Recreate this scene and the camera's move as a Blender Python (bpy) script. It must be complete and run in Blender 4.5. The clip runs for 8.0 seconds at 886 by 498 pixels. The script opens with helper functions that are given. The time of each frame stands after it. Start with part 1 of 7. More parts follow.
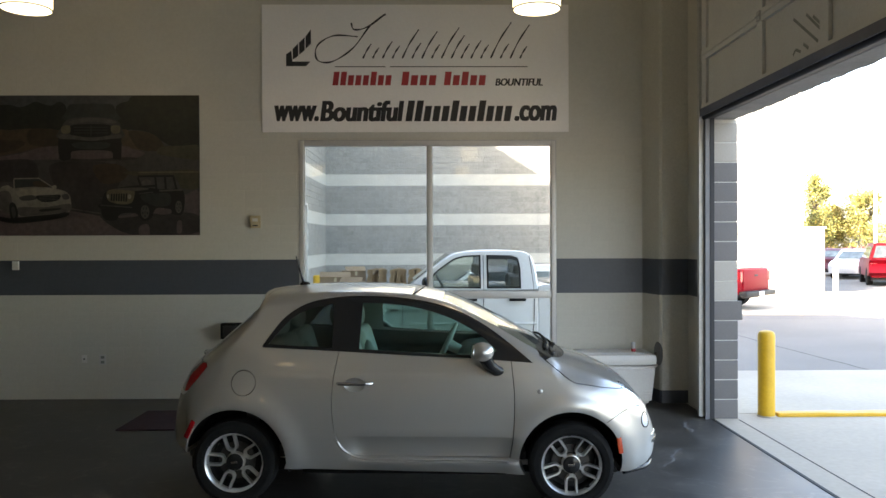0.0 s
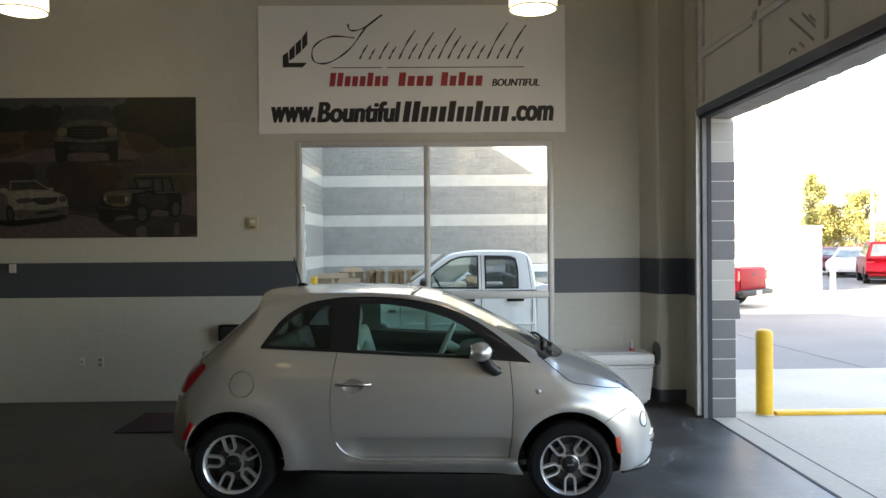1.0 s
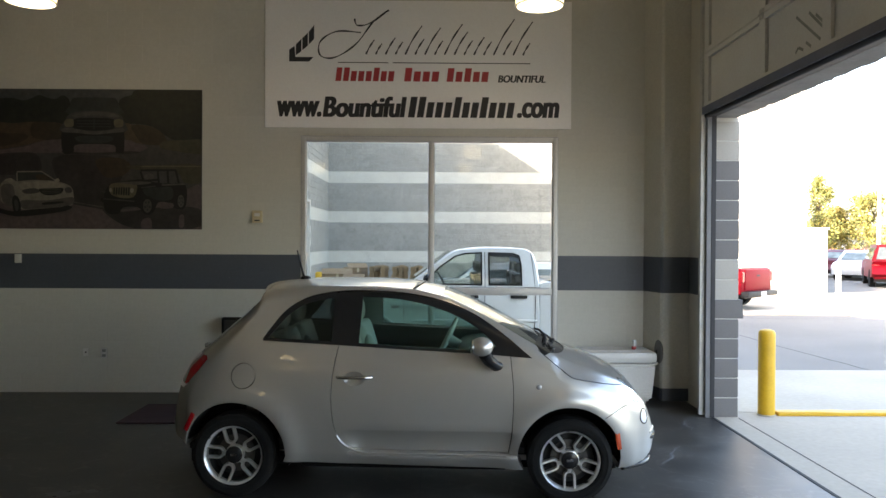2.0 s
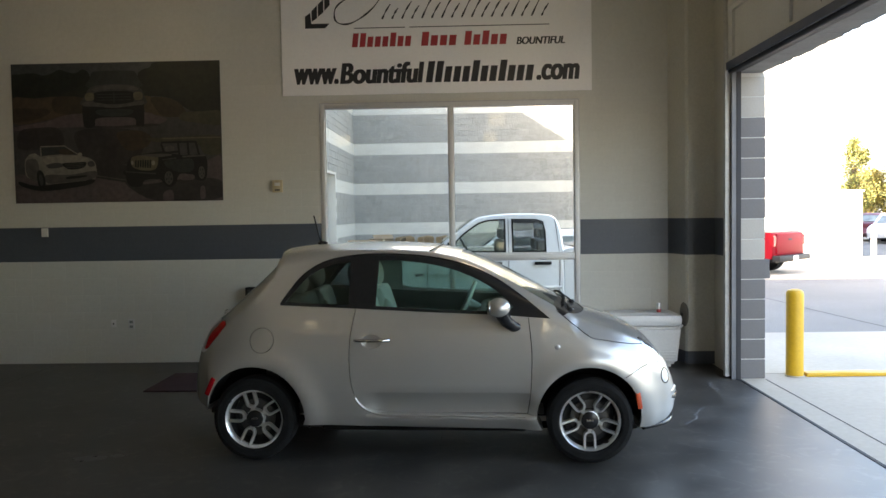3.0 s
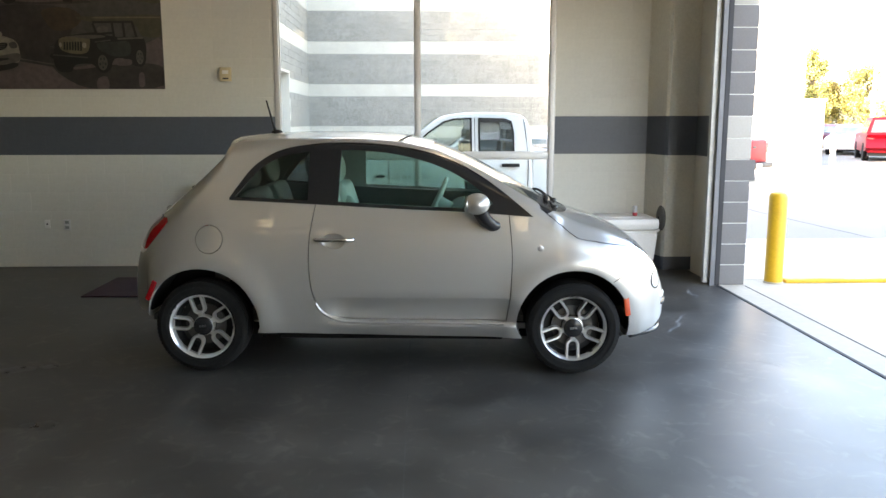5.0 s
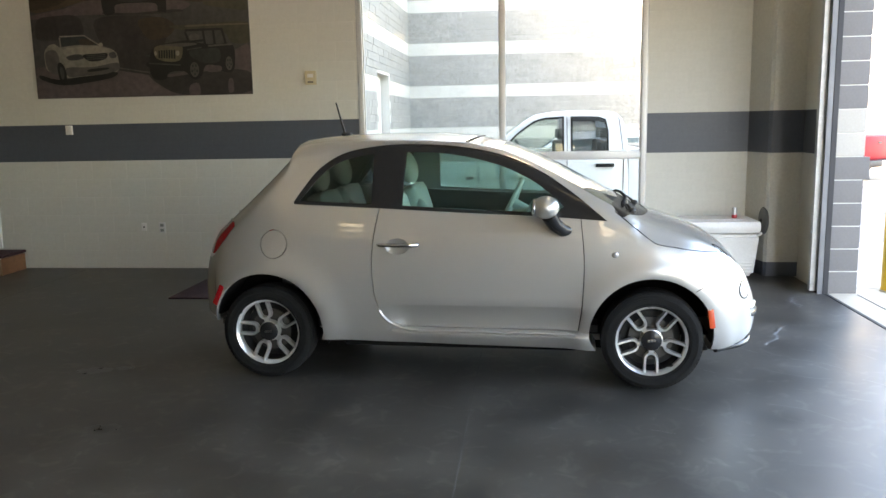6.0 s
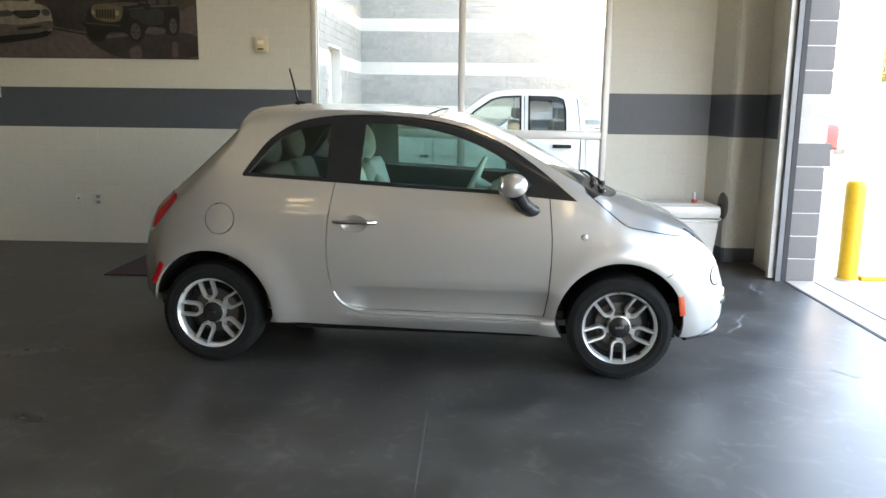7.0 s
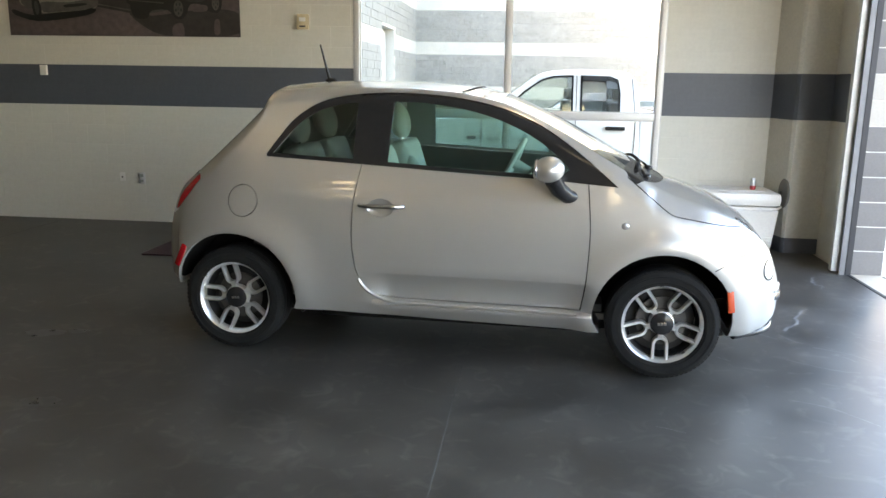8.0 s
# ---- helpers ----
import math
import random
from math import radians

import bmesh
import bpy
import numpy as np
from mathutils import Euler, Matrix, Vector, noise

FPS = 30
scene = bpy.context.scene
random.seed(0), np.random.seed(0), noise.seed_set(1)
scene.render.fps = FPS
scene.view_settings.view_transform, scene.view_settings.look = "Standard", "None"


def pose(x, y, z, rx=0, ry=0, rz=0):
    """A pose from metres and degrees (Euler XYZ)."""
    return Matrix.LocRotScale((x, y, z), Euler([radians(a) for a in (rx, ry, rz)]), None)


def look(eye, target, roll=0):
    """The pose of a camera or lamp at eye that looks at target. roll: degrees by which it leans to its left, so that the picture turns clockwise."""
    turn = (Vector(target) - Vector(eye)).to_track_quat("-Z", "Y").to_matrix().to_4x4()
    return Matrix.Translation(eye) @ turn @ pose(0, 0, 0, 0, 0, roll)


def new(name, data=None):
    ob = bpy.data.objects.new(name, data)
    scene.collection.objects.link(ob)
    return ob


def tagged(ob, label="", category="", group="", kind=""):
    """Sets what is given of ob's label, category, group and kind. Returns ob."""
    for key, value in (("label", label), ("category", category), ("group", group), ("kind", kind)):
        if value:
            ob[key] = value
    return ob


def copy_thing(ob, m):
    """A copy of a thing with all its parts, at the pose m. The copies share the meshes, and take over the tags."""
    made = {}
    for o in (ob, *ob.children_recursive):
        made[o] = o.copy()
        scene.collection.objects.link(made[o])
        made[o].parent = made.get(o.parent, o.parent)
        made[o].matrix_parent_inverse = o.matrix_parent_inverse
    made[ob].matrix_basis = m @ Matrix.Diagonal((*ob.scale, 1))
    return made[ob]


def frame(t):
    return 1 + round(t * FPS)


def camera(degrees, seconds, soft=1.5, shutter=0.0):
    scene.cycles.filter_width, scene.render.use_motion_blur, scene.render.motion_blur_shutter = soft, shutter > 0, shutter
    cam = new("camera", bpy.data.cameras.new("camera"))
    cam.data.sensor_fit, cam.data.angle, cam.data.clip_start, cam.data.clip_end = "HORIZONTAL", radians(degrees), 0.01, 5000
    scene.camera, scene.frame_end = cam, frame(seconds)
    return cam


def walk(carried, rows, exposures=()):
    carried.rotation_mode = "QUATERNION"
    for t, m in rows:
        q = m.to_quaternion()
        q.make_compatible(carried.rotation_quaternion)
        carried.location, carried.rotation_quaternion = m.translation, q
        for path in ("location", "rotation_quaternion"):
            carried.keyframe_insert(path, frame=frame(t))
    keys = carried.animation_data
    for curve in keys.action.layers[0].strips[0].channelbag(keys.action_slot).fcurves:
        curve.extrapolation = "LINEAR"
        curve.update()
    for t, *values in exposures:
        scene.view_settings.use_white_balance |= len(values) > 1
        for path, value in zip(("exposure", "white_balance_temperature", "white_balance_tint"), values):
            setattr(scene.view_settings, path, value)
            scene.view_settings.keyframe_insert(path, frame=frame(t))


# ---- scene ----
cam = camera(58.8, 8.0)
PATH = [
    (0, (1.363, -5.413, 1.793), (1.39, -3.413, 1.776), -0.2),
    (0.5, (1.394, -5.423, 1.819), (1.418, -3.423, 1.79), -0.1),
    (1, (1.363, -5.412, 1.79), (1.396, -3.413, 1.775), -0.5),
    (2.3, (1.398, -5.423, 1.75), (1.416, -3.423, 1.722), 0.4),
    (2.5, (1.424, -5.42, 1.717), (1.437, -3.421, 1.651), -0.7),
    (3, (1.473, -5.371, 1.687), (1.418, -3.374, 1.598), -0.9),
    (3.5, (1.52, -5.292, 1.637), (1.478, -3.3, 1.455), -1.3),
    (4, (1.405, -5.095, 1.615), (1.414, -3.107, 1.393), 0.1),
    (4.5, (1.37, -4.955, 1.569), (1.377, -2.969, 1.334), -0.8),
    (4.7, (1.358, -4.902, 1.55), (1.419, -2.922, 1.274), 0.0),
    (5.8, (1.519, -4.613, 1.539), (1.413, -2.646, 1.194), -1.9),
    (6, (1.595, -4.587, 1.536), (1.38, -2.624, 1.221), -1.1),
    (6.5, (1.55, -4.451, 1.52), (1.414, -2.482, 1.197), 1.6),
    (7, (1.495, -4.327, 1.486), (1.415, -2.362, 1.121), 0.7),
    (7.5, (1.531, -4.22, 1.488), (1.45, -2.263, 1.083), 0.3),
    (8, (1.617, -4.077, 1.469), (1.396, -2.132, 1.057), 0.9),
]
SUN_TRAVEL = Vector((0.738, 0.478, -0.476))      # the way the sunlight goes
cam_rows = [(t, look(eye, target, roll)) for t, eye, target, roll in PATH]
EXPOSURES = [(0.0, 3.52, 7300, 13), (2.5, 3.52, 7300, 13), (4.0, 3.95, 7500, 14), (6.0, 4.54, 7600, 15), (7.0, 4.66, 7600, 15), (8.0, 4.66, 7600, 15)]
walk(cam, cam_rows, EXPOSURES)

# ---------------------------------------------------------------- world and light
world = bpy.data.worlds.new("sky")
scene.world = world
world.use_nodes = True
wn, wl = world.node_tree.nodes, world.node_tree.links
wn.clear()
w_out, w_bg, w_sky = wn.new("ShaderNodeOutputWorld"), wn.new("ShaderNodeBackground"), wn.new("ShaderNodeTexSky")
w_sky.sky_type, w_sky.sun_disc = "NISHITA", False
w_sky.sun_elevation, w_sky.sun_rotation = radians(28.5), radians(237)
w_sky.air_density, w_sky.dust_density, w_sky.ozone_density = 1.0, 3.0, 0.8
w_bg.inputs["Strength"].default_value = 0.15
wl.new(w_sky.outputs[0], w_bg.inputs["Color"])
wl.new(w_bg.outputs[0], w_out.inputs["Surface"])

sun = new("sun", bpy.data.lights.new("sun", "SUN"))
sun.data.energy, sun.data.angle, sun.data.color = 4.0, radians(0.6), (1.0, 0.94, 0.86)
sun.matrix_world = look((0, 0, 30), Vector((0, 0, 30)) + SUN_TRAVEL)

LAMP_POWER = 0.02                                # watts of each pendant
LAMP_SPOTS = [(x, y) for y in (1.9, -2.9, -7.7, -12.5) for x in (-2.37, 2.34)]
LAMP_Z = 3.955
for x, y in LAMP_SPOTS:
    bulb = new("pendant_bulb", bpy.data.lights.new("pendant_bulb", "POINT"))
    bulb.data.energy, bulb.data.color, bulb.data.shadow_soft_size = LAMP_POWER, (1.0, 0.80, 0.50), 0.09
    bulb.location = (x, y, LAMP_Z + 0.16)

# ---------------------------------------------------------------- materials
def material(name, colour, rough=0.6, metal=0.0, vary=0.12, size=1.0, fine=0.06, fine_size=40.0, bump=0.0,
             bump_size=60.0, rough_vary=0.1, random_piece=0.0, coat=0.0, tint=None):
    """A surface with colour variation at two scales, uneven gloss and fine relief, at real-world size."""
    m = bpy.data.materials.new(name)
    m.use_nodes = True
    n, l = m.node_tree.nodes, m.node_tree.links
    b = n["Principled BSDF"]
    b.inputs["Roughness"].default_value, b.inputs["Metallic"].default_value = rough, metal
    b.inputs["Coat Weight"].default_value, b.inputs["Coat Roughness"].default_value = coat, 0.02
    geo = n.new("ShaderNodeTexCoord")
    big, small = n.new("ShaderNodeTexNoise"), n.new("ShaderNodeTexNoise")
    for tex, scale, detail in ((big, 1.0 / size, 4.0), (small, fine_size, 3.0)):
        tex.inputs["Scale"].default_value, tex.inputs["Detail"].default_value = scale, detail
        l.new(geo.outputs["Object"], tex.inputs["Vector"])
    other = tint or tuple(c * 0.6 for c in colour)
    first = n.new("ShaderNodeMixRGB")
    first.inputs["Color1"].default_value, first.inputs["Color2"].default_value = (*colour, 1), (*other, 1)
    ramp = n.new("ShaderNodeMapRange")
    ramp.inputs["From Min"].default_value, ramp.inputs["From Max"].default_value = 0.35, 0.75
    ramp.inputs["To Max"].default_value = min(1.0, vary * 2.5)
    l.new(big.outputs["Fac"], ramp.inputs["Value"])
    l.new(ramp.outputs["Result"], first.inputs["Fac"])
    second = n.new("ShaderNodeMixRGB")
    second.blend_type = "MULTIPLY"
    second.inputs["Fac"].default_value = 1.0
    grain = n.new("ShaderNodeMapRange")
    grain.inputs["From Min"].default_value, grain.inputs["From Max"].default_value = 0.3, 0.7
    grain.inputs["To Min"].default_value, grain.inputs["To Max"].default_value = 1 - fine, 1 + fine
    l.new(small.outputs["Fac"], grain.inputs["Value"])
    l.new(first.outputs[0], second.inputs["Color1"])
    l.new(grain.outputs["Result"], second.inputs["Color2"])
    last = second.outputs[0]
    if random_piece:
        info, piece = n.new("ShaderNodeObjectInfo"), n.new("ShaderNodeMapRange")
        island, add = n.new("ShaderNodeNewGeometry"), n.new("ShaderNodeMath")
        frac = n.new("ShaderNodeMath")
        frac.operation = "FRACT"
        l.new(info.outputs["Random"], add.inputs[0])
        l.new(island.outputs["Random Per Island"], add.inputs[1])
        l.new(add.outputs[0], frac.inputs[0])
        piece.inputs["To Min"].default_value, piece.inputs["To Max"].default_value = 1 - random_piece, 1 + random_piece
        l.new(frac.outputs[0], piece.inputs["Value"])
        third = n.new("ShaderNodeMixRGB")
        third.blend_type = "MULTIPLY"
        third.inputs["Fac"].default_value = 1.0
        l.new(last, third.inputs["Color1"])
        l.new(piece.outputs["Result"], third.inputs["Color2"])
        last = third.outputs[0]
    l.new(last, b.inputs["Base Color"])
    gloss = n.new("ShaderNodeMapRange")
    gloss.inputs["To Min"].default_value, gloss.inputs["To Max"].default_value = max(0.02, rough - rough_vary), min(1, rough + rough_vary)
    l.new(big.outputs["Fac"], gloss.inputs["Value"])
    l.new(gloss.outputs["Result"], b.inputs["Roughness"])
    if bump:
        rel, bum = n.new("ShaderNodeTexNoise"), n.new("ShaderNodeBump")
        rel.inputs["Scale"].default_value, rel.inputs["Detail"].default_value = bump_size, 4.0
        bum.inputs["Strength"].default_value, bum.inputs["Distance"].default_value = 1.0, bump
        l.new(geo.outputs["Object"], rel.inputs["Vector"])
        l.new(rel.outputs["Fac"], bum.inputs["Height"])
        l.new(bum.outputs["Normal"], b.inputs["Normal"])
    return m


def glass(name, colour=(1, 1, 1), rough=0.0, facing=0.04):
    """A thin pane: clear, with mirror gloss that grows at a slant."""
    m = bpy.data.materials.new(name)
    m.use_nodes = True
    n, l = m.node_tree.nodes, m.node_tree.links
    n.clear()
    out, mix = n.new("ShaderNodeOutputMaterial"), n.new("ShaderNodeMixShader")
    clear, gloss, slant = n.new("ShaderNodeBsdfTransparent"), n.new("ShaderNodeBsdfGlossy"), n.new("ShaderNodeLayerWeight")
    steep, fres = n.new("ShaderNodeMath"), n.new("ShaderNodeMath")
    steep.operation, fres.operation = "POWER", "MULTIPLY_ADD"
    slant.inputs["Blend"].default_value = 0.5
    steep.inputs[1].default_value = 5.0
    fres.inputs[1].default_value, fres.inputs[2].default_value = 1.0 - facing, facing
    l.new(slant.outputs["Facing"], steep.inputs[0])
    l.new(steep.outputs[0], fres.inputs[0])
    clear.inputs["Color"].default_value = (*colour, 1)
    gloss.inputs["Roughness"].default_value = rough
    l.new(fres.outputs[0], mix.inputs["Fac"])
    l.new(clear.outputs[0], mix.inputs[1])
    l.new(gloss.outputs[0], mix.inputs[2])
    l.new(mix.outputs[0], out.inputs["Surface"])
    return m


def glowing(name, colour, strength):
    m = bpy.data.materials.new(name)
    m.use_nodes = True
    b = m.node_tree.nodes["Principled BSDF"]
    b.inputs["Base Color"].default_value, b.inputs["Emission Color"].default_value = (0.8, 0.78, 0.7, 1), (*colour, 1)
    b.inputs["Emission Strength"].default_value = strength
    return m


def car_paint(name, colour, metal=0.75, rough=0.34, coat=1.0):
    m = material(name, colour, rough, metal, vary=0.03, size=0.6, fine=0.05, fine_size=900, rough_vary=0.03, coat=coat)
    return m


def polished_concrete():
    """Sealed grey floor: cloudy tone, scuffs and a soft, uneven shine."""
    m = material("polished_concrete", (0.056, 0.0520, 0.0455), 0.44, vary=0.26, size=0.8, fine=0.12, fine_size=5,
                 bump=0.0001, bump_size=5, rough_vary=0.035, tint=(0.032, 0.0300, 0.0265))
    n, l = m.node_tree.nodes, m.node_tree.links
    b = n["Principled BSDF"]
    base = b.inputs["Base Color"].links[0].from_socket
    gloss = b.inputs["Roughness"].links[0].from_socket
    where, wear, scrape = n.new("ShaderNodeTexCoord"), n.new("ShaderNodeTexNoise"), n.new("ShaderNodeTexNoise")
    wear.inputs["Scale"].default_value, wear.inputs["Detail"].default_value, wear.inputs["Distortion"].default_value = 2.1, 9.0, 0.25
    scrape.inputs["Scale"].default_value, scrape.inputs["Detail"].default_value, scrape.inputs["Distortion"].default_value = 6.5, 9.0, 1.4
    tones = []
    for tex, lo, hi, dark, pale in ((wear, 0.38, 0.66, 0.66, 1.30), (scrape, 0.54, 0.74, 0.94, 1.65)):
        l.new(where.outputs["Object"], tex.inputs["Vector"])
        span = n.new("ShaderNodeMapRange")
        span.inputs["From Min"].default_value, span.inputs["From Max"].default_value = lo, hi
        span.inputs["To Min"].default_value, span.inputs["To Max"].default_value = dark, pale
        l.new(tex.outputs["Fac"], span.inputs["Value"])
        mix = n.new("ShaderNodeMixRGB")
        mix.blend_type = "MULTIPLY"
        mix.inputs["Fac"].default_value = 1.0
        l.new(base, mix.inputs["Color1"])
        l.new(span.outputs["Result"], mix.inputs["Color2"])
        base = mix.outputs[0]
        tones.append(span)
    l.new(base, b.inputs["Base Color"])
    rub = n.new("ShaderNodeMath")
    rub.operation = "MULTIPLY"
    even = n.new("ShaderNodeMapRange")
    even.inputs["From Min"].default_value, even.inputs["From Max"].default_value = 0.66, 1.30
    even.inputs["To Min"].default_value, even.inputs["To Max"].default_value = 0.94, 1.06
    l.new(tones[0].outputs["Result"], even.inputs["Value"])
    l.new(gloss, rub.inputs[0])
    l.new(even.outputs["Result"], rub.inputs[1])
    l.new(rub.outputs[0], b.inputs["Roughness"])
    return m


WALL_PAINT = material("wall_paint", (0.545, 0.540, 0.487), 0.55, vary=0.08, size=1.2, fine=0.03, fine_size=30, bump=0.0006, bump_size=55, random_piece=0.010)
STRIPE_PAINT = material("stripe_paint", (0.072, 0.083, 0.102), 0.5, vary=0.10, size=0.8, fine=0.05, fine_size=30, bump=0.0006, bump_size=55, random_piece=0.015)
MORTAR = material("painted_joint", (0.53, 0.515, 0.45), 0.7, vary=0.05)
PLASTER = material("painted_plaster", (0.545, 0.540, 0.487), 0.6, vary=0.08, size=1.5, bump=0.0006, bump_size=40)
# whiter than PLASTER: makes the unseen near wall a reflector for the car's side
BOUNCE_PLASTER = material("bounce_plaster", (0.76, 0.75, 0.70), 0.6, vary=0.08, size=1.5, bump=0.0006, bump_size=40)
# unseen ceiling, paled so that it throws more light back down
CEILING = material("ceiling_paint", (0.62, 0.61, 0.57), 0.8, vary=0.06)
FLOOR = polished_concrete()
BLOCK_GREY = material("split_face_block", (0.270, 0.271, 0.252), 0.9, vary=0.14, size=0.12, fine=0.22, fine_size=22, bump=0.010, bump_size=16, random_piece=0.07)
BLOCK_WHITE = material("light_block", (0.50, 0.495, 0.45), 0.85, vary=0.12, size=0.3, fine=0.08, fine_size=30, bump=0.002, bump_size=50, random_piece=0.015)
BLOCK_JOINT = material("block_mortar", (0.52, 0.51, 0.47), 0.95, vary=0.1)
JAMB_GREY = material("grey_painted_block", (0.140, 0.134, 0.130), 0.75, vary=0.12, size=0.25, fine=0.05, fine_size=60, bump=0.0008, bump_size=70, random_piece=0.07)
JAMB_WHITE = material("white_painted_block", (0.37, 0.35, 0.31), 0.75, vary=0.08, size=0.25, fine=0.04, fine_size=60, bump=0.0008, bump_size=70, random_piece=0.04)
CONCRETE = material("apron_concrete", (0.44, 0.385, 0.305), 0.85, vary=0.2, size=1.6, fine=0.05, fine_size=18, bump=0.0008, bump_size=50)
ASPHALT = material("asphalt", (0.185, 0.172, 0.152), 0.9, vary=0.18, size=2.5, fine=0.25, fine_size=60, bump=0.004, bump_size=80)
ALUMINIUM = material("anodised_aluminium", (0.58, 0.58, 0.57), 0.5, 0.35, vary=0.06, size=0.5, fine=0.04, fine_size=80)
STEEL = material("galvanised_steel", (0.48, 0.49, 0.50), 0.42, 0.8, vary=0.2, size=0.15, fine=0.08, fine_size=50)
DOOR_SKIN = material("door_steel_paint", (0.60, 0.61, 0.60), 0.5, vary=0.10, size=0.7, fine=0.04, fine_size=50)
TRACK_STEEL = material("bright_track_steel", (0.50, 0.51, 0.50), 0.45, 0.25, vary=0.2, size=0.12, fine=0.06, fine_size=50)
DOOR_STRIP = material("slate_blue_strip", (0.095, 0.110, 0.170), 0.5, vary=0.15, size=0.3)
STRIP_STEEL = material("dull_strip_steel", (0.155, 0.160, 0.170), 0.5, 0.2, vary=0.2, size=0.2, fine=0.06, fine_size=40)
DOOR_SEAL = material("black_rubber_seal", (0.012, 0.013, 0.017), 0.6, vary=0.15, size=0.3)
BLACK_RUBBER = material("black_rubber", (0.011, 0.011, 0.011), 0.88, vary=0.2, size=0.1, fine=0.15, fine_size=90, bump=0.0004, bump_size=200)
BLACK_RUBBER.node_tree.nodes["Principled BSDF"].inputs["Specular IOR Level"].default_value = 0.2
BLACK_PLASTIC = material("black_plastic", (0.017, 0.017, 0.018), 0.20, vary=0.1, size=0.2)
BLACK_PLASTIC.node_tree.nodes["Principled BSDF"].inputs["Specular IOR Level"].default_value = 0.35
WHITE_PLASTIC = material("white_plastic", (0.66, 0.65, 0.62), 0.45, vary=0.10, size=0.25, fine=0.04, fine_size=60, tint=(0.5, 0.47, 0.42))
BEIGE_PLASTIC = material("beige_plastic", (0.50, 0.42, 0.27), 0.5, vary=0.08)
VINYL_WHITE = material("sign_face", (0.84, 0.83, 0.81), 0.5, vary=0.05, size=1.0, fine=0.02)
VINYL_BLACK = material("black_vinyl", (0.02, 0.02, 0.022), 0.5, vary=0.05)
VINYL_RED = material("red_vinyl", (0.40, 0.035, 0.04), 0.5, vary=0.05)
SILVER = car_paint("silver_paint", (0.52, 0.508, 0.480), 0.64, 0.33)
WHITE_CAR = car_paint("white_paint", (0.78, 0.79, 0.80), metal=0.0, rough=0.35)
RED_CAR = car_paint("red_paint", (0.25, 0.004, 0.012), metal=0.0, rough=0.5, coat=0.0)
RED_CAR.node_tree.nodes["Principled BSDF"].inputs["Specular IOR Level"].default_value = 0.15
MAROON_CAR = car_paint("maroon_paint", (0.075, 0.010, 0.018), metal=0.0, rough=0.5, coat=0.0)
CHROME = material("chrome", (0.75, 0.75, 0.75), 0.12, 1.0, vary=0.04, rough_vary=0.04)
REFLECTOR = material("lamp_reflector", (0.85, 0.86, 0.88), 0.35, 0.3, vary=0.05, size=0.05)
ALLOY = material("alloy_wheel", (0.74, 0.735, 0.72), 0.30, 0.78, vary=0.10, size=0.1, rough_vary=0.08)
DARK_METAL = material("dark_metal", (0.035, 0.035, 0.036), 0.55, 0.5, vary=0.2, size=0.1)
BRAKE = material("brake_disc", (0.12, 0.115, 0.11), 0.4, 0.8, vary=0.2, size=0.08)
TRIM_DARK = material("interior_trim", (0.065, 0.066, 0.063), 0.6, vary=0.12, size=0.3, fine=0.08, fine_size=120)
TRIM_GREY = material("grey_headliner", (0.30, 0.30, 0.28), 0.85, vary=0.12, size=0.3, fine=0.08, fine_size=120)
SEAT_IVORY = material("ivory_fabric", (0.60, 0.585, 0.52), 0.75, vary=0.12, size=0.2, fine=0.08, fine_size=150, bump=0.001, bump_size=300)
CAR_GLASS = glass("tinted_car_glass", (0.69, 0.80, 0.77))
DARK_GLASS = glass("dark_tinted_glass", (0.50, 0.54, 0.53))
PANE_GLASS = glass("window_glass", (0.88, 0.887, 0.862), facing=0.03)
LENS_CLEAR = glass("lamp_lens", (0.95, 0.96, 0.97))
LENS_RED = material("red_lens", (0.38, 0.01, 0.015), 0.15, vary=0.1, size=0.05, coat=0.6)
LENS_ORANGE = material("orange_lens", (0.60, 0.075, 0.02), 0.2, vary=0.1, size=0.05, coat=0.6)
MAT_RED = material("burgundy_carpet", (0.026, 0.005, 0.009), 0.95, vary=0.2, size=0.3, fine=0.25, fine_size=120, bump=0.003, bump_size=180)
YELLOW = material("safety_yellow", (0.62, 0.36, 0.012), 0.5, vary=0.15, size=0.2, fine=0.06, fine_size=40, tint=(0.42, 0.24, 0.01))
CARDBOARD = material("cardboard", (0.24, 0.17, 0.10), 0.85, vary=0.15, size=0.3, fine=0.06)
PALLET_WOOD = material("pallet_wood", (0.25, 0.175, 0.095), 0.85, vary=0.25, size=0.2, fine=0.15, fine_size=30, random_piece=0.15)
BARK = material("bark", (0.09, 0.07, 0.05), 0.95, vary=0.3, size=0.2, fine=0.25, fine_size=20, bump=0.01, bump_size=25)
LEAF_GREEN = material("green_leaves", (0.115, 0.130, 0.030), 0.7, vary=0.3, size=1.0, random_piece=0.35)
LEAF_GOLD = material("golden_leaves", (0.220, 0.170, 0.034), 0.7, vary=0.3, size=1.0, random_piece=0.35, tint=(0.12, 0.125, 0.035))
HEDGE = material("dark_red_shrub", (0.09, 0.035, 0.035), 0.85, vary=0.3, size=0.6, random_piece=0.3)
SHADE_GLOW = glowing("lamp_shade_glow", (1.0, 0.80, 0.46), 0.36)
BULB_GLOW = glowing("lamp_diffuser_glow", (1.0, 0.90, 0.66), 0.46)
CRACK_FILL = material("pale_filler", (0.19, 0.19, 0.185), 0.8, vary=0.2, size=0.1)
JOINT_DARK = material("dark_joint", (0.025, 0.025, 0.025), 0.8, vary=0.2)
JOINT_PALE = material("pale_joint", (0.105, 0.105, 0.10), 0.7, vary=0.3, size=0.3)


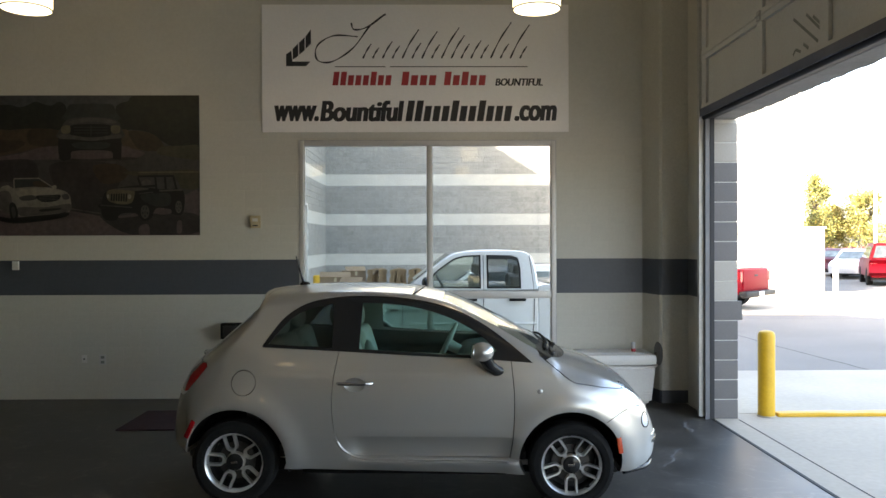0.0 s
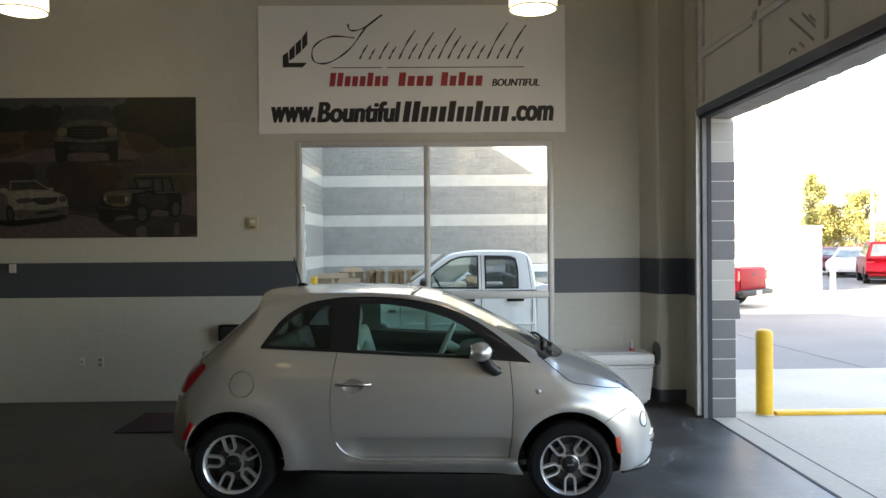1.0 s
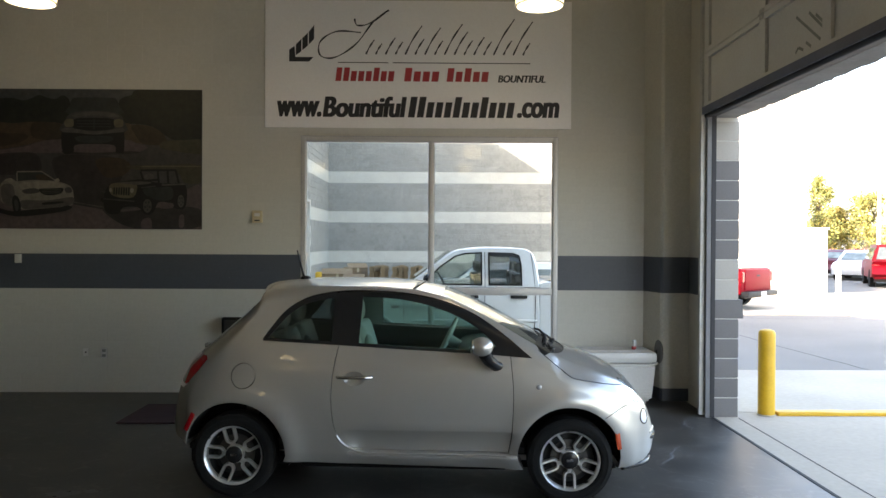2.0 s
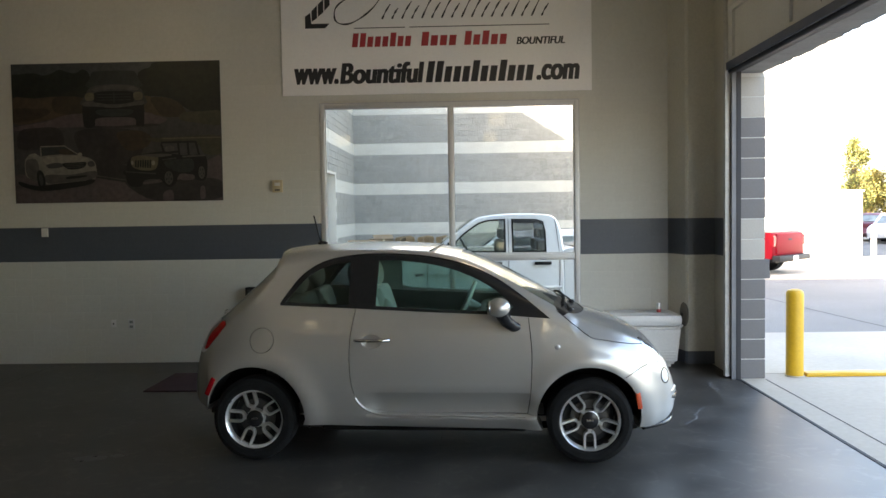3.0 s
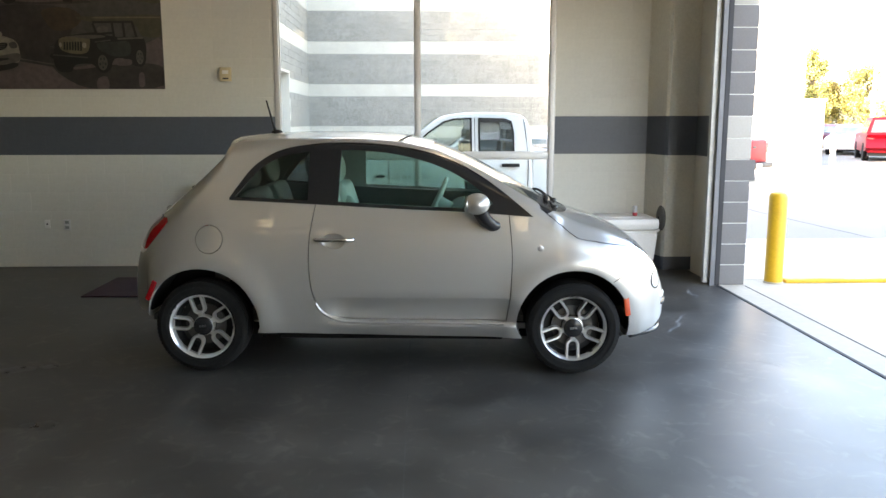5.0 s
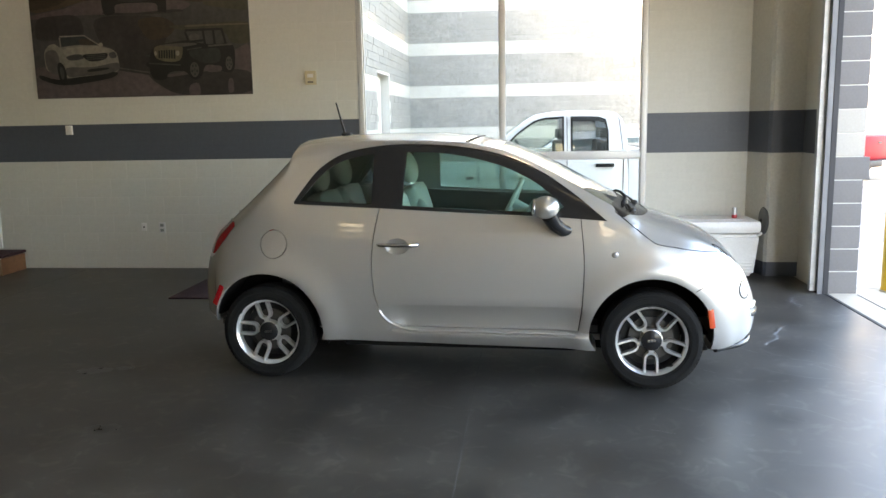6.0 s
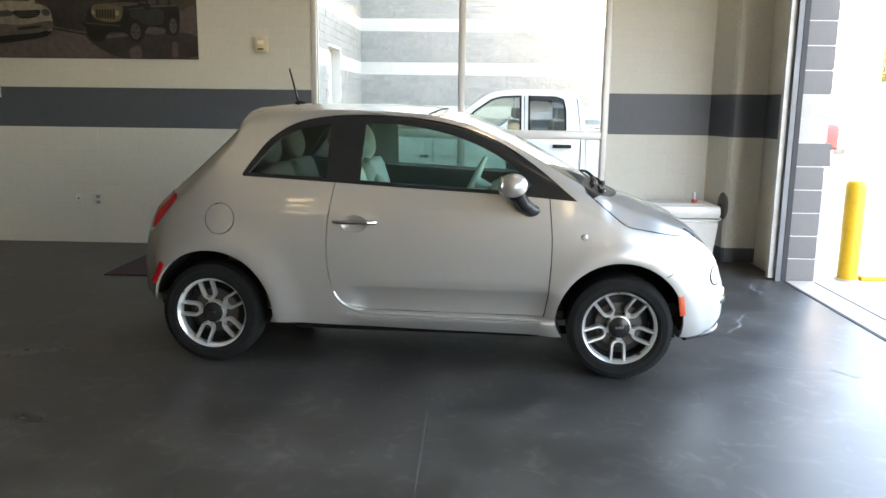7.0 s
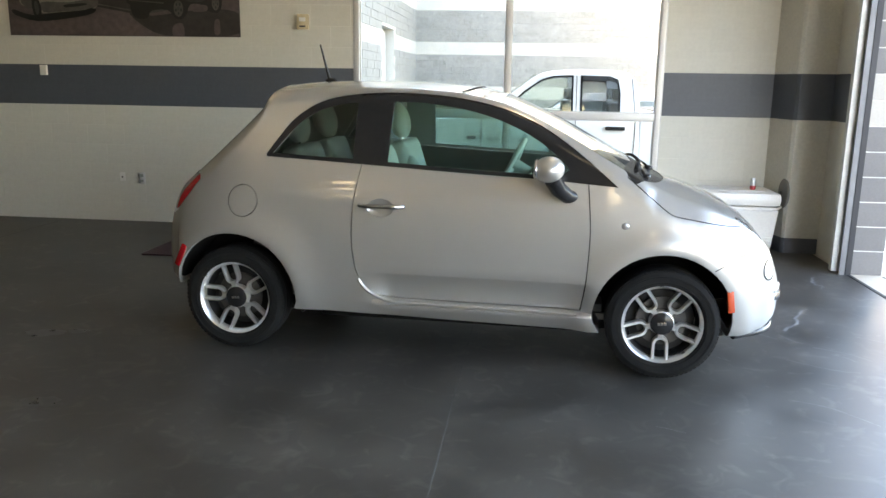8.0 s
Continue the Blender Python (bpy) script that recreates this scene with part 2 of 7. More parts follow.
# ---------------------------------------------------------------- building helpers
def finish(bm, name, mats, smooth=False, angle=35):
    me = bpy.data.meshes.new(name)
    bm.normal_update()
    bm.to_mesh(me)
    bm.free()
    for m in (mats if isinstance(mats, (list, tuple)) else [mats]):
        me.materials.append(m)
    if smooth:
        me.polygons.foreach_set("use_smooth", [True] * len(me.polygons))
        me.set_sharp_from_angle(angle=radians(angle))
    return me


def thing(name, label, category, kind="", group="", m=None):
    ob = new(name)
    ob.empty_display_size = 0.1
    if m is not None:
        ob.matrix_world = m
    return tagged(ob, label, category, group, kind)


def part(name, bm, mats, parent=None, label="", smooth=False, angle=35, m=None):
    ob = new(name, finish(bm, name, mats, smooth, angle))
    ob.parent = parent
    if m is not None:
        ob.matrix_basis = m
    return tagged(ob, label)


def single(name, bm, mats, label, category, kind="", group="", smooth=False, m=None):
    ob = part(name, bm, mats, None, label, smooth, 35, m)
    return tagged(ob, label, category, group, kind)


def box(bm, x0, x1, y0, y1, z0, z1, bevel=0.0, index=0, turn=None):
    r = bmesh.ops.create_cube(bm, size=1.0)
    m = Matrix.LocRotScale(((x0 + x1) / 2, (y0 + y1) / 2, (z0 + z1) / 2), None, (x1 - x0, y1 - y0, z1 - z0))
    bmesh.ops.transform(bm, matrix=(turn @ m) if turn is not None else m, verts=r["verts"])
    faces = {f for v in r["verts"] for f in v.link_faces}
    for f in faces:
        f.material_index = index
    if bevel:
        edges = list({e for v in r["verts"] for e in v.link_edges})
        made = bmesh.ops.bevel(bm, geom=edges, offset=bevel, segments=2, affect="EDGES", profile=0.6)
        for f in made["faces"]:
            f.material_index = index
    return bm


def boxes(*rows, bevel=0.0):
    bm = bmesh.new()
    for row in rows:
        box(bm, *row, bevel=bevel)
    return bm


def lathe(bm, profile, steps=32, m=None, closed=False):
    """Turns (radius, height) points round the z axis."""
    rings = []
    for r, z in profile:
        ring = []
        for k in range(steps):
            a = 2 * math.pi * k / steps
            p = Vector((r * math.cos(a), r * math.sin(a), z))
            ring.append(bm.verts.new(m @ p if m is not None else p))
        rings.append(ring)
    pairs = list(zip(rings, rings[1:])) + ([(rings[-1], rings[0])] if closed else [])
    for a, b in pairs:
        for k in range(steps):
            j = (k + 1) % steps
            bm.faces.new((a[k], a[j], b[j], b[k]))
    if not closed:
        bm.faces.new(list(reversed(rings[0])))
        bm.faces.new(rings[-1])
    bmesh.ops.recalc_face_normals(bm, faces=bm.faces[:])
    return bm


def prism(bm, outline, lo, hi, axis="y", index=0):
    """A straight prism over an outline of (a, b): a, b are (x, z) for axis y, (x, y) for z, (y, z) for x."""
    def at(p, h):
        return {"y": (p[0], h, p[1]), "z": (p[0], p[1], h), "x": (h, p[0], p[1])}[axis]
    a = [bm.verts.new(at(p, lo)) for p in outline]
    b = [bm.verts.new(at(p, hi)) for p in outline]
    faces = [bm.faces.new(list(reversed(a))), bm.faces.new(b)]
    n = len(outline)
    faces += [bm.faces.new((a[k], a[(k + 1) % n], b[(k + 1) % n], b[k])) for k in range(n)]
    for f in faces:
        f.material_index = index
    bmesh.ops.recalc_face_normals(bm, faces=faces)
    return bm


def rod(bm, points, radius, steps=8, end_radius=None):
    """A round rod along a run of points."""
    pts = [Vector(p) for p in points]
    rings = []
    for k, p in enumerate(pts):
        way = (pts[min(k + 1, len(pts) - 1)] - pts[max(k - 1, 0)]).normalized()
        side = way.orthogonal().normalized() if k == 0 else (side - way * side.dot(way)).normalized()
        up = way.cross(side)
        r = radius if end_radius is None else radius + (end_radius - radius) * k / (len(pts) - 1)
        rings.append([bm.verts.new(p + r * (math.cos(a) * side + math.sin(a) * up)) for a in (2 * math.pi * i / steps for i in range(steps))])
    for a, b in zip(rings, rings[1:]):
        for i in range(steps):
            j = (i + 1) % steps
            bm.faces.new((a[i], a[j], b[j], b[i]))
    bm.faces.new(list(reversed(rings[0])))
    bm.faces.new(rings[-1])
    return bm


def smooth_line(points, per=6):
    """A soft run through the given points (Catmull-Rom)."""
    p = [points[0], *points, points[-1]]
    out = []
    for k in range(1, len(p) - 2):
        for i in range(per):
            t = i / per
            out.append(tuple(0.5 * (2 * b + (c - a) * t + (2 * a - 5 * b + 4 * c - d) * t * t + (3 * b - a - 3 * c + d) * t ** 3)
                             for a, b, c, d in zip(p[k - 1], p[k], p[k + 1], p[k + 2])))
    out.append(tuple(points[-1]))
    return out


def ellipsoid(bm, centre, radii, turn=None, segs=24, rings=14):
    r = bmesh.ops.create_uvsphere(bm, u_segments=segs, v_segments=rings, radius=1.0)
    m = Matrix.Translation(centre) @ (turn or Matrix.Identity(4)) @ Matrix.Diagonal((*radii, 1))
    bmesh.ops.transform(bm, matrix=m, verts=r["verts"])
    return bm


def surface(me):
    return sum(p.area for p in me.polygons)


def joined(a, b, how):
    """The solid left when mesh b is taken from (DIFFERENCE), or shared with (INTERSECT), mesh a. Frees neither."""
    before, best = surface(a), None
    for solver, nudge in (("EXACT", 0.0), ("MANIFOLD", 0.0), ("EXACT", 0.0006), ("EXACT", -0.0011)):
        oa, ob = bpy.data.objects.new("solid_a", a), bpy.data.objects.new("solid_b", b)
        scene.collection.objects.link(oa), scene.collection.objects.link(ob)
        ob.location = (nudge, nudge * 0.7, nudge * 0.9)
        mod = oa.modifiers.new("cut", "BOOLEAN")
        mod.operation, mod.object, mod.solver = how, ob, solver
        deps = bpy.context.evaluated_depsgraph_get()
        deps.update()
        got = bpy.data.meshes.new_from_object(oa.evaluated_get(deps), preserve_all_data_layers=True, depsgraph=deps)
        bpy.data.objects.remove(oa), bpy.data.objects.remove(ob)
        after = surface(got)
        if best is None or (how == "DIFFERENCE" and after > surface(best)):
            best = got
        if (how == "DIFFERENCE" and 0.5 * before < after < 2.2 * before) or (how == "INTERSECT" and after > 0):
            return got
    return best


def mesh_of(bm, mats=()):
    return finish(bm, "solid", list(mats))


def mesh_part(name, me, mats, parent, label="", smooth=True, angle=32):
    slots = [p.material_index for p in me.polygons]
    me.materials.clear()
    for m in mats:
        me.materials.append(m)
    me.polygons.foreach_set("material_index", [min(s, len(mats) - 1) for s in slots])
    if smooth:
        me.polygons.foreach_set("use_smooth", [True] * len(me.polygons))
        me.set_sharp_from_angle(angle=radians(angle))
    me.name = name
    ob = new(name, me)
    ob.parent = parent
    return tagged(ob, label)


def curve_of(rows):
    xs, ys = [r[0] for r in rows], [r[1] for r in rows]
    def value(x):
        return float(np.interp(x, xs, ys))
    return value


def soft_curve(rows, spread=0.03):
    """Straight pieces between the rows, rounded over a short spread."""
    f = curve_of(rows)
    return lambda x: sum(f(x + d * spread) for d in (-1, -0.6, -0.2, 0.2, 0.6, 1)) / 6


# ---------------------------------------------------------------- the hall
WALL_Y, RIGHT_X, OUT_X, LEFT_X, NEAR_Y, CEIL = 3.687, 4.20, 4.45, -19.0, -15.6, 5.6
TOP = 8.9                                          # parapet
COURSE = 0.2
WIN = (-0.165, 2.79, 0.42, 2.965)                  # window opening: x0, x1, z0, z1
DOOR_Y0, DOOR_Y1, DOOR_TOP = -8.0, 2.50, 3.03      # overhead door opening


def block_solid(w, h, mats, index):
    """One painted block face, w by h, with a fine V-joint all round; it faces -y."""
    e, proud = (0.001, 0.0005) if index else (0.002, 0.0014)
    bm = bmesh.new()
    back = [bm.verts.new(p) for p in ((0, 0, 0), (w, 0, 0), (w, 0, h), (0, 0, h))]
    front = [bm.verts.new(p) for p in ((e, -proud, e), (w - e, -proud, e), (w - e, -proud, h - e), (e, -proud, h - e))]
    bm.faces.new(front)
    for k in range(4):
        bm.faces.new((back[k], back[(k + 1) % 4], front[(k + 1) % 4], front[k]))
    bmesh.ops.recalc_face_normals(bm, faces=bm.faces[:])
    return finish(bm, "block", mats[index])


def painted_wall(parent, run0, run1, m, hole=None, near=None, height=CEIL):
    """Block courses on a wall's inner face: each block of the stretch near is a part of its own, the rest stay joined."""
    rest, shared = bmesh.new(), {}
    for r in range(int(math.ceil(height / COURSE))):
        z0, z1 = r * COURSE, min(height, (r + 1) * COURSE)
        index = 1 if r in (6, 7) else 0
        x = run0 - (0.2 if r % 2 else 0.0)
        while x < run1:
            a, b = max(x, run0), min(x + 0.4, run1)
            x += 0.4
            spans = [(a, b)]
            if hole and z1 > hole[2] + 0.01 and z0 < hole[3] - 0.01:
                spans = [(a, min(b, hole[0])), (max(a, hole[1]), b)]
            for p, q in spans:
                if q - p < 0.015:
                    continue
                key = (round(q - p, 3), round(z1 - z0, 3), index)
                if key not in shared:
                    shared[key] = block_solid(q - p, z1 - z0, [WALL_PAINT, STRIPE_PAINT], index)
                at = m @ Matrix.Translation((p, 0, z0))
                if near and near[0] <= p and q <= near[1] and z1 <= near[2] + 0.01:
                    ob = new("block", shared[key])
                    ob.matrix_basis, ob.parent = at, parent
                else:
                    piece = bmesh.new()
                    piece.from_mesh(shared[key])
                    for v in piece.verts:
                        v.co = at @ v.co
                    made = [rest.verts.new(v.co) for v in piece.verts]
                    for f in piece.faces:
                        rest.faces.new([made[v.index] for v in f.verts]).material_index = index
                    piece.free()
    tagged(part("block_field", rest, [WALL_PAINT, STRIPE_PAINT], parent), kind="stuff")


def core(name, rows, mats, label, category="wall"):
    return single(name, boxes(*rows), mats, label, category, "structure")


core("floor", [(LEFT_X, 4.17, NEAR_Y, WALL_Y + 0.05, -0.15, 0.0)], FLOOR, "sealed grey concrete floor with cloudy stains and scuffs", "floor")
x0, x1, z0, z1 = WIN
wall_back = core("wall_back", [(LEFT_X - 0.2, x0, WALL_Y, WALL_Y + 0.26, -0.3, TOP), (x1, OUT_X, WALL_Y, WALL_Y + 0.26, -0.3, TOP),
                               (x0, x1, WALL_Y, WALL_Y + 0.26, z1, TOP), (x0, x1, WALL_Y, WALL_Y + 0.26, -0.3, z0)], MORTAR,
                 "painted block wall in pale beige with a dark slate stripe")
wall_right = core("wall_right", [(RIGHT_X, OUT_X - 0.004, DOOR_Y1 + 0.31, WALL_Y, -0.3, TOP), (RIGHT_X, OUT_X, NEAR_Y - 0.2, DOOR_Y0, -0.3, TOP),
                                 (RIGHT_X, OUT_X, DOOR_Y0, DOOR_Y1 + 0.31, DOOR_TOP + 0.2, TOP)], MORTAR, "painted block wall beside the overhead door")
core("wall_left", [(LEFT_X - 0.2, LEFT_X, NEAR_Y - 0.2, WALL_Y, -0.3, TOP)], PLASTER, "pale beige wall far along the hall")
# unseen wall; its white is chosen to brighten the car's flank
core("wall_near", [(LEFT_X, RIGHT_X, NEAR_Y - 0.2, NEAR_Y, -0.3, TOP)], BOUNCE_PLASTER, "unseen near end wall, whitened to bounce light onto the car")
core("ceiling", [(LEFT_X, RIGHT_X, NEAR_Y, WALL_Y, CEIL, CEIL + 0.2)], CEILING, "plain pale ceiling of the hall", "ceiling")
core("roof", [(LEFT_X - 0.2, OUT_X, NEAR_Y - 0.2, WALL_Y + 0.26, TOP, TOP + 0.2)], CONCRETE, "flat roof of the hall", "roof")

# corner column: painted, with the stripe carried round and a dark base
bm = bmesh.new()
for c0, c1, index in ((0.14, 1.2, 0), (1.2, 1.6, 1), (1.6, CEIL, 0), (0.0, 0.14, 1)):
    prism(bm, [(3.80, WALL_Y), (3.885, 3.30), (3.91, 3.27), (4.20, 3.27), (4.20, WALL_Y)], c0, c1, "z", index)
single("corner_column", bm, [PLASTER, STRIPE_PAINT], "pale painted corner column with slate stripe and dark base", "column", "structure")

# outside ground: one sheet with a shallow dip in the yard behind the hall
bm = bmesh.new()
gx = [-400, -120, -40, -12, -6, -2.4, 0, 1.5, 3.0, 4.16, 5.5, 8, 12, 18, 26, 40, 80, 160, 420]
gy = [-400, -120, -40, -16, -6, 0, 2, 3.7, 4.5, 6, 8, 10, 12, 14, 17, 20, 24, 30, 40, 60, 100, 200, 600]
def dip(x, y):
    return -0.035 - 0.17 * max(0.0, min(1, (4.2 - x) / 1.5)) * max(0, min(1, (y - 3.6) / 1.0)) * max(0, min(1, (20 - y) / 4.0)) - (0.2 if x < 4.1 and y < 3.8 else 0)
grid = [[bm.verts.new((x, y, dip(x, y))) for x in gx] for y in gy]
for j in range(len(gy) - 1):
    for i in range(len(gx) - 1):
        bm.faces.new((grid[j][i], grid[j][i + 1], grid[j + 1][i + 1], grid[j + 1][i]))
single("ground", bm, ASPHALT, "worn grey asphalt of the lot and the lane", "ground", "structure")
apron = thing("pavement_apron", "pale concrete apron in front of the overhead door", "pavement", "structure")
for row in [(4.17, 8.4, -14, 2.50, -0.12, -0.004), (4.45, 40, 2.75, 5.45, -0.12, -0.006), (4.47, 40, 2.505, 2.745, -0.12, -0.009), (8.405, 40, -14, 2.50, -0.12, -0.005)]:
    part("slab", boxes(row), CONCRETE, apron)
core("pavement_far", [(4.6, 19.5, 13.8, 22.3, -0.12, -0.01), (19.51, 60, 13.8, 23.6, -0.12, -0.012)], CONCRETE, "sunlit pale concrete in front of the block building", "pavement")

# ---------------------------------------------------------------- the silver hatchback
CAR_TURN = radians(-3.1)
CAR_M = Matrix.Rotation(CAR_TURN, 4, "Z") @ Matrix.Translation((0, 0.745, 0))
AXLES = (0.0, 2.30)
TYRE_R = 0.288

top_line = soft_curve([(-0.58, 0.44), (-0.572, 0.55), (-0.55, 0.68), (-0.508, 0.80), (-0.440, 0.92), (-0.306, 1.04), (-0.148, 1.175), (0.018, 1.31),
                       (0.095, 1.378), (0.112, 1.425), (0.13, 1.447), (0.20, 1.460), (0.34, 1.473), (0.60, 1.482), (0.95, 1.480), (1.215, 1.462),
                       (1.45, 1.412), (1.60, 1.350), (1.78, 1.262), (2.0, 1.142), (2.17, 1.045), (2.25, 0.995), (2.34, 0.957), (2.46, 0.920),
                       (2.56, 0.885), (2.68, 0.830), (2.77, 0.768), (2.85, 0.680), (2.905, 0.58), (2.94, 0.47), (2.95, 0.41)], 0.012)
low_line = soft_curve([(-0.58, 0.42), (-0.565, 0.38), (-0.52, 0.350), (-0.40, 0.338), (-0.25, 0.325), (0.0, 0.28), (0.3, 0.249), (0.4, 0.246), (1.2, 0.228), (1.95, 0.216), (2.55, 0.222), (2.70, 0.225),
                       (2.82, 0.245), (2.90, 0.285), (2.94, 0.34), (2.95, 0.38)], 0.012)
plan_line = soft_curve([(-0.58, 0.40), (-0.565, 0.52), (-0.53, 0.615), (-0.46, 0.69), (-0.35, 0.745), (-0.20, 0.782), (0.0, 0.80), (0.4, 0.808), (1.2, 0.813),
                        (2.0, 0.81), (2.3, 0.802), (2.48, 0.785), (2.62, 0.752), (2.74, 0.695), (2.84, 0.605), (2.91, 0.48), (2.95, 0.33)], 0.02)
def ease(t):
    t = max(0.0, min(1.0, t))
    return t * t * (3 - 2 * t)


upper_side = [(0.58, 0.0), (0.70, -0.004), (0.80, -0.013), (0.882, -0.0255), (0.896, -0.030), (0.906, -0.0345), (0.916, -0.0375), (0.95, -0.045), (1.0, -0.059), (1.10, -0.092), (1.25, -0.150), (1.40, -0.225), (1.50, -0.285)]
end_side = soft_curve([(0.18, -0.075), (0.26, -0.030), (0.32, -0.016), (0.40, -0.006), (0.485, 0.0)] + upper_side, 0.01)
sill_side = soft_curve([(0.18, -0.100), (0.235, -0.056), (0.285, -0.018), (0.308, -0.006), (0.318, -0.012), (0.334, -0.070), (0.40, -0.045), (0.462, -0.0165), (0.480, -0.0055), (0.486, 0.0)] + upper_side, 0.002)


def side_line(u, z):
    """Side form: between the wheels the door foot tucks in above a standing sill."""
    w = ease((u - 0.77) / 0.12) * ease((1.98 - u) / 0.12)
    return (1 - w) * end_side(z) + w * sill_side(z)


def flare(u, z):
    bulge = 0.0
    for a in AXLES:
        d = math.hypot(u - a - 0.01, z - 0.30)
        bulge += 0.028 * math.exp(-((d - 0.385) / 0.085) ** 2) if z > 0.2 else 0
    return bulge


def half_width(u, z, inset=0.0):
    return max(0.05, plan_line(u) + side_line(u, z) + flare(u, z) - inset)


def sweep(u, v, z):
    """The tail is rounded in plan: its flanks lie further forward than its middle."""
    high = ease((z - 0.62) / 0.35)
    return (0.09 + 0.02 * ease((z - 0.9) / 0.45)) * (abs(v) / 0.62) ** 2 * ease((0.42 - u) / 0.75) * high + 0.11 * (abs(v) / 0.7) ** 2 * ease((-0.28 - u) / 0.25) * (1 - high)


STATIONS = sorted({round(float(v), 4) for v in np.concatenate([
    np.linspace(-0.58, -0.40, 12), np.linspace(-0.40, 0.2, 22), np.linspace(0.2, 2.1, 46), np.linspace(2.1, 2.7, 22), np.linspace(2.7, 2.95, 16)])})


def hull(inset):
    """The closed body form, drawn in by an inset; both sides alike."""
    bm = bmesh.new()
    lo, hi = STATIONS[0] + inset, STATIONS[-1] - inset
    stations = [lo] + [u for u in STATIONS if lo + 0.004 < u < hi - 0.004] + [hi]
    rings = []
    for u in stations:
        z1, z0 = top_line(u) - inset, low_line(u) + inset
        tall = max(0.02, z1 - z0)
        r = min(0.115 if u < 2.2 else 0.15, 0.45 * tall)
        c = min(0.035 if u < 2.2 else 0.03, 0.15 * tall)
        zs = z1 - c - r
        half = [(0.0, z0), (max(0.03, (half_width(u, z0, inset) - 0.05)) * 0.5, z0), (max(0.04, half_width(u, z0, inset) - 0.04), z0)]
        levels = [z0 + 0.012 + (zs - z0 - 0.012) * k / 30 for k in range(31)]
        if -0.15 <= u <= 2.3:
            fixed = ease((u + 0.15) / 0.45) * ease((2.3 - u) / 0.3)
            low = [z0 + 0.012] + [max(z, z0 + 0.013 + 0.001 * i) for i, z in enumerate((0.268, 0.288, 0.302, 0.312, 0.319, 0.326, 0.333, 0.342, 0.36, 0.40, 0.44, 0.472, 0.483, 0.489))]
            even = [0.54 + (zs - 0.54) * k / 15 for k in range(16)]
            dense = [0.54, 0.62, 0.70, 0.77, 0.83, 0.868, 0.886, 0.897, 0.907, 0.918, 0.935, 0.96] + [0.96 + (zs - 0.96) * k / 4 for k in (1, 2, 3, 4)]
            crease = ease((zs - 0.97) / 0.12)
            absolute = low + [a + (b - a) * crease for a, b in zip(even, dense)]
            levels = [a + (b - a) * fixed for a, b in zip(levels, absolute)]
        half += [(half_width(u, z, inset), z) for z in levels]
        w = half_width(u, zs, inset)
        lean = (half_width(u, zs, inset) - half_width(u, zs + 0.5 * r, inset)) * 1.2
        rx = min(r * 1.15 + lean, w * 0.6)
        for k in range(1, 7):
            a = math.pi / 2 * k / 6
            half.append((w - rx * (1 - math.cos(a)) , zs + r * math.sin(a)))
        wt = half[-1][0]
        for k in range(1, 7):
            v = wt * (1 - k / 6)
            half.append((v, z1 - c * (v / wt) ** 2))
        ring = [bm.verts.new((u + sweep(u, v, z), -v, z)) for v, z in half] + [bm.verts.new((u + sweep(u, v, z), v, z)) for v, z in reversed(half[1:-1])]
        rings.append(ring)
    n = len(rings[0])
    for a, b in zip(rings, rings[1:]):
        for k in range(n):
            j = (k + 1) % n
            bm.faces.new((a[k], a[j], b[j], b[k]))
    bm.faces.new(list(reversed(rings[0])))
    bm.faces.new(rings[-1])
    bmesh.ops.recalc_face_normals(bm, faces=bm.faces[:])
    return bm


def shell(outer, inner):
    a, b = mesh_of(hull(outer)), mesh_of(hull(inner))
    a.materials.append(SILVER)
    b.materials.append(SILVER)
    b.materials.append(TRIM_DARK)
    b.polygons.foreach_set("material_index", [1] * len(b.polygons))
    both = joined(a, b, "DIFFERENCE")
    return both


def lined(me):
    """Marks the faces that look into the car, so that they take the second material."""
    for p in me.polygons:
        c = p.center
        axis = Vector((min(2.3, max(0.2, c.x)), 0.0, min(1.0, max(0.33, c.z))))
        if p.normal.dot(c - axis) < -0.02 and c.z > 0.36:
            p.material_index = 1
    return me


def grown(outline, by):
    """The outline pushed out (or in) by a distance."""
    pts = [Vector(p) for p in outline]
    area = sum(a.x * b.y - b.x * a.y for a, b in zip(pts, pts[1:] + pts[:1]))
    s = 1 if area > 0 else -1
    out = []
    for k, p in enumerate(pts):
        d1, d2 = (p - pts[k - 1]).normalized(), (pts[(k + 1) % len(pts)] - p).normalized()
        n = (Vector((d1.y, -d1.x)) + Vector((d2.y, -d2.x))).normalized()
        out.append(tuple(p + s * by * n / max(0.5, n.dot(Vector((d1.y, -d1.x))))))
    return out


def cutter(outline, lo=-1.2, hi=1.2):
    return mesh_of(prism(bmesh.new(), outline, lo, hi, "y"))


def round_cutter(u, z, r, lo, hi, steps=40):
    return cutter([(u + r * math.cos(2 * math.pi * k / steps), z + r * math.sin(2 * math.pi * k / steps)) for k in range(steps)], lo, hi)


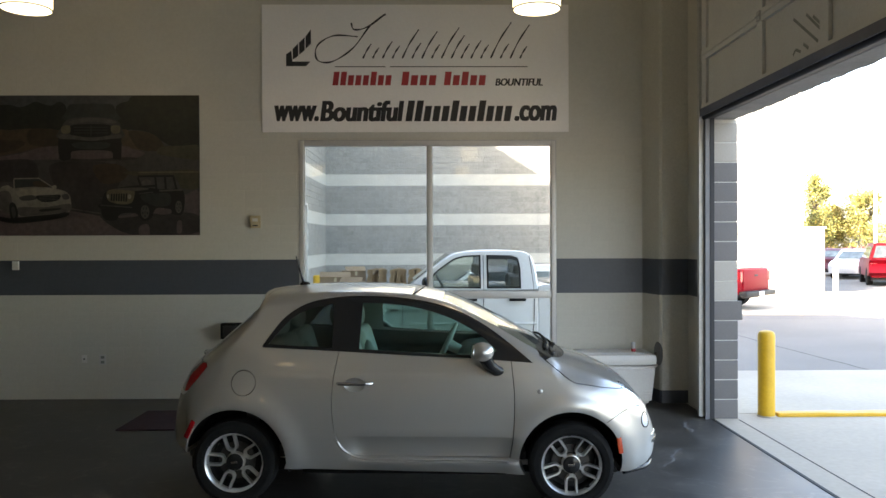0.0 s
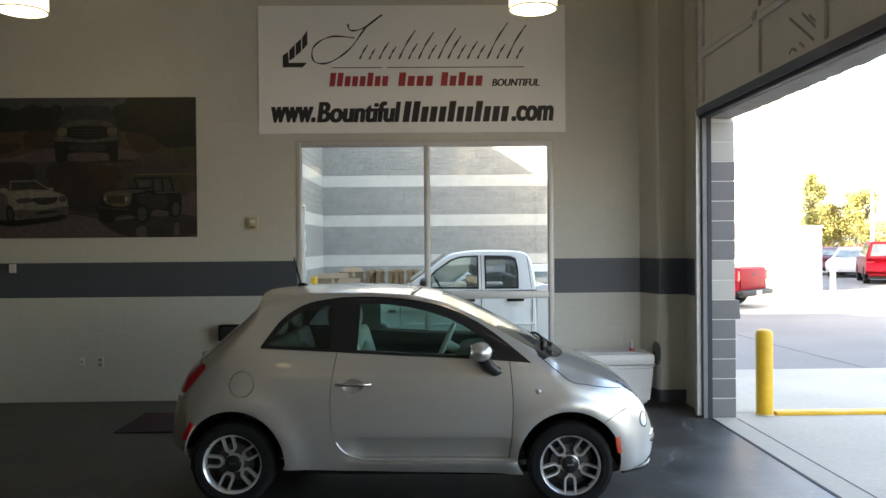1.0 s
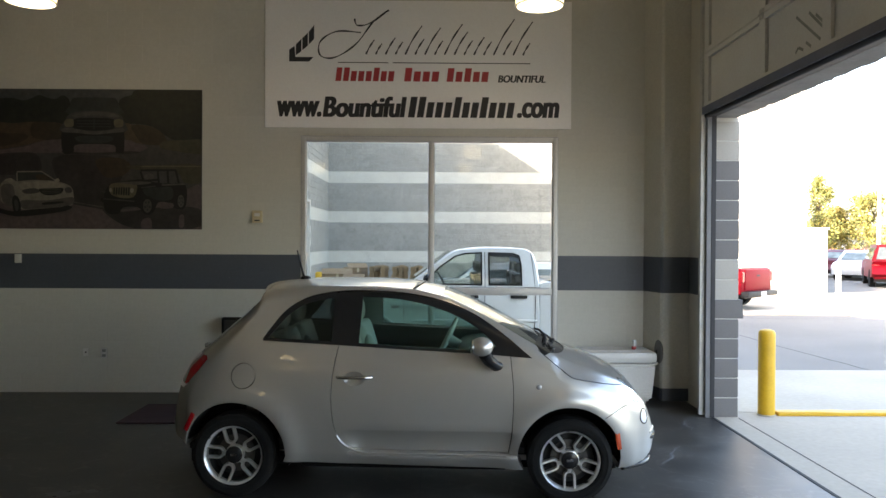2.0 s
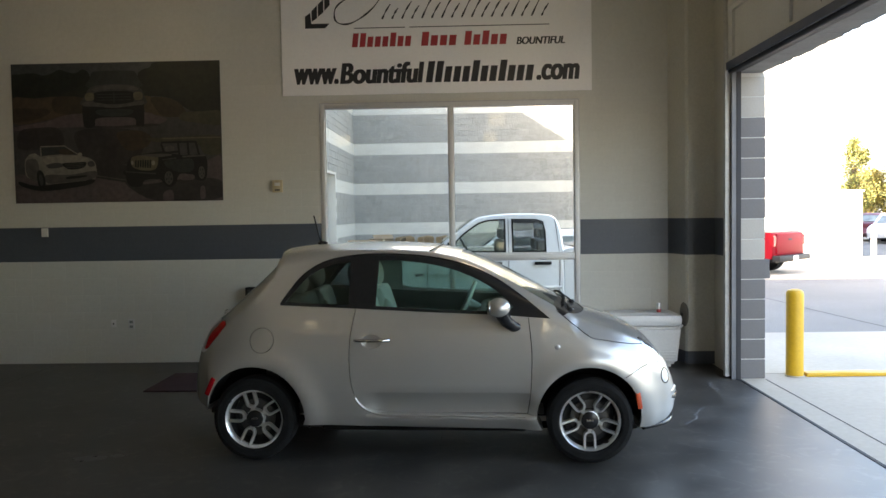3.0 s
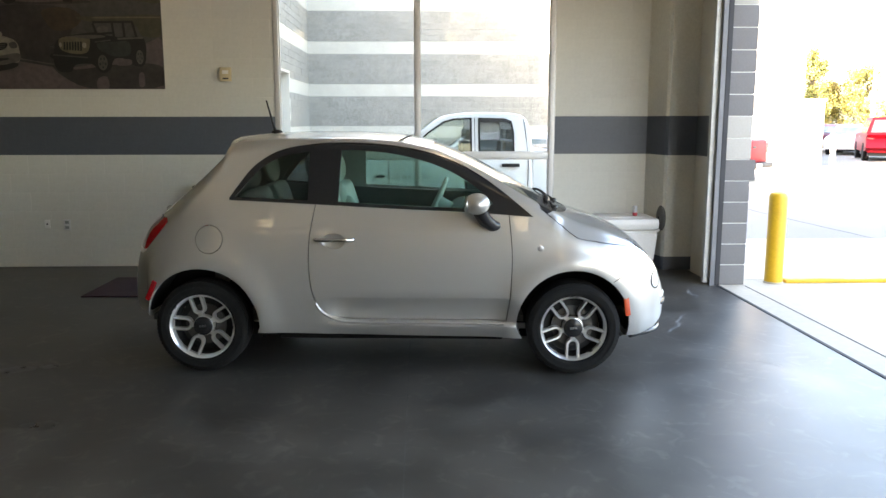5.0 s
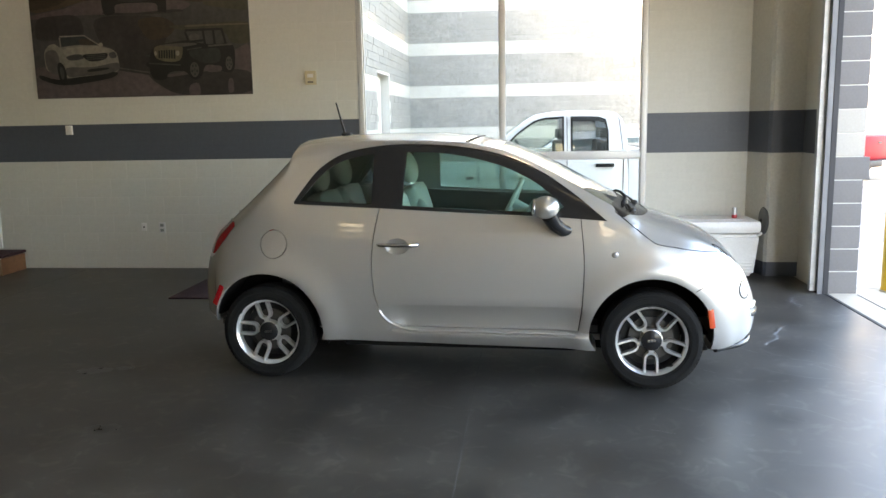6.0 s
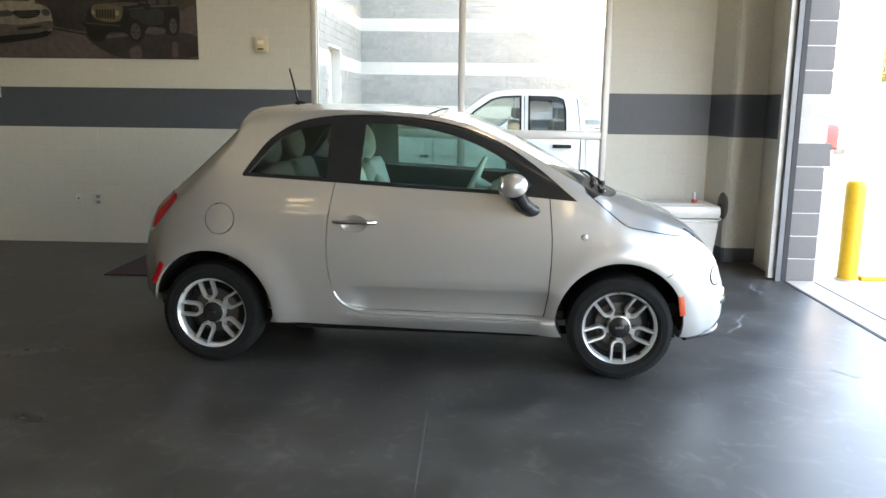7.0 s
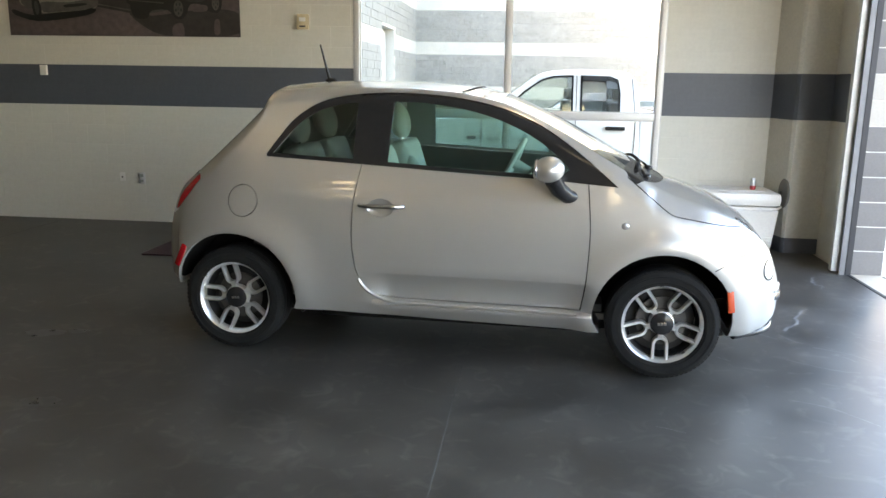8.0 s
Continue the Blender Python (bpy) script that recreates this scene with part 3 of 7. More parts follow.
# outlines in the side view (along the car, height)
DLO = smooth_line([(0.186, 1.085), (0.243, 1.168), (0.335, 1.282), (0.47, 1.366), (0.64, 1.405), (0.87, 1.418), (1.17, 1.402), (1.43, 1.352), (1.64, 1.268), (1.84, 1.142), (2.045, 0.975)], 4) + [(1.70, 1.000), (1.2, 1.022), (0.70, 1.048), (0.19, 1.072)]
QUARTER = smooth_line([(0.225, 1.092), (0.28, 1.158), (0.37, 1.258), (0.48, 1.325), (0.62, 1.358), (0.672, 1.362)], 4) + [(0.672, 1.072), (0.45, 1.080)]
FRONT_GLASS = [(0.855, 1.062)] + smooth_line([(0.868, 1.372), (1.05, 1.366), (1.25, 1.338), (1.45, 1.283), (1.62, 1.202), (1.74, 1.115), (1.80, 1.055)], 4) + [(1.76, 1.020), (1.3, 1.038)]
DOOR = smooth_line([(0.725, 1.06), (0.690, 0.86), (0.682, 0.66), (0.705, 0.50), (0.76, 0.402), (0.86, 0.348), (1.0, 0.339)], 5) + [(1.5, 0.337)] + smooth_line([(1.884, 0.336), (1.906, 0.50), (1.916, 0.74), (1.900, 0.95), (1.892, 1.02)], 5) + [(1.86, 1.12), (1.2, 1.15), (0.75, 1.13)]
HOOD = smooth_line([(2.09, 1.024), (2.16, 0.968), (2.23, 0.911), (2.285, 0.868), (2.325, 0.847), (2.41, 0.831), (2.55, 0.805), (2.66, 0.79)], 4) + [(2.76, 0.79), (2.80, 1.3), (2.09, 1.3)]
COWL = smooth_line([(2.065, -0.655), (2.125, -0.735), (2.20, -0.61), (2.268, -0.42), (2.312, -0.2), (2.326, 0.0), (2.312, 0.2), (2.268, 0.42), (2.20, 0.61), (2.125, 0.735), (2.065, 0.655)], 4) + smooth_line([(2.09, 0.45), (2.125, 0.2), (2.132, 0.0), (2.125, -0.2), (2.09, -0.45)], 3)
TAIL = [(-0.60, 0.738), (-0.385, 0.738), (-0.335, 0.775), (-0.255, 0.865), (-0.200, 0.935), (-0.215, 0.962), (-0.60, 0.962)]
TAIL_FOOT = [(-0.60, 0.736), (-0.385, 0.736), (-0.345, 0.762), (-0.60, 0.782)]


def windscreen(grow=0.0):
    """The windscreen's cutter: an outline across the slope, pushed through along its normal."""
    d, n = Vector((0.882, 0, -0.472)), Vector((0.472, 0, 0.882))
    start = Vector((1.445, 0, 1.425))
    g = grow
    outline = [(-g, -0.49 - g), (-0.02 - g, 0), (-g, 0.49 + g), (0.30, 0.585 + g), (0.62, 0.66 + g), (0.77 + g, 0.675 + g), (0.80 + g, 0.4), (0.815 + g, 0), (0.80 + g, -0.4), (0.77 + g, -0.675 - g), (0.62, -0.66 - g), (0.30, -0.585 - g)]
    bm = bmesh.new()
    lo = [bm.verts.new(start + d * s + Vector((0, v, 0)) - n * 0.10) for s, v in outline]
    hi = [bm.verts.new(start + d * s + Vector((0, v, 0)) + n * 0.25) for s, v in outline]
    bm.faces.new(lo), bm.faces.new(list(reversed(hi)))
    k = len(outline)
    for i in range(k):
        bm.faces.new((lo[i], lo[(i + 1) % k], hi[(i + 1) % k], hi[i]))
    bmesh.ops.recalc_face_normals(bm, faces=bm.faces[:])
    return mesh_of(bm)


def hatch_glass(grow=0.0):
    d, n = Vector((0.776, 0, 0.631)), Vector((-0.631, 0, 0.776))
    start = Vector((-0.36, 0, 0.985))
    g = grow
    outline = [(-g, -0.50 - g), (-g, 0.50 + g), (0.36, 0.535 + g), (0.50 + g, 0.47 + g), (0.52 + g, 0), (0.50 + g, -0.47 - g), (0.36, -0.535 - g)]
    bm = bmesh.new()
    lo = [bm.verts.new(start + d * s + Vector((0, v, 0)) - n * 0.10) for s, v in outline]
    hi = [bm.verts.new(start + d * s + Vector((0, v, 0)) + n * 0.25) for s, v in outline]
    bm.faces.new(list(reversed(lo))), bm.faces.new(hi)
    k = len(outline)
    for i in range(k):
        bm.faces.new((lo[i], lo[(i + 1) % k], hi[(i + 1) % k], hi[i]))
    bmesh.ops.recalc_face_normals(bm, faces=bm.faces[:])
    return mesh_of(bm)


NOSE_LAMPS = ((0.745, 2.722, 0.590, 0.106, 0.80, (0.60, 0.66, 0.42)), (0.562, 2.782, 0.575, 0.050, 1.0, (0.75, 0.66, 0.1)))


def lamp_cutter(centre, radius, squash, way, reach=0.22):
    """A lamp's round cutter, pointing out along a way."""
    bm = bmesh.new()
    turn = Vector(way).to_track_quat("Z", "Y").to_matrix().to_4x4()
    m = Matrix.Translation(centre) @ turn @ Matrix.Diagonal((squash, 1, 1, 1))
    lathe(bm, [(radius, -reach), (radius, reach)], 28, m)
    return mesh_of(bm)


def cut(me, *tools):
    for tool in tools:
        me = joined(me, tool, "DIFFERENCE")
    return me


def keep(me, *tools):
    for tool in tools:
        me = joined(me, tool, "INTERSECT")
    return me


def wheel_parts(parent, u, v, side, turn):
    """One road wheel under the car: tyre, rim with five looped spokes, cap, disc."""
    m = Matrix.Translation((u, v, TYRE_R)) @ Matrix.Rotation(radians(90 * side), 4, "X") @ Matrix.Rotation(radians(turn), 4, "Z")
    wheel = part("wheel", lathe(bmesh.new(), [(0.198, 0.020), (0.188, 0.030), (0.185, 0.056), (0.190, 0.064), (0.192, 0.070), (0.200, 0.078), (0.2035, 0.082), (0.2035, 0.070), (0.200, 0.040)], 48, None, True), ALLOY, parent, "silver alloy wheel with looped spokes", True, 40, m)
    tyre = lathe(bmesh.new(), [(0.196, -0.075), (0.202, -0.088), (0.225, -0.094), (0.255, -0.092), (0.275, -0.083), (0.286, -0.066), (0.288, -0.045), (0.288, -0.032), (0.281, -0.030), (0.281, -0.022), (0.288, -0.020), (0.288, 0.020), (0.281, 0.022), (0.281, 0.030), (0.288, 0.032), (0.288, 0.045), (0.286, 0.066), (0.275, 0.083), (0.262, 0.0895), (0.258, 0.0925), (0.235, 0.094), (0.222, 0.093), (0.2045, 0.086), (0.200, 0.072)], 64, None, True)
    for k in range(72):                                # shoulder blocks of the tread
        for z0, z1 in ((0.050, 0.078), (-0.078, -0.050)):
            box(tyre, 0.2700, 0.2835, -0.0085, 0.0085, z0, z1, turn=Matrix.Rotation(2 * math.pi * k / 72, 4, "Z"))
    for r in (0.216, 0.247):                           # moulded rings on the side wall
        lathe(tyre, [(r, 0.090), (r + 0.0015, 0.0958), (r + 0.004, 0.0958), (r + 0.0055, 0.090)], 64, None, True)
    part("tyre", tyre, BLACK_RUBBER, wheel, "black road tyre", True, 30)
    part("barrel", lathe(bmesh.new(), [(0.196, -0.07), (0.194, 0.030), (0.184, 0.030), (0.180, -0.06)], 40, None, True), DARK_METAL, wheel, "", True)
    part("brake_disc", lathe(bmesh.new(), [(0.06, -0.01), (0.128, -0.01), (0.128, 0.004), (0.07, 0.004), (0.06, 0.015)], 36, None, True), BRAKE, wheel, "worn steel brake disc", True)
    part("backing_plate", lathe(bmesh.new(), [(0.01, -0.05), (0.172, -0.05), (0.172, -0.035), (0.01, -0.035)], 30, None, True), DARK_METAL, wheel)
    part("hub", lathe(bmesh.new(), [(0.01, 0.0), (0.062, 0.0), (0.066, 0.03), (0.062, 0.052), (0.05, 0.056), (0.01, 0.056)], 30, None, True), ALLOY, wheel, "", True)
    for k in range(5):
        bm = bmesh.new()
        loop = [(0.190, -0.035), (0.135, -0.034), (0.105, -0.032), (0.088, -0.021), (0.081, 0.0), (0.088, 0.021), (0.105, 0.032), (0.135, 0.034), (0.190, 0.035)]
        loop = smooth_line(loop, 4)
        pts = [Vector((r, s, 0.050 + 0.016 * min(1, max(0, (r - 0.08) / 0.11)))) for r, s in loop]
        # a flat-topped bar along the loop
        rings = []
        for i, p in enumerate(pts):
            way = (pts[min(i + 1, len(pts) - 1)] - pts[max(i - 1, 0)]).normalized()
            side_way = Vector((0, 0, 1)).cross(way).normalized()
            rings.append([bm.verts.new(p + side_way * a + Vector((0, 0, b))) for a, b in ((-0.0085, -0.035), (-0.0085, -0.003), (-0.005, 0.003), (0.005, 0.003), (0.0085, -0.003), (0.0085, -0.035))])
        for a, b in zip(rings, rings[1:]):
            for i in range(6):
                bm.faces.new((a[i], a[(i + 1) % 6], b[(i + 1) % 6], b[i]))
        bm.faces.new(rings[0]), bm.faces.new(list(reversed(rings[-1])))
        box(bm, 0.055, 0.088, -0.014, 0.014, 0.02, 0.052)
        bmesh.ops.recalc_face_normals(bm, faces=bm.faces[:])
        part("spoke", bm, ALLOY, wheel, "", True, 40, Matrix.Rotation(2 * math.pi * k / 5, 4, "Z"))
    part("cap", lathe(bmesh.new(), [(0.001, 0.056), (0.058, 0.056), (0.058, 0.064), (0.052, 0.068), (0.001, 0.070)], 30), BLACK_PLASTIC, wheel, "black centre cap", True)
    badge = bmesh.new()
    for s in (-0.016, 0.0, 0.016):
        box(badge, s - 0.0065, s + 0.0065, -0.007, 0.007, 0.066, 0.072, 0.001)
    part("cap_badge", badge, CHROME, wheel, "small plain chrome badge", m=Matrix.Rotation(radians(4 - turn), 4, "Z"))
    return wheel


def seat_parts(parent, u, v, wide=0.46, name="front_seat"):
    """A seat: cushion, leaning back, headrest on two posts."""
    m = Matrix.Translation((u, v, 0))
    bm = box(bmesh.new(), -0.02, 0.48, -wide / 2, wide / 2, 0.42, 0.56, 0.05)
    seat = part(name, bm, SEAT_IVORY, parent, "ivory cloth seat", True, 60, m)
    lean = Matrix.Translation((0.02, 0, 0.50)) @ Matrix.Rotation(radians(-17), 4, "Y")
    part("seat_back", box(bmesh.new(), -0.075, 0.055, -wide / 2, wide / 2, 0.0, 0.64, 0.06, turn=lean), SEAT_IVORY, seat, "", True, 60)
    part("bolster", ellipsoid(bmesh.new(), (0, 0, 0), (0.07, 0.055, 0.25), lean @ Matrix.Translation((0.05, -wide / 2 + 0.03, 0.28))), SEAT_IVORY, seat, "", True, 60)
    part("headrest", ellipsoid(bmesh.new(), (0, 0, 0), (0.068, 0.14, 0.125), lean @ Matrix.Translation((0.0, 0, 0.765))), SEAT_IVORY, seat, "round ivory headrest", True, 60)
    for s in (-0.05, 0.05):
        part("headrest_post", rod(bmesh.new(), [lean @ Vector((0, s, 0.58)), lean @ Vector((0, s, 0.70))], 0.007), CHROME, seat)
    return seat


def build_car():
    car = thing("hatchback_car", "silver three-door hatchback car parked on the concrete floor", "car", m=CAR_M)
    whole = shell(0.0, 0.034)
    ARCH = {0.0: (0.012, 0.302, 0.360), 2.30: (-0.006, 0.310, 0.350)}
    def arch_outline(a):
        off, mid, big = ARCH[a]
        out = []
        for k in range(48):
            c, d = math.cos(2 * math.pi * k / 48), math.sin(2 * math.pi * k / 48)
            inward = 0.10 * ease(-d / 0.28) * (1 if (c < 0) == (a > 1) else 0.2)
            out.append((a + off + big * c * (1 - inward), mid + big * d))
        return out
    arches = [cutter(arch_outline(a), lo, hi) for a in AXLES for lo, hi in ((-1.2, -0.50), (0.50, 1.2))]
    dlo, door_out, door_in = cutter(DLO), cutter(grown(DOOR, 0.0032)), cutter(grown(DOOR, -0.0022))
    cowl_out, cowl_in = (mesh_of(prism(bmesh.new(), grown(COWL, g), 0.84, 1.25, 'z')) for g in (0.0, -0.003))
    hood_out, hood_in = cutter(grown(HOOD, 0.003)), cutter(grown(HOOD, -0.002))
    cap_out, cap_in = round_cutter(0.072, 0.838, 0.0865, -1.2, -0.5), round_cutter(0.072, 0.838, 0.0812, -1.2, -0.5)
    tails = [cutter(grown(TAIL, g), *lim) for g in (0.0,) for lim in ((-1.2, -0.47), (0.47, 1.2))]
    lamps = []
    for s in (-1, 1):
        for cz, cu, cv, rad, squash, way in NOSE_LAMPS[:1]:
            lamps.append(lamp_cutter((cu, s * cv, cz), rad, squash, (way[0], s * way[1], way[2])))
    low = cutter([(-0.7, 0.18), (3.1, 0.18), (3.1, 0.262), (2.60, 0.262), (2.58, 0.19), (-0.70, 0.19)])
    body = cut(whole, *arches, dlo, windscreen(0.0), hatch_glass(0.0), door_out, hood_out, cowl_out, cap_out, *tails, *lamps)
    mesh_part("body", lined(body), [SILVER, TRIM_GREY], car, "silver metallic painted bodywork")
    hood = cut(keep(whole, hood_in), windscreen(0.0), cowl_out, *lamps)
    mesh_part("hood", lined(hood), [SILVER, TRIM_DARK], car, "silver hood")
    near_half, far_half = cutter([(-2, -1), (4, -1), (4, 3), (-2, 3)], -1.5, -0.2), cutter([(-2, -1), (4, -1), (4, 3), (-2, 3)], 0.2, 1.5)
    trim_shell, glass_shell = shell(0.004, 0.030), shell(0.008, 0.013)
    for half, s in ((near_half, -1), (far_half, 1)):
        dent = mesh_of(ellipsoid(bmesh.new(), (0.835, s * (half_width(0.84, 0.84) + 0.004), 0.832), (0.072, 0.024, 0.050)))
        door = mesh_part("door", lined(cut(keep(whole, door_in, half), dlo, dent)), [SILVER, TRIM_DARK], car, "closed silver side door")
        frame_me = cut(keep(trim_shell, cutter(grown(DLO, -0.002)), half), cutter(QUARTER), cutter(FRONT_GLASS))
        mesh_part("window_frame", lined(frame_me), [BLACK_PLASTIC, TRIM_GREY], car, "black window surround and pillar")
        mesh_part("quarter_window", keep(glass_shell, cutter(grown(QUARTER, 0.004)), half), [DARK_GLASS, DARK_GLASS], car, "dark tinted rear side window").visible_shadow = False
        mesh_part("door_window", keep(glass_shell, cutter(grown(FRONT_GLASS, 0.004)), half), [CAR_GLASS, CAR_GLASS], car, "green tinted door window").visible_shadow = False
        # door handle: chrome bar with a bulged painted cup
        wd = half_width(0.84, 0.84)
        bar = bmesh.new()
        rod(bar, [(u, s * (wd + h), 0.838 + 0.004 * math.sin(u * 9)) for u, h in ((0.722, 0.004), (0.735, 0.022), (0.78, 0.032), (0.84, 0.036), (0.90, 0.032), (0.945, 0.020), (0.955, 0.004))], 0.0125, 10)
        part("handle", bar, CHROME, door, "chrome bar door handle", True, 60)
        # rounded lower edge of the door opening, catching the light
        edge = bmesh.new()
        run = [(u, z) for u, z in grown(DOOR, 0.004) if z < 0.47 and u < 1.86]
        run = run[:-1] + [(1.2, 0.334), (1.35, 0.333), (1.5, 0.333), (1.7, 0.332), (1.87, 0.332)]
        rod(edge, [(u, s * (max(half_width(u, z), half_width(u, 0.314)) - 0.003), z - 0.006) for u, z in run], 0.0100, 8, 0.0075)
        part("door_edge", edge, SILVER, car, "", True, 60)
        # mirror
        wm = half_width(1.72, 1.05)
        mirror = part("mirror", ellipsoid(bmesh.new(), (1.700, s * (wm + 0.125), 1.066), (0.078, 0.098, 0.064), Matrix.Rotation(radians(-4), 4, "Y"), 28, 18), SILVER, car, "rounded silver door mirror", True, 60)
        foot = bmesh.new()
        rod(foot, [(1.72, s * (wm + 0.11), 1.02), (1.75, s * (wm + 0.075), 0.965), (1.795, s * (wm + 0.035), 0.925), (1.835, s * (wm - 0.0), 0.915)], 0.045, 14, 0.034)
        part("mirror_foot", foot, BLACK_PLASTIC, mirror, "black mirror foot", True, 60)
        part("mirror_glass", ellipsoid(bmesh.new(), (1.640, s * (wm + 0.125), 1.066), (0.02, 0.085, 0.052)), CHROME, mirror, "", True, 60)
        # side marker lamps, turn repeater
        for name, u, z, tall, lean, mat in (("rear_marker", -0.300, 0.520, 0.135, 27, LENS_RED), ("front_marker", 2.622, 0.43, 0.120, -8, LENS_ORANGE)):
            wv = half_width(u, z)
            slope = math.atan2(half_width(u + 0.03, z) - half_width(u - 0.03, z), 0.06)
            m = Matrix.Translation((u, s * wv, z)) @ Matrix.Rotation(s * slope, 4, "Z") @ Matrix.Rotation(radians(lean), 4, "Y")
            part(name, box(bmesh.new(), -0.017, 0.017, -0.008, 0.008, -tall / 2, tall / 2, 0.007), mat, car, "red side marker lamp" if mat is LENS_RED else "orange side marker lamp", True, 50, m)
        wv = half_width(2.086, 0.79)
        part("turn_repeater", ellipsoid(bmesh.new(), (2.086, s * wv, 0.79), (0.019, 0.006, 0.018)), STEEL, car, "small round clear side repeater", True, 60)
        seam = bmesh.new()
        rod(seam, [(u, s * (half_width(u, z) + 0.0004), z) for u, z in smooth_line([(2.530, 0.585), (2.58, 0.615), (2.639, 0.646), (2.69, 0.665)], 5)], 0.0024, 6)
        part("bumper_seam", seam, DARK_METAL, car)
        # lamps in the nose
        for cz, cu, cv, rad, squash, way in NOSE_LAMPS:
            w = Vector((way[0], s * way[1], way[2])).normalized()
            hole = lamp_cutter((cu, s * cv, cz), rad * (0.90 if rad > 0.06 else 0.955), squash, w)
            deep = 0.0 if rad > 0.06 else -0.0065             # the lower lamp stands proud of the bumper
            lens = keep(shell(deep, deep + 0.002), hole)
            lamp_ob = mesh_part("headlamp" if rad > 0.06 else "fog_lamp", lens, [LENS_CLEAR, LENS_CLEAR], car, "round clear headlamp" if rad > 0.06 else "small round lower lamp")
            lamp_ob.visible_shadow = False
            mesh_part("reflector", keep(shell(deep + 0.0045, deep + 0.009), lamp_cutter((cu, s * cv, cz), rad * 0.90, squash, w)), [REFLECTOR, REFLECTOR], lamp_ob, "bright reflector")
            rim_in, rim_out = (lamp_cutter((cu, s * cv, cz), rad * k, squash, w, reach) for k, reach in ((0.902 if rad > 0.06 else 0.957, 0.3), (0.998 if rad > 0.06 else 1.10, 0.22)))
            mesh_part("bezel", cut(keep(shell(deep + 0.002, deep + 0.012), rim_out), rim_in), [BLACK_PLASTIC, BLACK_PLASTIC], lamp_ob, "dark rim round the lamp")
            if rad > 0.06:
                inner = lamp_cutter((cu, s * cv, cz), rad * 0.55, squash, w)
                mesh_part("lamp_bowl", keep(shell(0.003, 0.005), inner), [CHROME, CHROME], lamp_ob, "chrome inner bowl")
    for t, s in zip(tails, (-1, 1)):
        lens = mesh_part("tail_lamp", keep(shell(-0.004, 0.05), cutter(grown(TAIL, -0.003), -1.2, -0.473) if s < 0 else cutter(grown(TAIL, -0.003), 0.473, 1.2)), [LENS_RED, LENS_RED], car, "red tail lamp")
        foot_lens = keep(shell(-0.006, 0.02), cutter(TAIL_FOOT, -1.2, -0.474) if s < 0 else cutter(TAIL_FOOT, 0.474, 1.2))
        mesh_part("reversing_lens", foot_lens, [REFLECTOR, REFLECTOR], lens, "pale lower lens")
    mesh_part("windscreen", keep(glass_shell, windscreen(0.004)), [CAR_GLASS, CAR_GLASS], car, "clear raked windscreen").visible_shadow = False
    mesh_part("hatch_window", keep(glass_shell, hatch_glass(0.004)), [DARK_GLASS, DARK_GLASS], car, "dark tinted hatch window").visible_shadow = False
    mesh_part("fuel_flap", keep(whole, cap_in), [SILVER, TRIM_DARK], car, "round silver fuel flap")
    # lower lip of the nose and the dark underside
    lip = bmesh.new()
    run = [(2.665, -0.69), (2.72, -0.645), (2.82, -0.565), (2.89, -0.44), (2.925, -0.25), (2.935, 0), (2.925, 0.25), (2.89, 0.44), (2.82, 0.565), (2.72, 0.645), (2.665, 0.69)]
    rod(lip, [(u - 0.004, v, 0.228) for u, v in smooth_line(run, 4)], 0.017, 8)
    part("front_lip", lip, BLACK_PLASTIC, car, "black lower lip of the bumper", True, 60)
    grille = bmesh.new()
    for k in range(4):
        rod(grille, [(2.952 - 0.02 * abs(v) - 0.28 * v * v, v, 0.345 + 0.032 * k) for v in np.linspace(-0.42, 0.42, 9)], 0.008, 6)
    part("grille", grille, BLACK_PLASTIC, car, "black lower grille bars", True, 60)
    for s in (-1, 1):
        pad = bmesh.new()
        rod(pad, [(2.865, s * 0.525, 0.435), (2.895, s * 0.46, 0.435), (2.925, s * 0.36, 0.435)], 0.020, 8)
        part("bumper_trim", pad, SILVER, car, "", True, 60)
        slot = bmesh.new()
        rod(slot, [(2.872, s * 0.500, 0.395), (2.915, s * 0.41, 0.385), (2.945, s * 0.30, 0.380)], 0.024, 8)
        part("intake", slot, BLACK_PLASTIC, car, "black side intake of the bumper", True, 60)
    part("underbody", boxes((-0.40, 2.66, -0.48, 0.48, 0.155, 0.27), (0.42, 1.88, -0.54, 0.54, 0.150, 0.25), (0.33, 1.955, -0.69, 0.69, 0.228, 0.32), bevel=0.02), BLACK_RUBBER, car, "dark underbody")
    for a in AXLES:
        for s in (-1, 1):
            bm = bmesh.new()
            steps = 22
            rings = []
            for k in range(steps + 1):
                ang = radians((-14 if a == 0 else 10) + 184 * k / steps)
                c, d = math.cos(ang), math.sin(ang)
                off, mid, big = ARCH[a]
                rings.append([bm.verts.new((a + off + r * c, s * v, mid + r * d)) for r, v in ((big + 0.004, 0.72), (big + 0.004, 0.48), (0.02, 0.48), (0.02, 0.475), (big + 0.010, 0.475), (big + 0.010, 0.72))])
            for p, q in zip(rings, rings[1:]):
                for i in range(6):
                    bm.faces.new((p[i], p[(i + 1) % 6], q[(i + 1) % 6], q[i]))
            bm.faces.new(rings[0]), bm.faces.new(list(reversed(rings[-1])))
            bmesh.ops.recalc_face_normals(bm, faces=bm.faces[:])
            part("wheel_liner", bm, BLACK_RUBBER, car, "black wheel-arch liner", True, 40)
            wheel_parts(car, a, s * 0.690, 1 if s < 0 else -1, 103 if a == 0 else 54)
    # roof spoiler, roof seam, aerial, wipers and scuttle
    sp = bmesh.new()
    rows = []
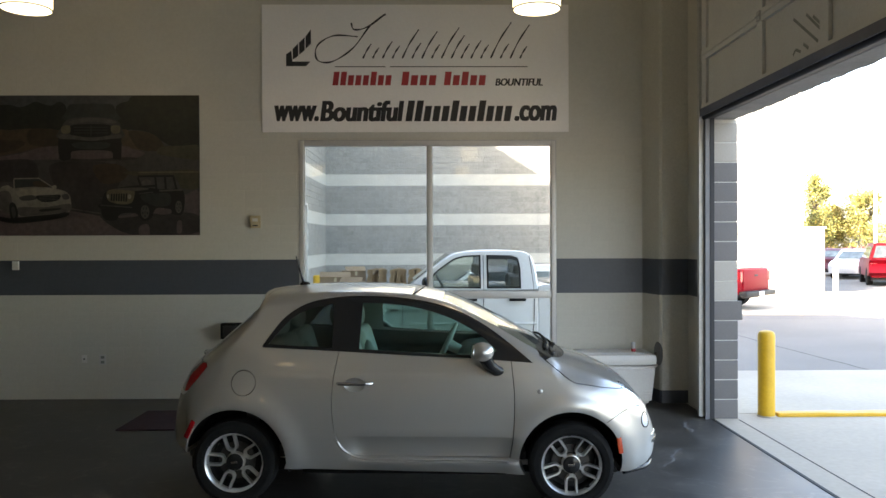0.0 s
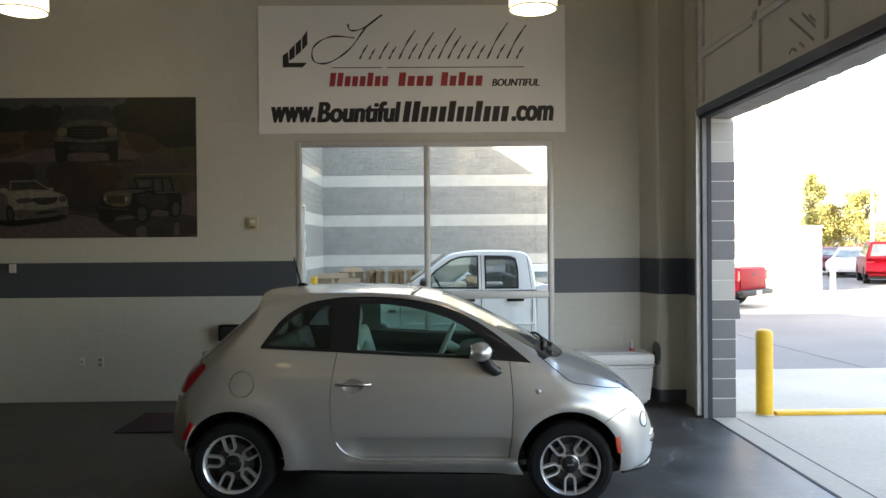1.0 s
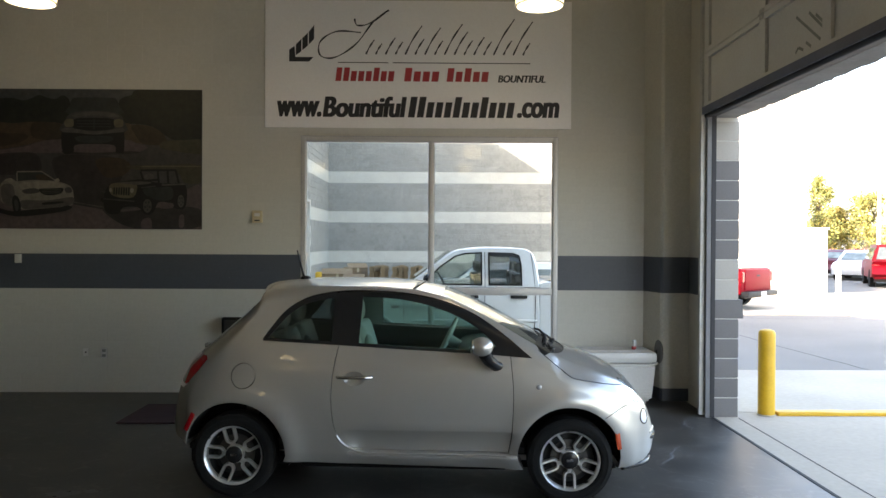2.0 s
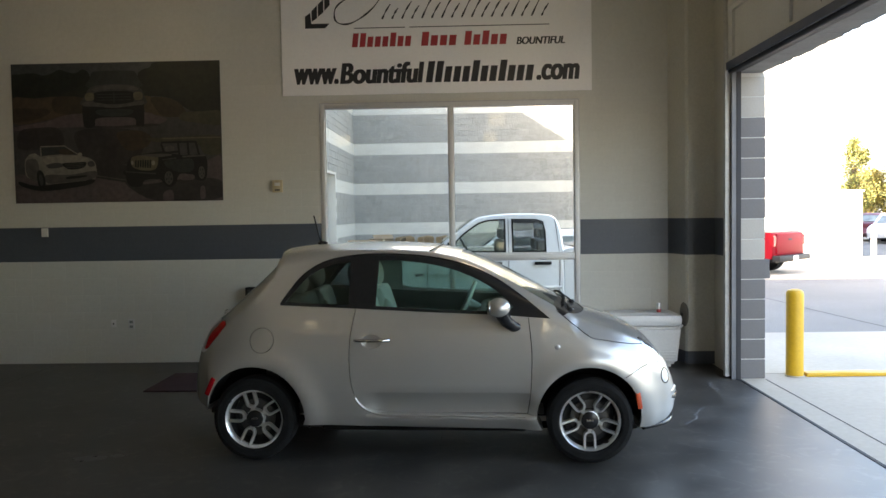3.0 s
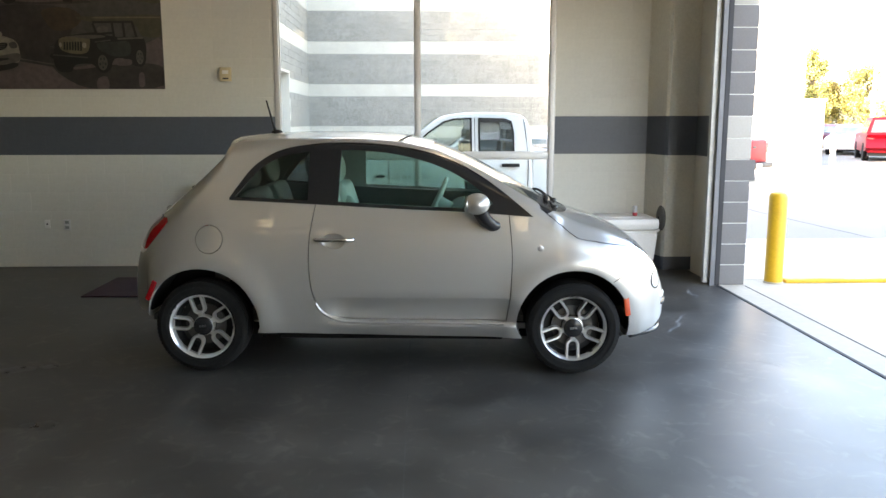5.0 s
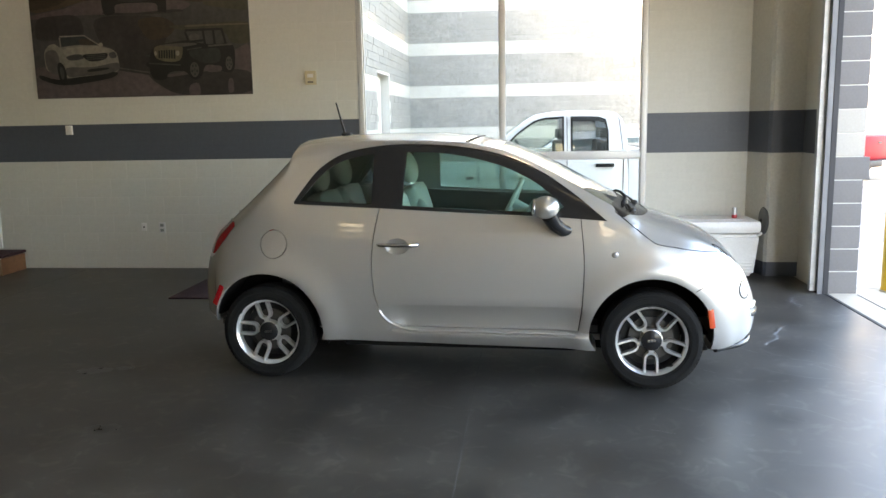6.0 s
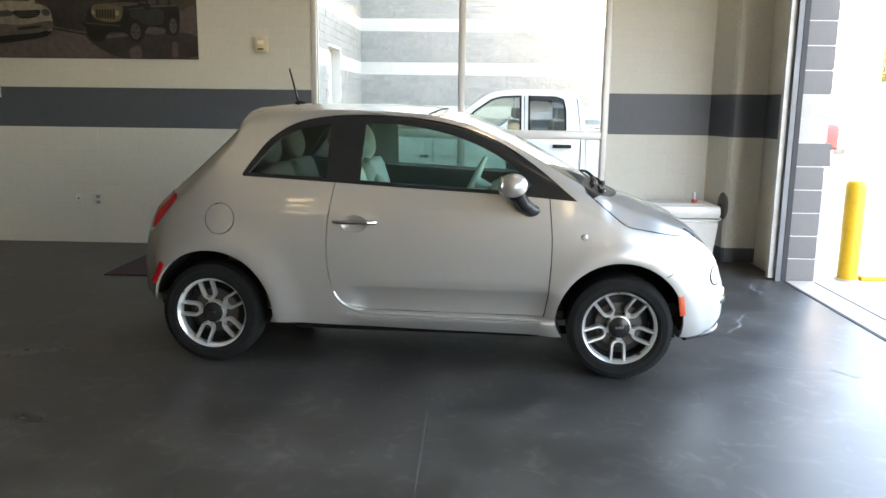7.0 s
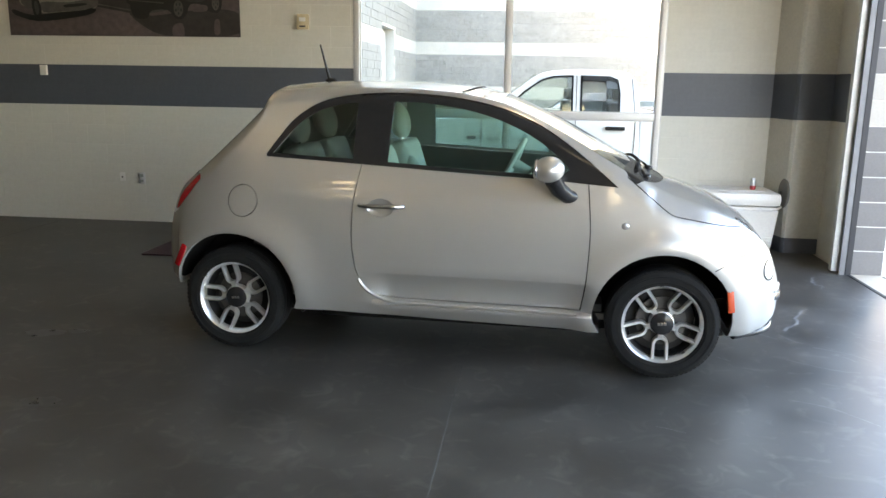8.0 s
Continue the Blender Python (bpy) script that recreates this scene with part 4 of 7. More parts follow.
    for v in np.linspace(-0.47, 0.47, 17):
        back, fall = 0.08 * (v / 0.55) ** 2, 0.004 + 0.046 * (v / 0.5) ** 2
        rows.append([sp.verts.new((u + back, v, z - fall)) for u, z in ((0.080, 1.400), (0.082, 1.440), (0.12, 1.455), (0.22, 1.466), (0.22, 1.40), (0.15, 1.37), (0.10, 1.380))])
    for p, q in zip(rows, rows[1:]):
        for i in range(7):
            sp.faces.new((p[i], p[(i + 1) % 7], q[(i + 1) % 7], q[i]))
    sp.faces.new(rows[0]), sp.faces.new(list(reversed(rows[-1])))
    bmesh.ops.recalc_face_normals(sp, faces=sp.faces[:])
    part("spoiler", sp, SILVER, car, "small silver roof spoiler", True, 40)
    for u in (1.215,):
        seam = bmesh.new()
        rod(seam, [(u + 0.05 * (1 - (v / 0.5) ** 2), v, top_line(u + 0.05 * (1 - (v / 0.5) ** 2)) - 0.035 * (v / 0.5) ** 2 + 0.001) for v in np.linspace(-0.5, 0.5, 15)], 0.004, 6)
        part("roof_seam", seam, BLACK_RUBBER, car, "", True)
    aerial = bmesh.new()
    rod(aerial, [(0.318, 0.0, 1.480), (0.304, 0.0, 1.53), (0.262, 0.0, 1.69)], 0.0105, 8, 0.0055)
    part("aerial", aerial, BLACK_PLASTIC, car, "thin black roof aerial", True, 60)
    part("aerial_foot", ellipsoid(bmesh.new(), (0.330, 0.0, 1.474), (0.040, 0.018, 0.018)), BLACK_PLASTIC, car, "", True, 60)
    mesh_part("scuttle", keep(trim_shell, cowl_in), [BLACK_PLASTIC, TRIM_DARK], car, "black scuttle below the windscreen")
    def over_screen(u, v, h):
        return (u, v, top_line(u) - 0.034 * (v / 0.56) ** 2 + h)
    for v0, reach in ((-0.50, 0.52), (0.05, 0.44)):
        arm = bmesh.new()
        rod(arm, [over_screen(2.255 - 0.12 * abs(v0), v0, 0.0), over_screen(2.240 - 0.12 * abs(v0), v0 + 0.01, 0.012), over_screen(2.228 - 0.10 * abs(v0), v0 + 0.10, 0.014), over_screen(2.205 - 0.08 * abs(v0 + reach * 0.55), v0 + reach * 0.55, 0.015)], 0.009, 8, 0.006)
        wiper = part("wiper", arm, BLACK_PLASTIC, car, "black wiper arm", True, 60)
        blade = bmesh.new()
        rod(blade, [over_screen(2.195 - 0.10 * abs(v0 + reach * k), v0 + reach * k, 0.008 + 0.008 * math.sin(3.14 * k)) for k in (0.0, 0.25, 0.5, 0.75, 1.0)], 0.010, 6)
        part("wiper_blade", blade, BLACK_RUBBER, wiper, "", True, 60)
        cap = ellipsoid(bmesh.new(), over_screen(2.255 - 0.12 * abs(v0), v0, 0.006), (0.024, 0.020, 0.016))
        part("wiper_pivot", cap, BLACK_PLASTIC, wiper, "", True, 60)
    latch = ellipsoid(bmesh.new(), (-0.405, -0.10, 0.955), (0.026, 0.05, 0.020))
    part("hatch_handle", latch, CHROME, car, "chrome hatch handle", True, 60)
    # cabin
    for v in (-0.36, 0.36):
        seat_parts(car, 0.875, v)
    for v in (-0.27, 0.27):
        seat_parts(car, 0.40, v, 0.44, "rear_seat")
    dash = bmesh.new()
    prism(dash, smooth_line([(1.52, 0.72), (1.50, 0.86), (1.55, 0.945), (1.66, 0.975), (1.85, 0.975), (2.05, 0.945)], 3) + [(2.05, 0.6), (1.5, 0.6)], -0.66, 0.66, "y")
    part("dashboard", dash, TRIM_DARK, car, "dark dashboard", True, 40)
    wheel_m = Matrix.Translation((1.42, 0.36, 0.965)) @ Matrix.Rotation(radians(-64), 4, "Y")
    ring = bmesh.new()
    rod(ring, [wheel_m @ Vector((0.175 * math.cos(a), 0.175 * math.sin(a), 0)) for a in np.linspace(0, 2 * math.pi, 33)], 0.017, 8)
    steering = part("steering_wheel", ring, SEAT_IVORY, car, "ivory steering wheel", True, 60)
    spokes = bmesh.new()
    for a in (0.0, 2.2, -2.2):
        rod(spokes, [wheel_m @ Vector((0, 0, -0.02)), wheel_m @ Vector((0.17 * math.cos(a), 0.17 * math.sin(a), 0))], 0.016, 6)
    rod(spokes, [wheel_m @ Vector((0, 0, 0.015)), wheel_m @ Vector((0, 0, -0.25))], 0.05, 12, 0.03)
    part("steering_column", spokes, SEAT_IVORY, steering, "", True, 60)
    part("rear_view_mirror", ellipsoid(bmesh.new(), (1.63, 0.0, 1.245), (0.02, 0.105, 0.034)), BLACK_PLASTIC, car, "", True, 60)
    part("cabin_floor", boxes((-0.35, 2.0, -0.64, 0.64, 0.30, 0.34)), TRIM_DARK, car)
    part("parcel_panel", boxes((0.02, 0.10, -0.55, 0.55, 0.34, 0.92), bevel=0.02), TRIM_DARK, car)
    return car


build_car()

# ---------------------------------------------------------------- window and overhead door
def build_window():
    x0, x1, z0, z1 = WIN
    win = thing("window_1", "aluminium-framed fixed window with four panes", "window", "structure")
    y0, y1 = WALL_Y - 0.010, WALL_Y + 0.055
    f = 0.048
    for name, row in (("window_frame", (x0, x0 + f, y0, y1, z0, z1)), ("window_frame", (x1 - f, x1, y0, y1, z0, z1)),
                      ("window_frame", (x0 + f, x1 - f, y0, y1, z1 - f, z1)), ("window_frame", (x0 + f, x1 - f, y0, y1, z0, z0 + f)),
                      ("mullion", (1.311, 1.357, y0 + 0.004, y1 - 0.004, z0 + f, z1 - f)),
                      ("transom", (x0 + f, 1.311, y0 + 0.006, y1 - 0.006, 1.150, 1.215)), ("transom", (1.357, x1 - f, y0 + 0.006, y1 - 0.006, 1.150, 1.215))):
        part(name, box(bmesh.new(), *row, bevel=0.004), ALUMINIUM, win, "", True)
    # outer lip: a fine bright line round the frame
    for row in ((x0 - 0.012, x0, y0 + 0.008, WALL_Y + 0.02, z0, z1 + 0.012), (x1, x1 + 0.012, y0 + 0.008, WALL_Y + 0.02, z0, z1 + 0.012), (x0, x1, y0 + 0.008, WALL_Y + 0.02, z1, z1 + 0.012)):
        part("edge_trim", box(bmesh.new(), *row), STEEL, win)
    for a, b in ((x0 + f, 1.311), (1.357, x1 - f)):
        for c, d in ((1.215, z1 - f), (z0 + f, 1.150)):
            ob = part("pane", box(bmesh.new(), a, b, WALL_Y + 0.030, WALL_Y + 0.036, c, d), PANE_GLASS, win)
            ob.visible_shadow = False
            for row in ((a, a + 0.012, c, d), (b - 0.012, b, c, d), (a + 0.012, b - 0.012, c, c + 0.012), (a + 0.012, b - 0.012, d - 0.012, d)):
                part("glazing_bead", box(bmesh.new(), row[0], row[1], WALL_Y + 0.016, WALL_Y + 0.029, row[2], row[3]), ALUMINIUM, win)


build_window()


# lighter than the jamb grey: bounce light from the ground is in the colour
LINTEL_BLOCK = material("bounce_lit_lintel_block", (0.24, 0.235, 0.23), 0.85, vary=0.15, size=0.25, fine=0.08, fine_size=40, bump=0.003, bump_size=40, random_piece=0.06)
MARKER_GREY = material("grey_marker", (0.24, 0.26, 0.25), 0.6, vary=0.3, size=0.1)


def build_overhead_door():
    door = thing("overhead_door", "raised grey sectional steel door with a dark bottom seal", "garage door", "structure")
    x0, x1 = 4.095, 4.135
    y0, y1 = DOOR_Y0 - 0.06, DOOR_Y1 + 0.02
    for k, (a, b) in enumerate(((3.115, 3.66), (3.665, 4.26), (4.265, 4.86), (4.865, 5.45))):
        sec = part("section", box(bmesh.new(), x0 + 0.018, x1, y0, y1, a, b, bevel=0.004), DOOR_SKIN, door)
        for row in ((x0 - 0.012, x0 + 0.018, y0, y1, a, a + 0.05), (x0 - 0.012, x0 + 0.018, y0, y1, b - 0.05, b)):
            part("rail", box(bmesh.new(), *row, bevel=0.003), DOOR_SKIN, sec)
        for y in (2.44, 1.10, 0.02, -1.06, -2.14, -3.22, -4.30, -5.38, -6.46, -7.94):
            part("stile", box(bmesh.new(), x0 - 0.010, x0 + 0.018, y - 0.06, y + 0.06, a + 0.05, b - 0.05, bevel=0.003), DOOR_SKIN, sec)
        for y in (1.10, -1.06, -3.22, -5.38):
            hinge = boxes((x0 - 0.022, x0 - 0.012, y - 0.035, y + 0.035, b - 0.04, b + 0.045), bevel=0.003)
            rod(hinge, [(x0 - 0.024, y - 0.04, b + 0.002), (x0 - 0.024, y + 0.04, b + 0.002)], 0.009, 8)
            part("hinge", hinge, STEEL, sec)
    for k, ((ya, za), (yb, zb)) in enumerate((((0.536, 3.478), (0.158, 3.215)), ((0.335, 3.457), (0.09, 3.270)), ((0.231, 3.414), (0.103, 3.318)), ((0.378, 3.25), (0.300, 3.20)), ((0.545, 3.205), (0.500, 3.238)), ((0.496, 3.237), (0.420, 3.202)))):
        way = Vector((yb - ya, zb - za)).normalized() * 0.011
        out = [(ya - way.y, za + way.x), (ya + way.y, za - way.x), (yb + way.y, zb - way.x), (yb - way.y, zb + way.x)]
        part("marker_bar", prism(bmesh.new(), out, x0 + 0.0165, x0 + 0.0175, "x"), MARKER_GREY, door, "faint grey marker stroke")
    part("bottom_bar", box(bmesh.new(), x0 - 0.016, x1 + 0.004, y0, y1, 3.060, 3.113, bevel=0.004), ALUMINIUM, door, "", True)
    seal = bmesh.new()
    rod(seal, [(4.115, y0, 3.045), (4.115, y1, 3.045)], 0.026, 10)
    part("bottom_seal", seal, DOOR_SEAL, door, "dark rubber bottom seal", True, 60)
    part("bottom_strip", box(bmesh.new(), x0 - 0.028, x0 - 0.018, y0, y1, 3.052, 3.128, bevel=0.003), DOOR_STRIP, door, "dark blue reinforcing strip")
    for y in (DOOR_Y1 + 0.035, DOOR_Y0 - 0.075):
        track = thing("door_track", "galvanised steel guide track of the overhead door", "door track", "structure", "overhead door tracks")
        rows = ((4.062, 4.067, y - 0.03, y + 0.03, 0.02, 5.5), (4.067, 4.135, y + 0.026, y + 0.03, 0.02, 5.5), (4.13, 4.135, y - 0.03, y + 0.026, 0.02, 5.5), (4.067, 4.118, y - 0.03, y - 0.026, 0.02, 5.5))
        part("channel", boxes(*rows), TRACK_STEEL, track, "")
        part("angle", boxes((4.158, 4.19, y + 0.012, y + 0.018, 0.0, 5.5), (4.185, 4.197, y - 0.05, y + 0.05, 0.0, 5.5)), STEEL, track)
        for z in (0.5, 1.25, 2.0, 2.75, 3.5, 4.2):
            part("bracket", boxes((4.156, 4.196, y - 0.02, y + 0.011, z, z + 0.07), bevel=0.003), STEEL, track)
            bolt = bmesh.new()
            rod(bolt, [(4.057, y, z + 0.035), (4.062, y, z + 0.035)], 0.012, 8)
            part("bolt", bolt, STEEL, track)
    # dark vertical weather strip against the jamb
    for y in (DOOR_Y1 - 0.048, DOOR_Y0 + 0.012):
        strip = thing("weather_strip", "steel angle with a black rubber strip along the door jamb", "weather strip", "structure", "weather strips")
        part("angle", boxes((4.108, 4.153, y + 0.004, y + 0.020, 0.0, 3.03), (4.146, 4.153, y + 0.020, y + 0.045, 0.0, 3.03), bevel=0.002), STRIP_STEEL, strip, "dull grey steel angle")
        part("rubber", boxes((4.154, 4.199, y, y + 0.020, 0.0, 3.03), (4.185, 4.199, y + 0.020, y + 0.045, 0.0, 3.03), bevel=0.003), DOOR_SEAL, strip, "black rubber strip")
    single("door_head_trim", boxes((4.145, 4.195, DOOR_Y0, DOOR_Y1, 3.03, 3.06)), DOOR_SEAL, "dark trim under the door head", "trim", "structure")
    lintel = thing("lintel", "rough split block lintel over the door", "lintel", "structure")
    chip = random.Random(31)
    y = DOOR_Y1 + 0.30
    while y > DOOR_Y0:
        a = max(DOOR_Y0, y - 0.4)
        bm = box(bmesh.new(), 4.20, OUT_X, a + 0.002, y - 0.002, DOOR_TOP, DOOR_TOP + 0.198)
        bmesh.ops.subdivide_edges(bm, edges=[e for e in bm.edges if abs(e.verts[0].co.y - e.verts[1].co.y) > 0.1], cuts=5)
        for v in bm.verts:
            if v.co.x > OUT_X - 0.01:
                v.co.x += chip.uniform(-0.022, 0.014)
        part("block", bm, LINTEL_BLOCK, lintel)
        y -= 0.4
    single("threshold", boxes((4.172, 4.200, DOOR_Y0, DOOR_Y1, -0.01, 0.004)), JOINT_DARK, "dark groove along the door threshold", "threshold", "structure")
    single("apron_joint", boxes((4.440, 4.452, -8, 2.45, -0.01, -0.002)), JOINT_DARK, "dark joint in the apron concrete", "joint", "structure")


build_overhead_door()

# ---------------------------------------------------------------- wall sign
FACE_Y = WALL_Y - 0.020


def flat(bm, outline, y, thick=0.0012):
    return prism(bm, outline, y - thick, y, "y")


def lettering(parent, body, x0, x1, z0, z1, mat, shear=0.18, heavy=0.02, y=FACE_Y - 0.0005, weight=0.008):
    """Words in the built-in font, fitted into a box on a wall that faces the hall."""
    data = bpy.data.curves.new("words", "FONT")
    data.body, data.shear, data.offset, data.extrude, data.size = body, shear, heavy, 0.0, 1.0
    ob = bpy.data.objects.new("words", data)
    scene.collection.objects.link(ob)
    deps = bpy.context.evaluated_depsgraph_get()
    me = bpy.data.meshes.new_from_object(ob.evaluated_get(deps), depsgraph=deps)
    bpy.data.objects.remove(ob)
    co = np.empty(len(me.vertices) * 3)
    me.vertices.foreach_get("co", co)
    co = co.reshape(-1, 3)
    lo, hi = co.min(0), co.max(0)
    out = np.empty_like(co)
    x0, x1 = x0 + weight, x1 - weight
    out[:, 0] = x0 + (co[:, 0] - lo[0]) / (hi[0] - lo[0]) * (x1 - x0)
    out[:, 2] = z0 + (co[:, 1] - lo[1]) / (hi[1] - lo[1]) * (z1 - z0)
    out[:, 1] = y
    me.vertices.foreach_set("co", out.ravel())
    me.update()
    me.materials.clear()
    me.materials.append(mat)
    word = new("lettering", me)
    word.parent = parent
    for step, lift in ((-weight, 0.0004), (weight, 0.0008)):      # struck again to either side: a heavier letter
        again = new("lettering", me)
        again.parent, again.location = word, (step, -lift, 0)
    return word


def bars(parent, x0, x1, z0, z1, count, mat, slant=0.2, name="bar", tall=()):
    """Plain slanted bars in place of writing."""
    step = (x1 - x0) / count
    for k in range(count):
        top = z1 if k in tall or not tall else z0 + (z1 - z0) * 0.74
        a, b = x0 + k * step + step * 0.06, x0 + (k + 1) * step - step * 0.20
        s0, s1 = slant * 0.0, slant * (top - z0)
        bm = flat(bmesh.new(), [(a + s0, z0), (b + s0, z0), (b + s1, top), (a + s1, top)], FACE_Y)
        part(name, bm, mat, parent)


def build_sign():
    sign = thing("wall_sign", "large white vinyl sign with black and red print on the wall", "sign")
    part("panel", box(bmesh.new(), -0.588, 2.944, FACE_Y, WALL_Y - 0.004, 3.066, 4.532, bevel=0.002), VINYL_WHITE, sign, "white sign panel")
    # emblem: slanted dark bars over an angled foot
    base = (-0.311, 3.825)
    def e(pa, pb):
        return (-0.311 + (pa - 172) * 0.00218, 3.825 + (352 - pb) * 0.00217)
    for outline in ([e(172, 290), e(172, 352), e(277, 352), e(300, 328), e(205, 328), e(200, 270)], [e(207, 262), e(207, 318), e(236, 298), e(236, 232)],
                    [e(241, 228), e(241, 292), e(270, 268), e(270, 200)], [e(275, 195), e(275, 262), e(303, 232), e(303, 158)]):
        part("emblem", flat(bmesh.new(), outline, FACE_Y), VINYL_BLACK, sign, "dark emblem shape")
    # a plain flourish, waves and slanted strokes stand in for the script line
    def q(pa, pb):
        return (-0.588 + (pa - 32) * 0.00276, 4.532 - (pb - 8) * 0.00276)

    def ribbon(points, w, name="stroke"):
        line = [Vector(q(*p)) for p in smooth_line(points, 7)]
        bm = bmesh.new()
        rims = []
        for k, p in enumerate(line):
            way = (line[min(k + 1, len(line) - 1)] - line[max(k - 1, 0)]).normalized()
            n = Vector((-way.y, way.x)) * w * (0.75 + 0.25 * math.sin(0.9 * k))
            lift = 0.0006 + 0.00001 * k
            rims.append([bm.verts.new((v.x, FACE_Y - h, v.y)) for v, h in ((p - n, 0.0002), (p - n, lift), (p + n, lift), (p + n, 0.0002))])
        for a, b in zip(rims, rims[1:]):
            for i in range(4):
                bm.faces.new((a[i], a[(i + 1) % 4], b[(i + 1) % 4], b[i]))
        bm.faces.new(rims[0]), bm.faces.new(list(reversed(rims[-1])))
        bmesh.ops.recalc_face_normals(bm, faces=bm.faces[:])
        part(name, bm, VINYL_BLACK, sign)

    ribbon([(404, 84), (416, 112), (470, 102), (548, 48), (486, 92), (410, 190), (322, 246), (262, 238), (262, 180), (330, 138), (430, 142)], 0.0105, "flourish")
    for k in range(17):                              # a row of plain slanted strokes, tall and short by turns
        x = 452 + 41 * k
        tall = (60, 44, 70, 52, 120, 64, 112, 58, 128, 96, 60, 74, 56, 150, 60, 140, 50)[k]
        ribbon([(x, 232), (x + tall * 0.26, 232 - tall * 0.52), (x + tall * 0.58, 232 - tall)], 0.0105)
    for a, b in ((0.249, 0.83), (0.88, 2.468)):
        part("underline", flat(bmesh.new(), [(a, 3.813), (b, 3.813), (b, 3.822), (a, 3.822)], FACE_Y), VINYL_BLACK, sign)
    for a, b, n, tall in ((0.215, 0.905, 8, (0, 1, 5)), (1.005, 1.425, 4, (0,)), (1.495, 1.995, 5, (0, 2))):
        bars(sign, a, b, 3.604, 3.760, n, VINYL_RED, 0.12, "bar", tall)
    lettering(sign, "BOUNTIFUL", 2.094, 2.645, 3.598, 3.682, VINYL_BLACK, 0.2, 0.01, weight=0.004)
    lettering(sign, "www.", -0.45, 0.062, 3.192, 3.372, VINYL_BLACK, 0.16, 0.02, weight=0.010)
    lettering(sign, "Bountiful", 0.075, 1.045, 3.188, 3.428, VINYL_BLACK, 0.16, 0.02, weight=0.010)
    bars(sign, 1.05, 2.285, 3.190, 3.428, 12, VINYL_BLACK, 0.16, "bar", (0, 1, 5, 8))
    lettering(sign, ".com", 2.315, 2.808, 3.192, 3.372, VINYL_BLACK, 0.16, 0.02, weight=0.010)


build_sign()

# ---------------------------------------------------------------- wall poster
def ink(name, colour, vary=0.35, size=0.25, tint=None):
    return material(name, colour, 0.5, vary=vary, size=size, fine=0.22, fine_size=18, rough_vary=0.05, tint=tint)


INK_DARK = ink("print_black", (0.007, 0.008, 0.007))
INK_TREES = ink("print_trees", (0.009, 0.012, 0.010), 0.4, 0.10, (0.017, 0.020, 0.014))
INK_SKY = ink("print_sky", (0.055, 0.060, 0.062))
INK_GRASS = ink("print_dry_grass", (0.066, 0.048, 0.030), 0.4, 0.3, (0.050, 0.034, 0.022))
INK_EARTH = ink("print_brown_earth", (0.040, 0.028, 0.018), 0.4, 0.2, (0.028, 0.021, 0.014))
INK_MEADOW = ink("print_olive_meadow", (0.050, 0.046, 0.030), 0.4, 0.2, (0.034, 0.034, 0.022))
INK_ROAD = ink("print_road", (0.088, 0.070, 0.070), 0.3, 0.5, (0.060, 0.050, 0.050))
INK_WET = ink("print_wet_road", (0.030, 0.026, 0.026), 0.4, 0.2, (0.018, 0.016, 0.016))
INK_MID = ink("print_grey", (0.050, 0.048, 0.048), 0.4, 0.4, (0.030, 0.029, 0.028))
INK_WHITE = ink("print_pale_car", (0.175, 0.165, 0.140), 0.15, 0.3, (0.13, 0.122, 0.10))
INK_LIGHT = ink("print_pale_hood", (0.215, 0.202, 0.168), 0.1, 0.3)
INK_CREAM = ink("print_cream", (0.105, 0.094, 0.060), 0.2, 0.2)
INK_SHADE = ink("print_shade", (0.074, 0.070, 0.064), 0.3, 0.2, (0.05, 0.048, 0.044))
INK_GLASS = ink("print_glass", (0.026, 0.030, 0.030), 0.3, 0.2)


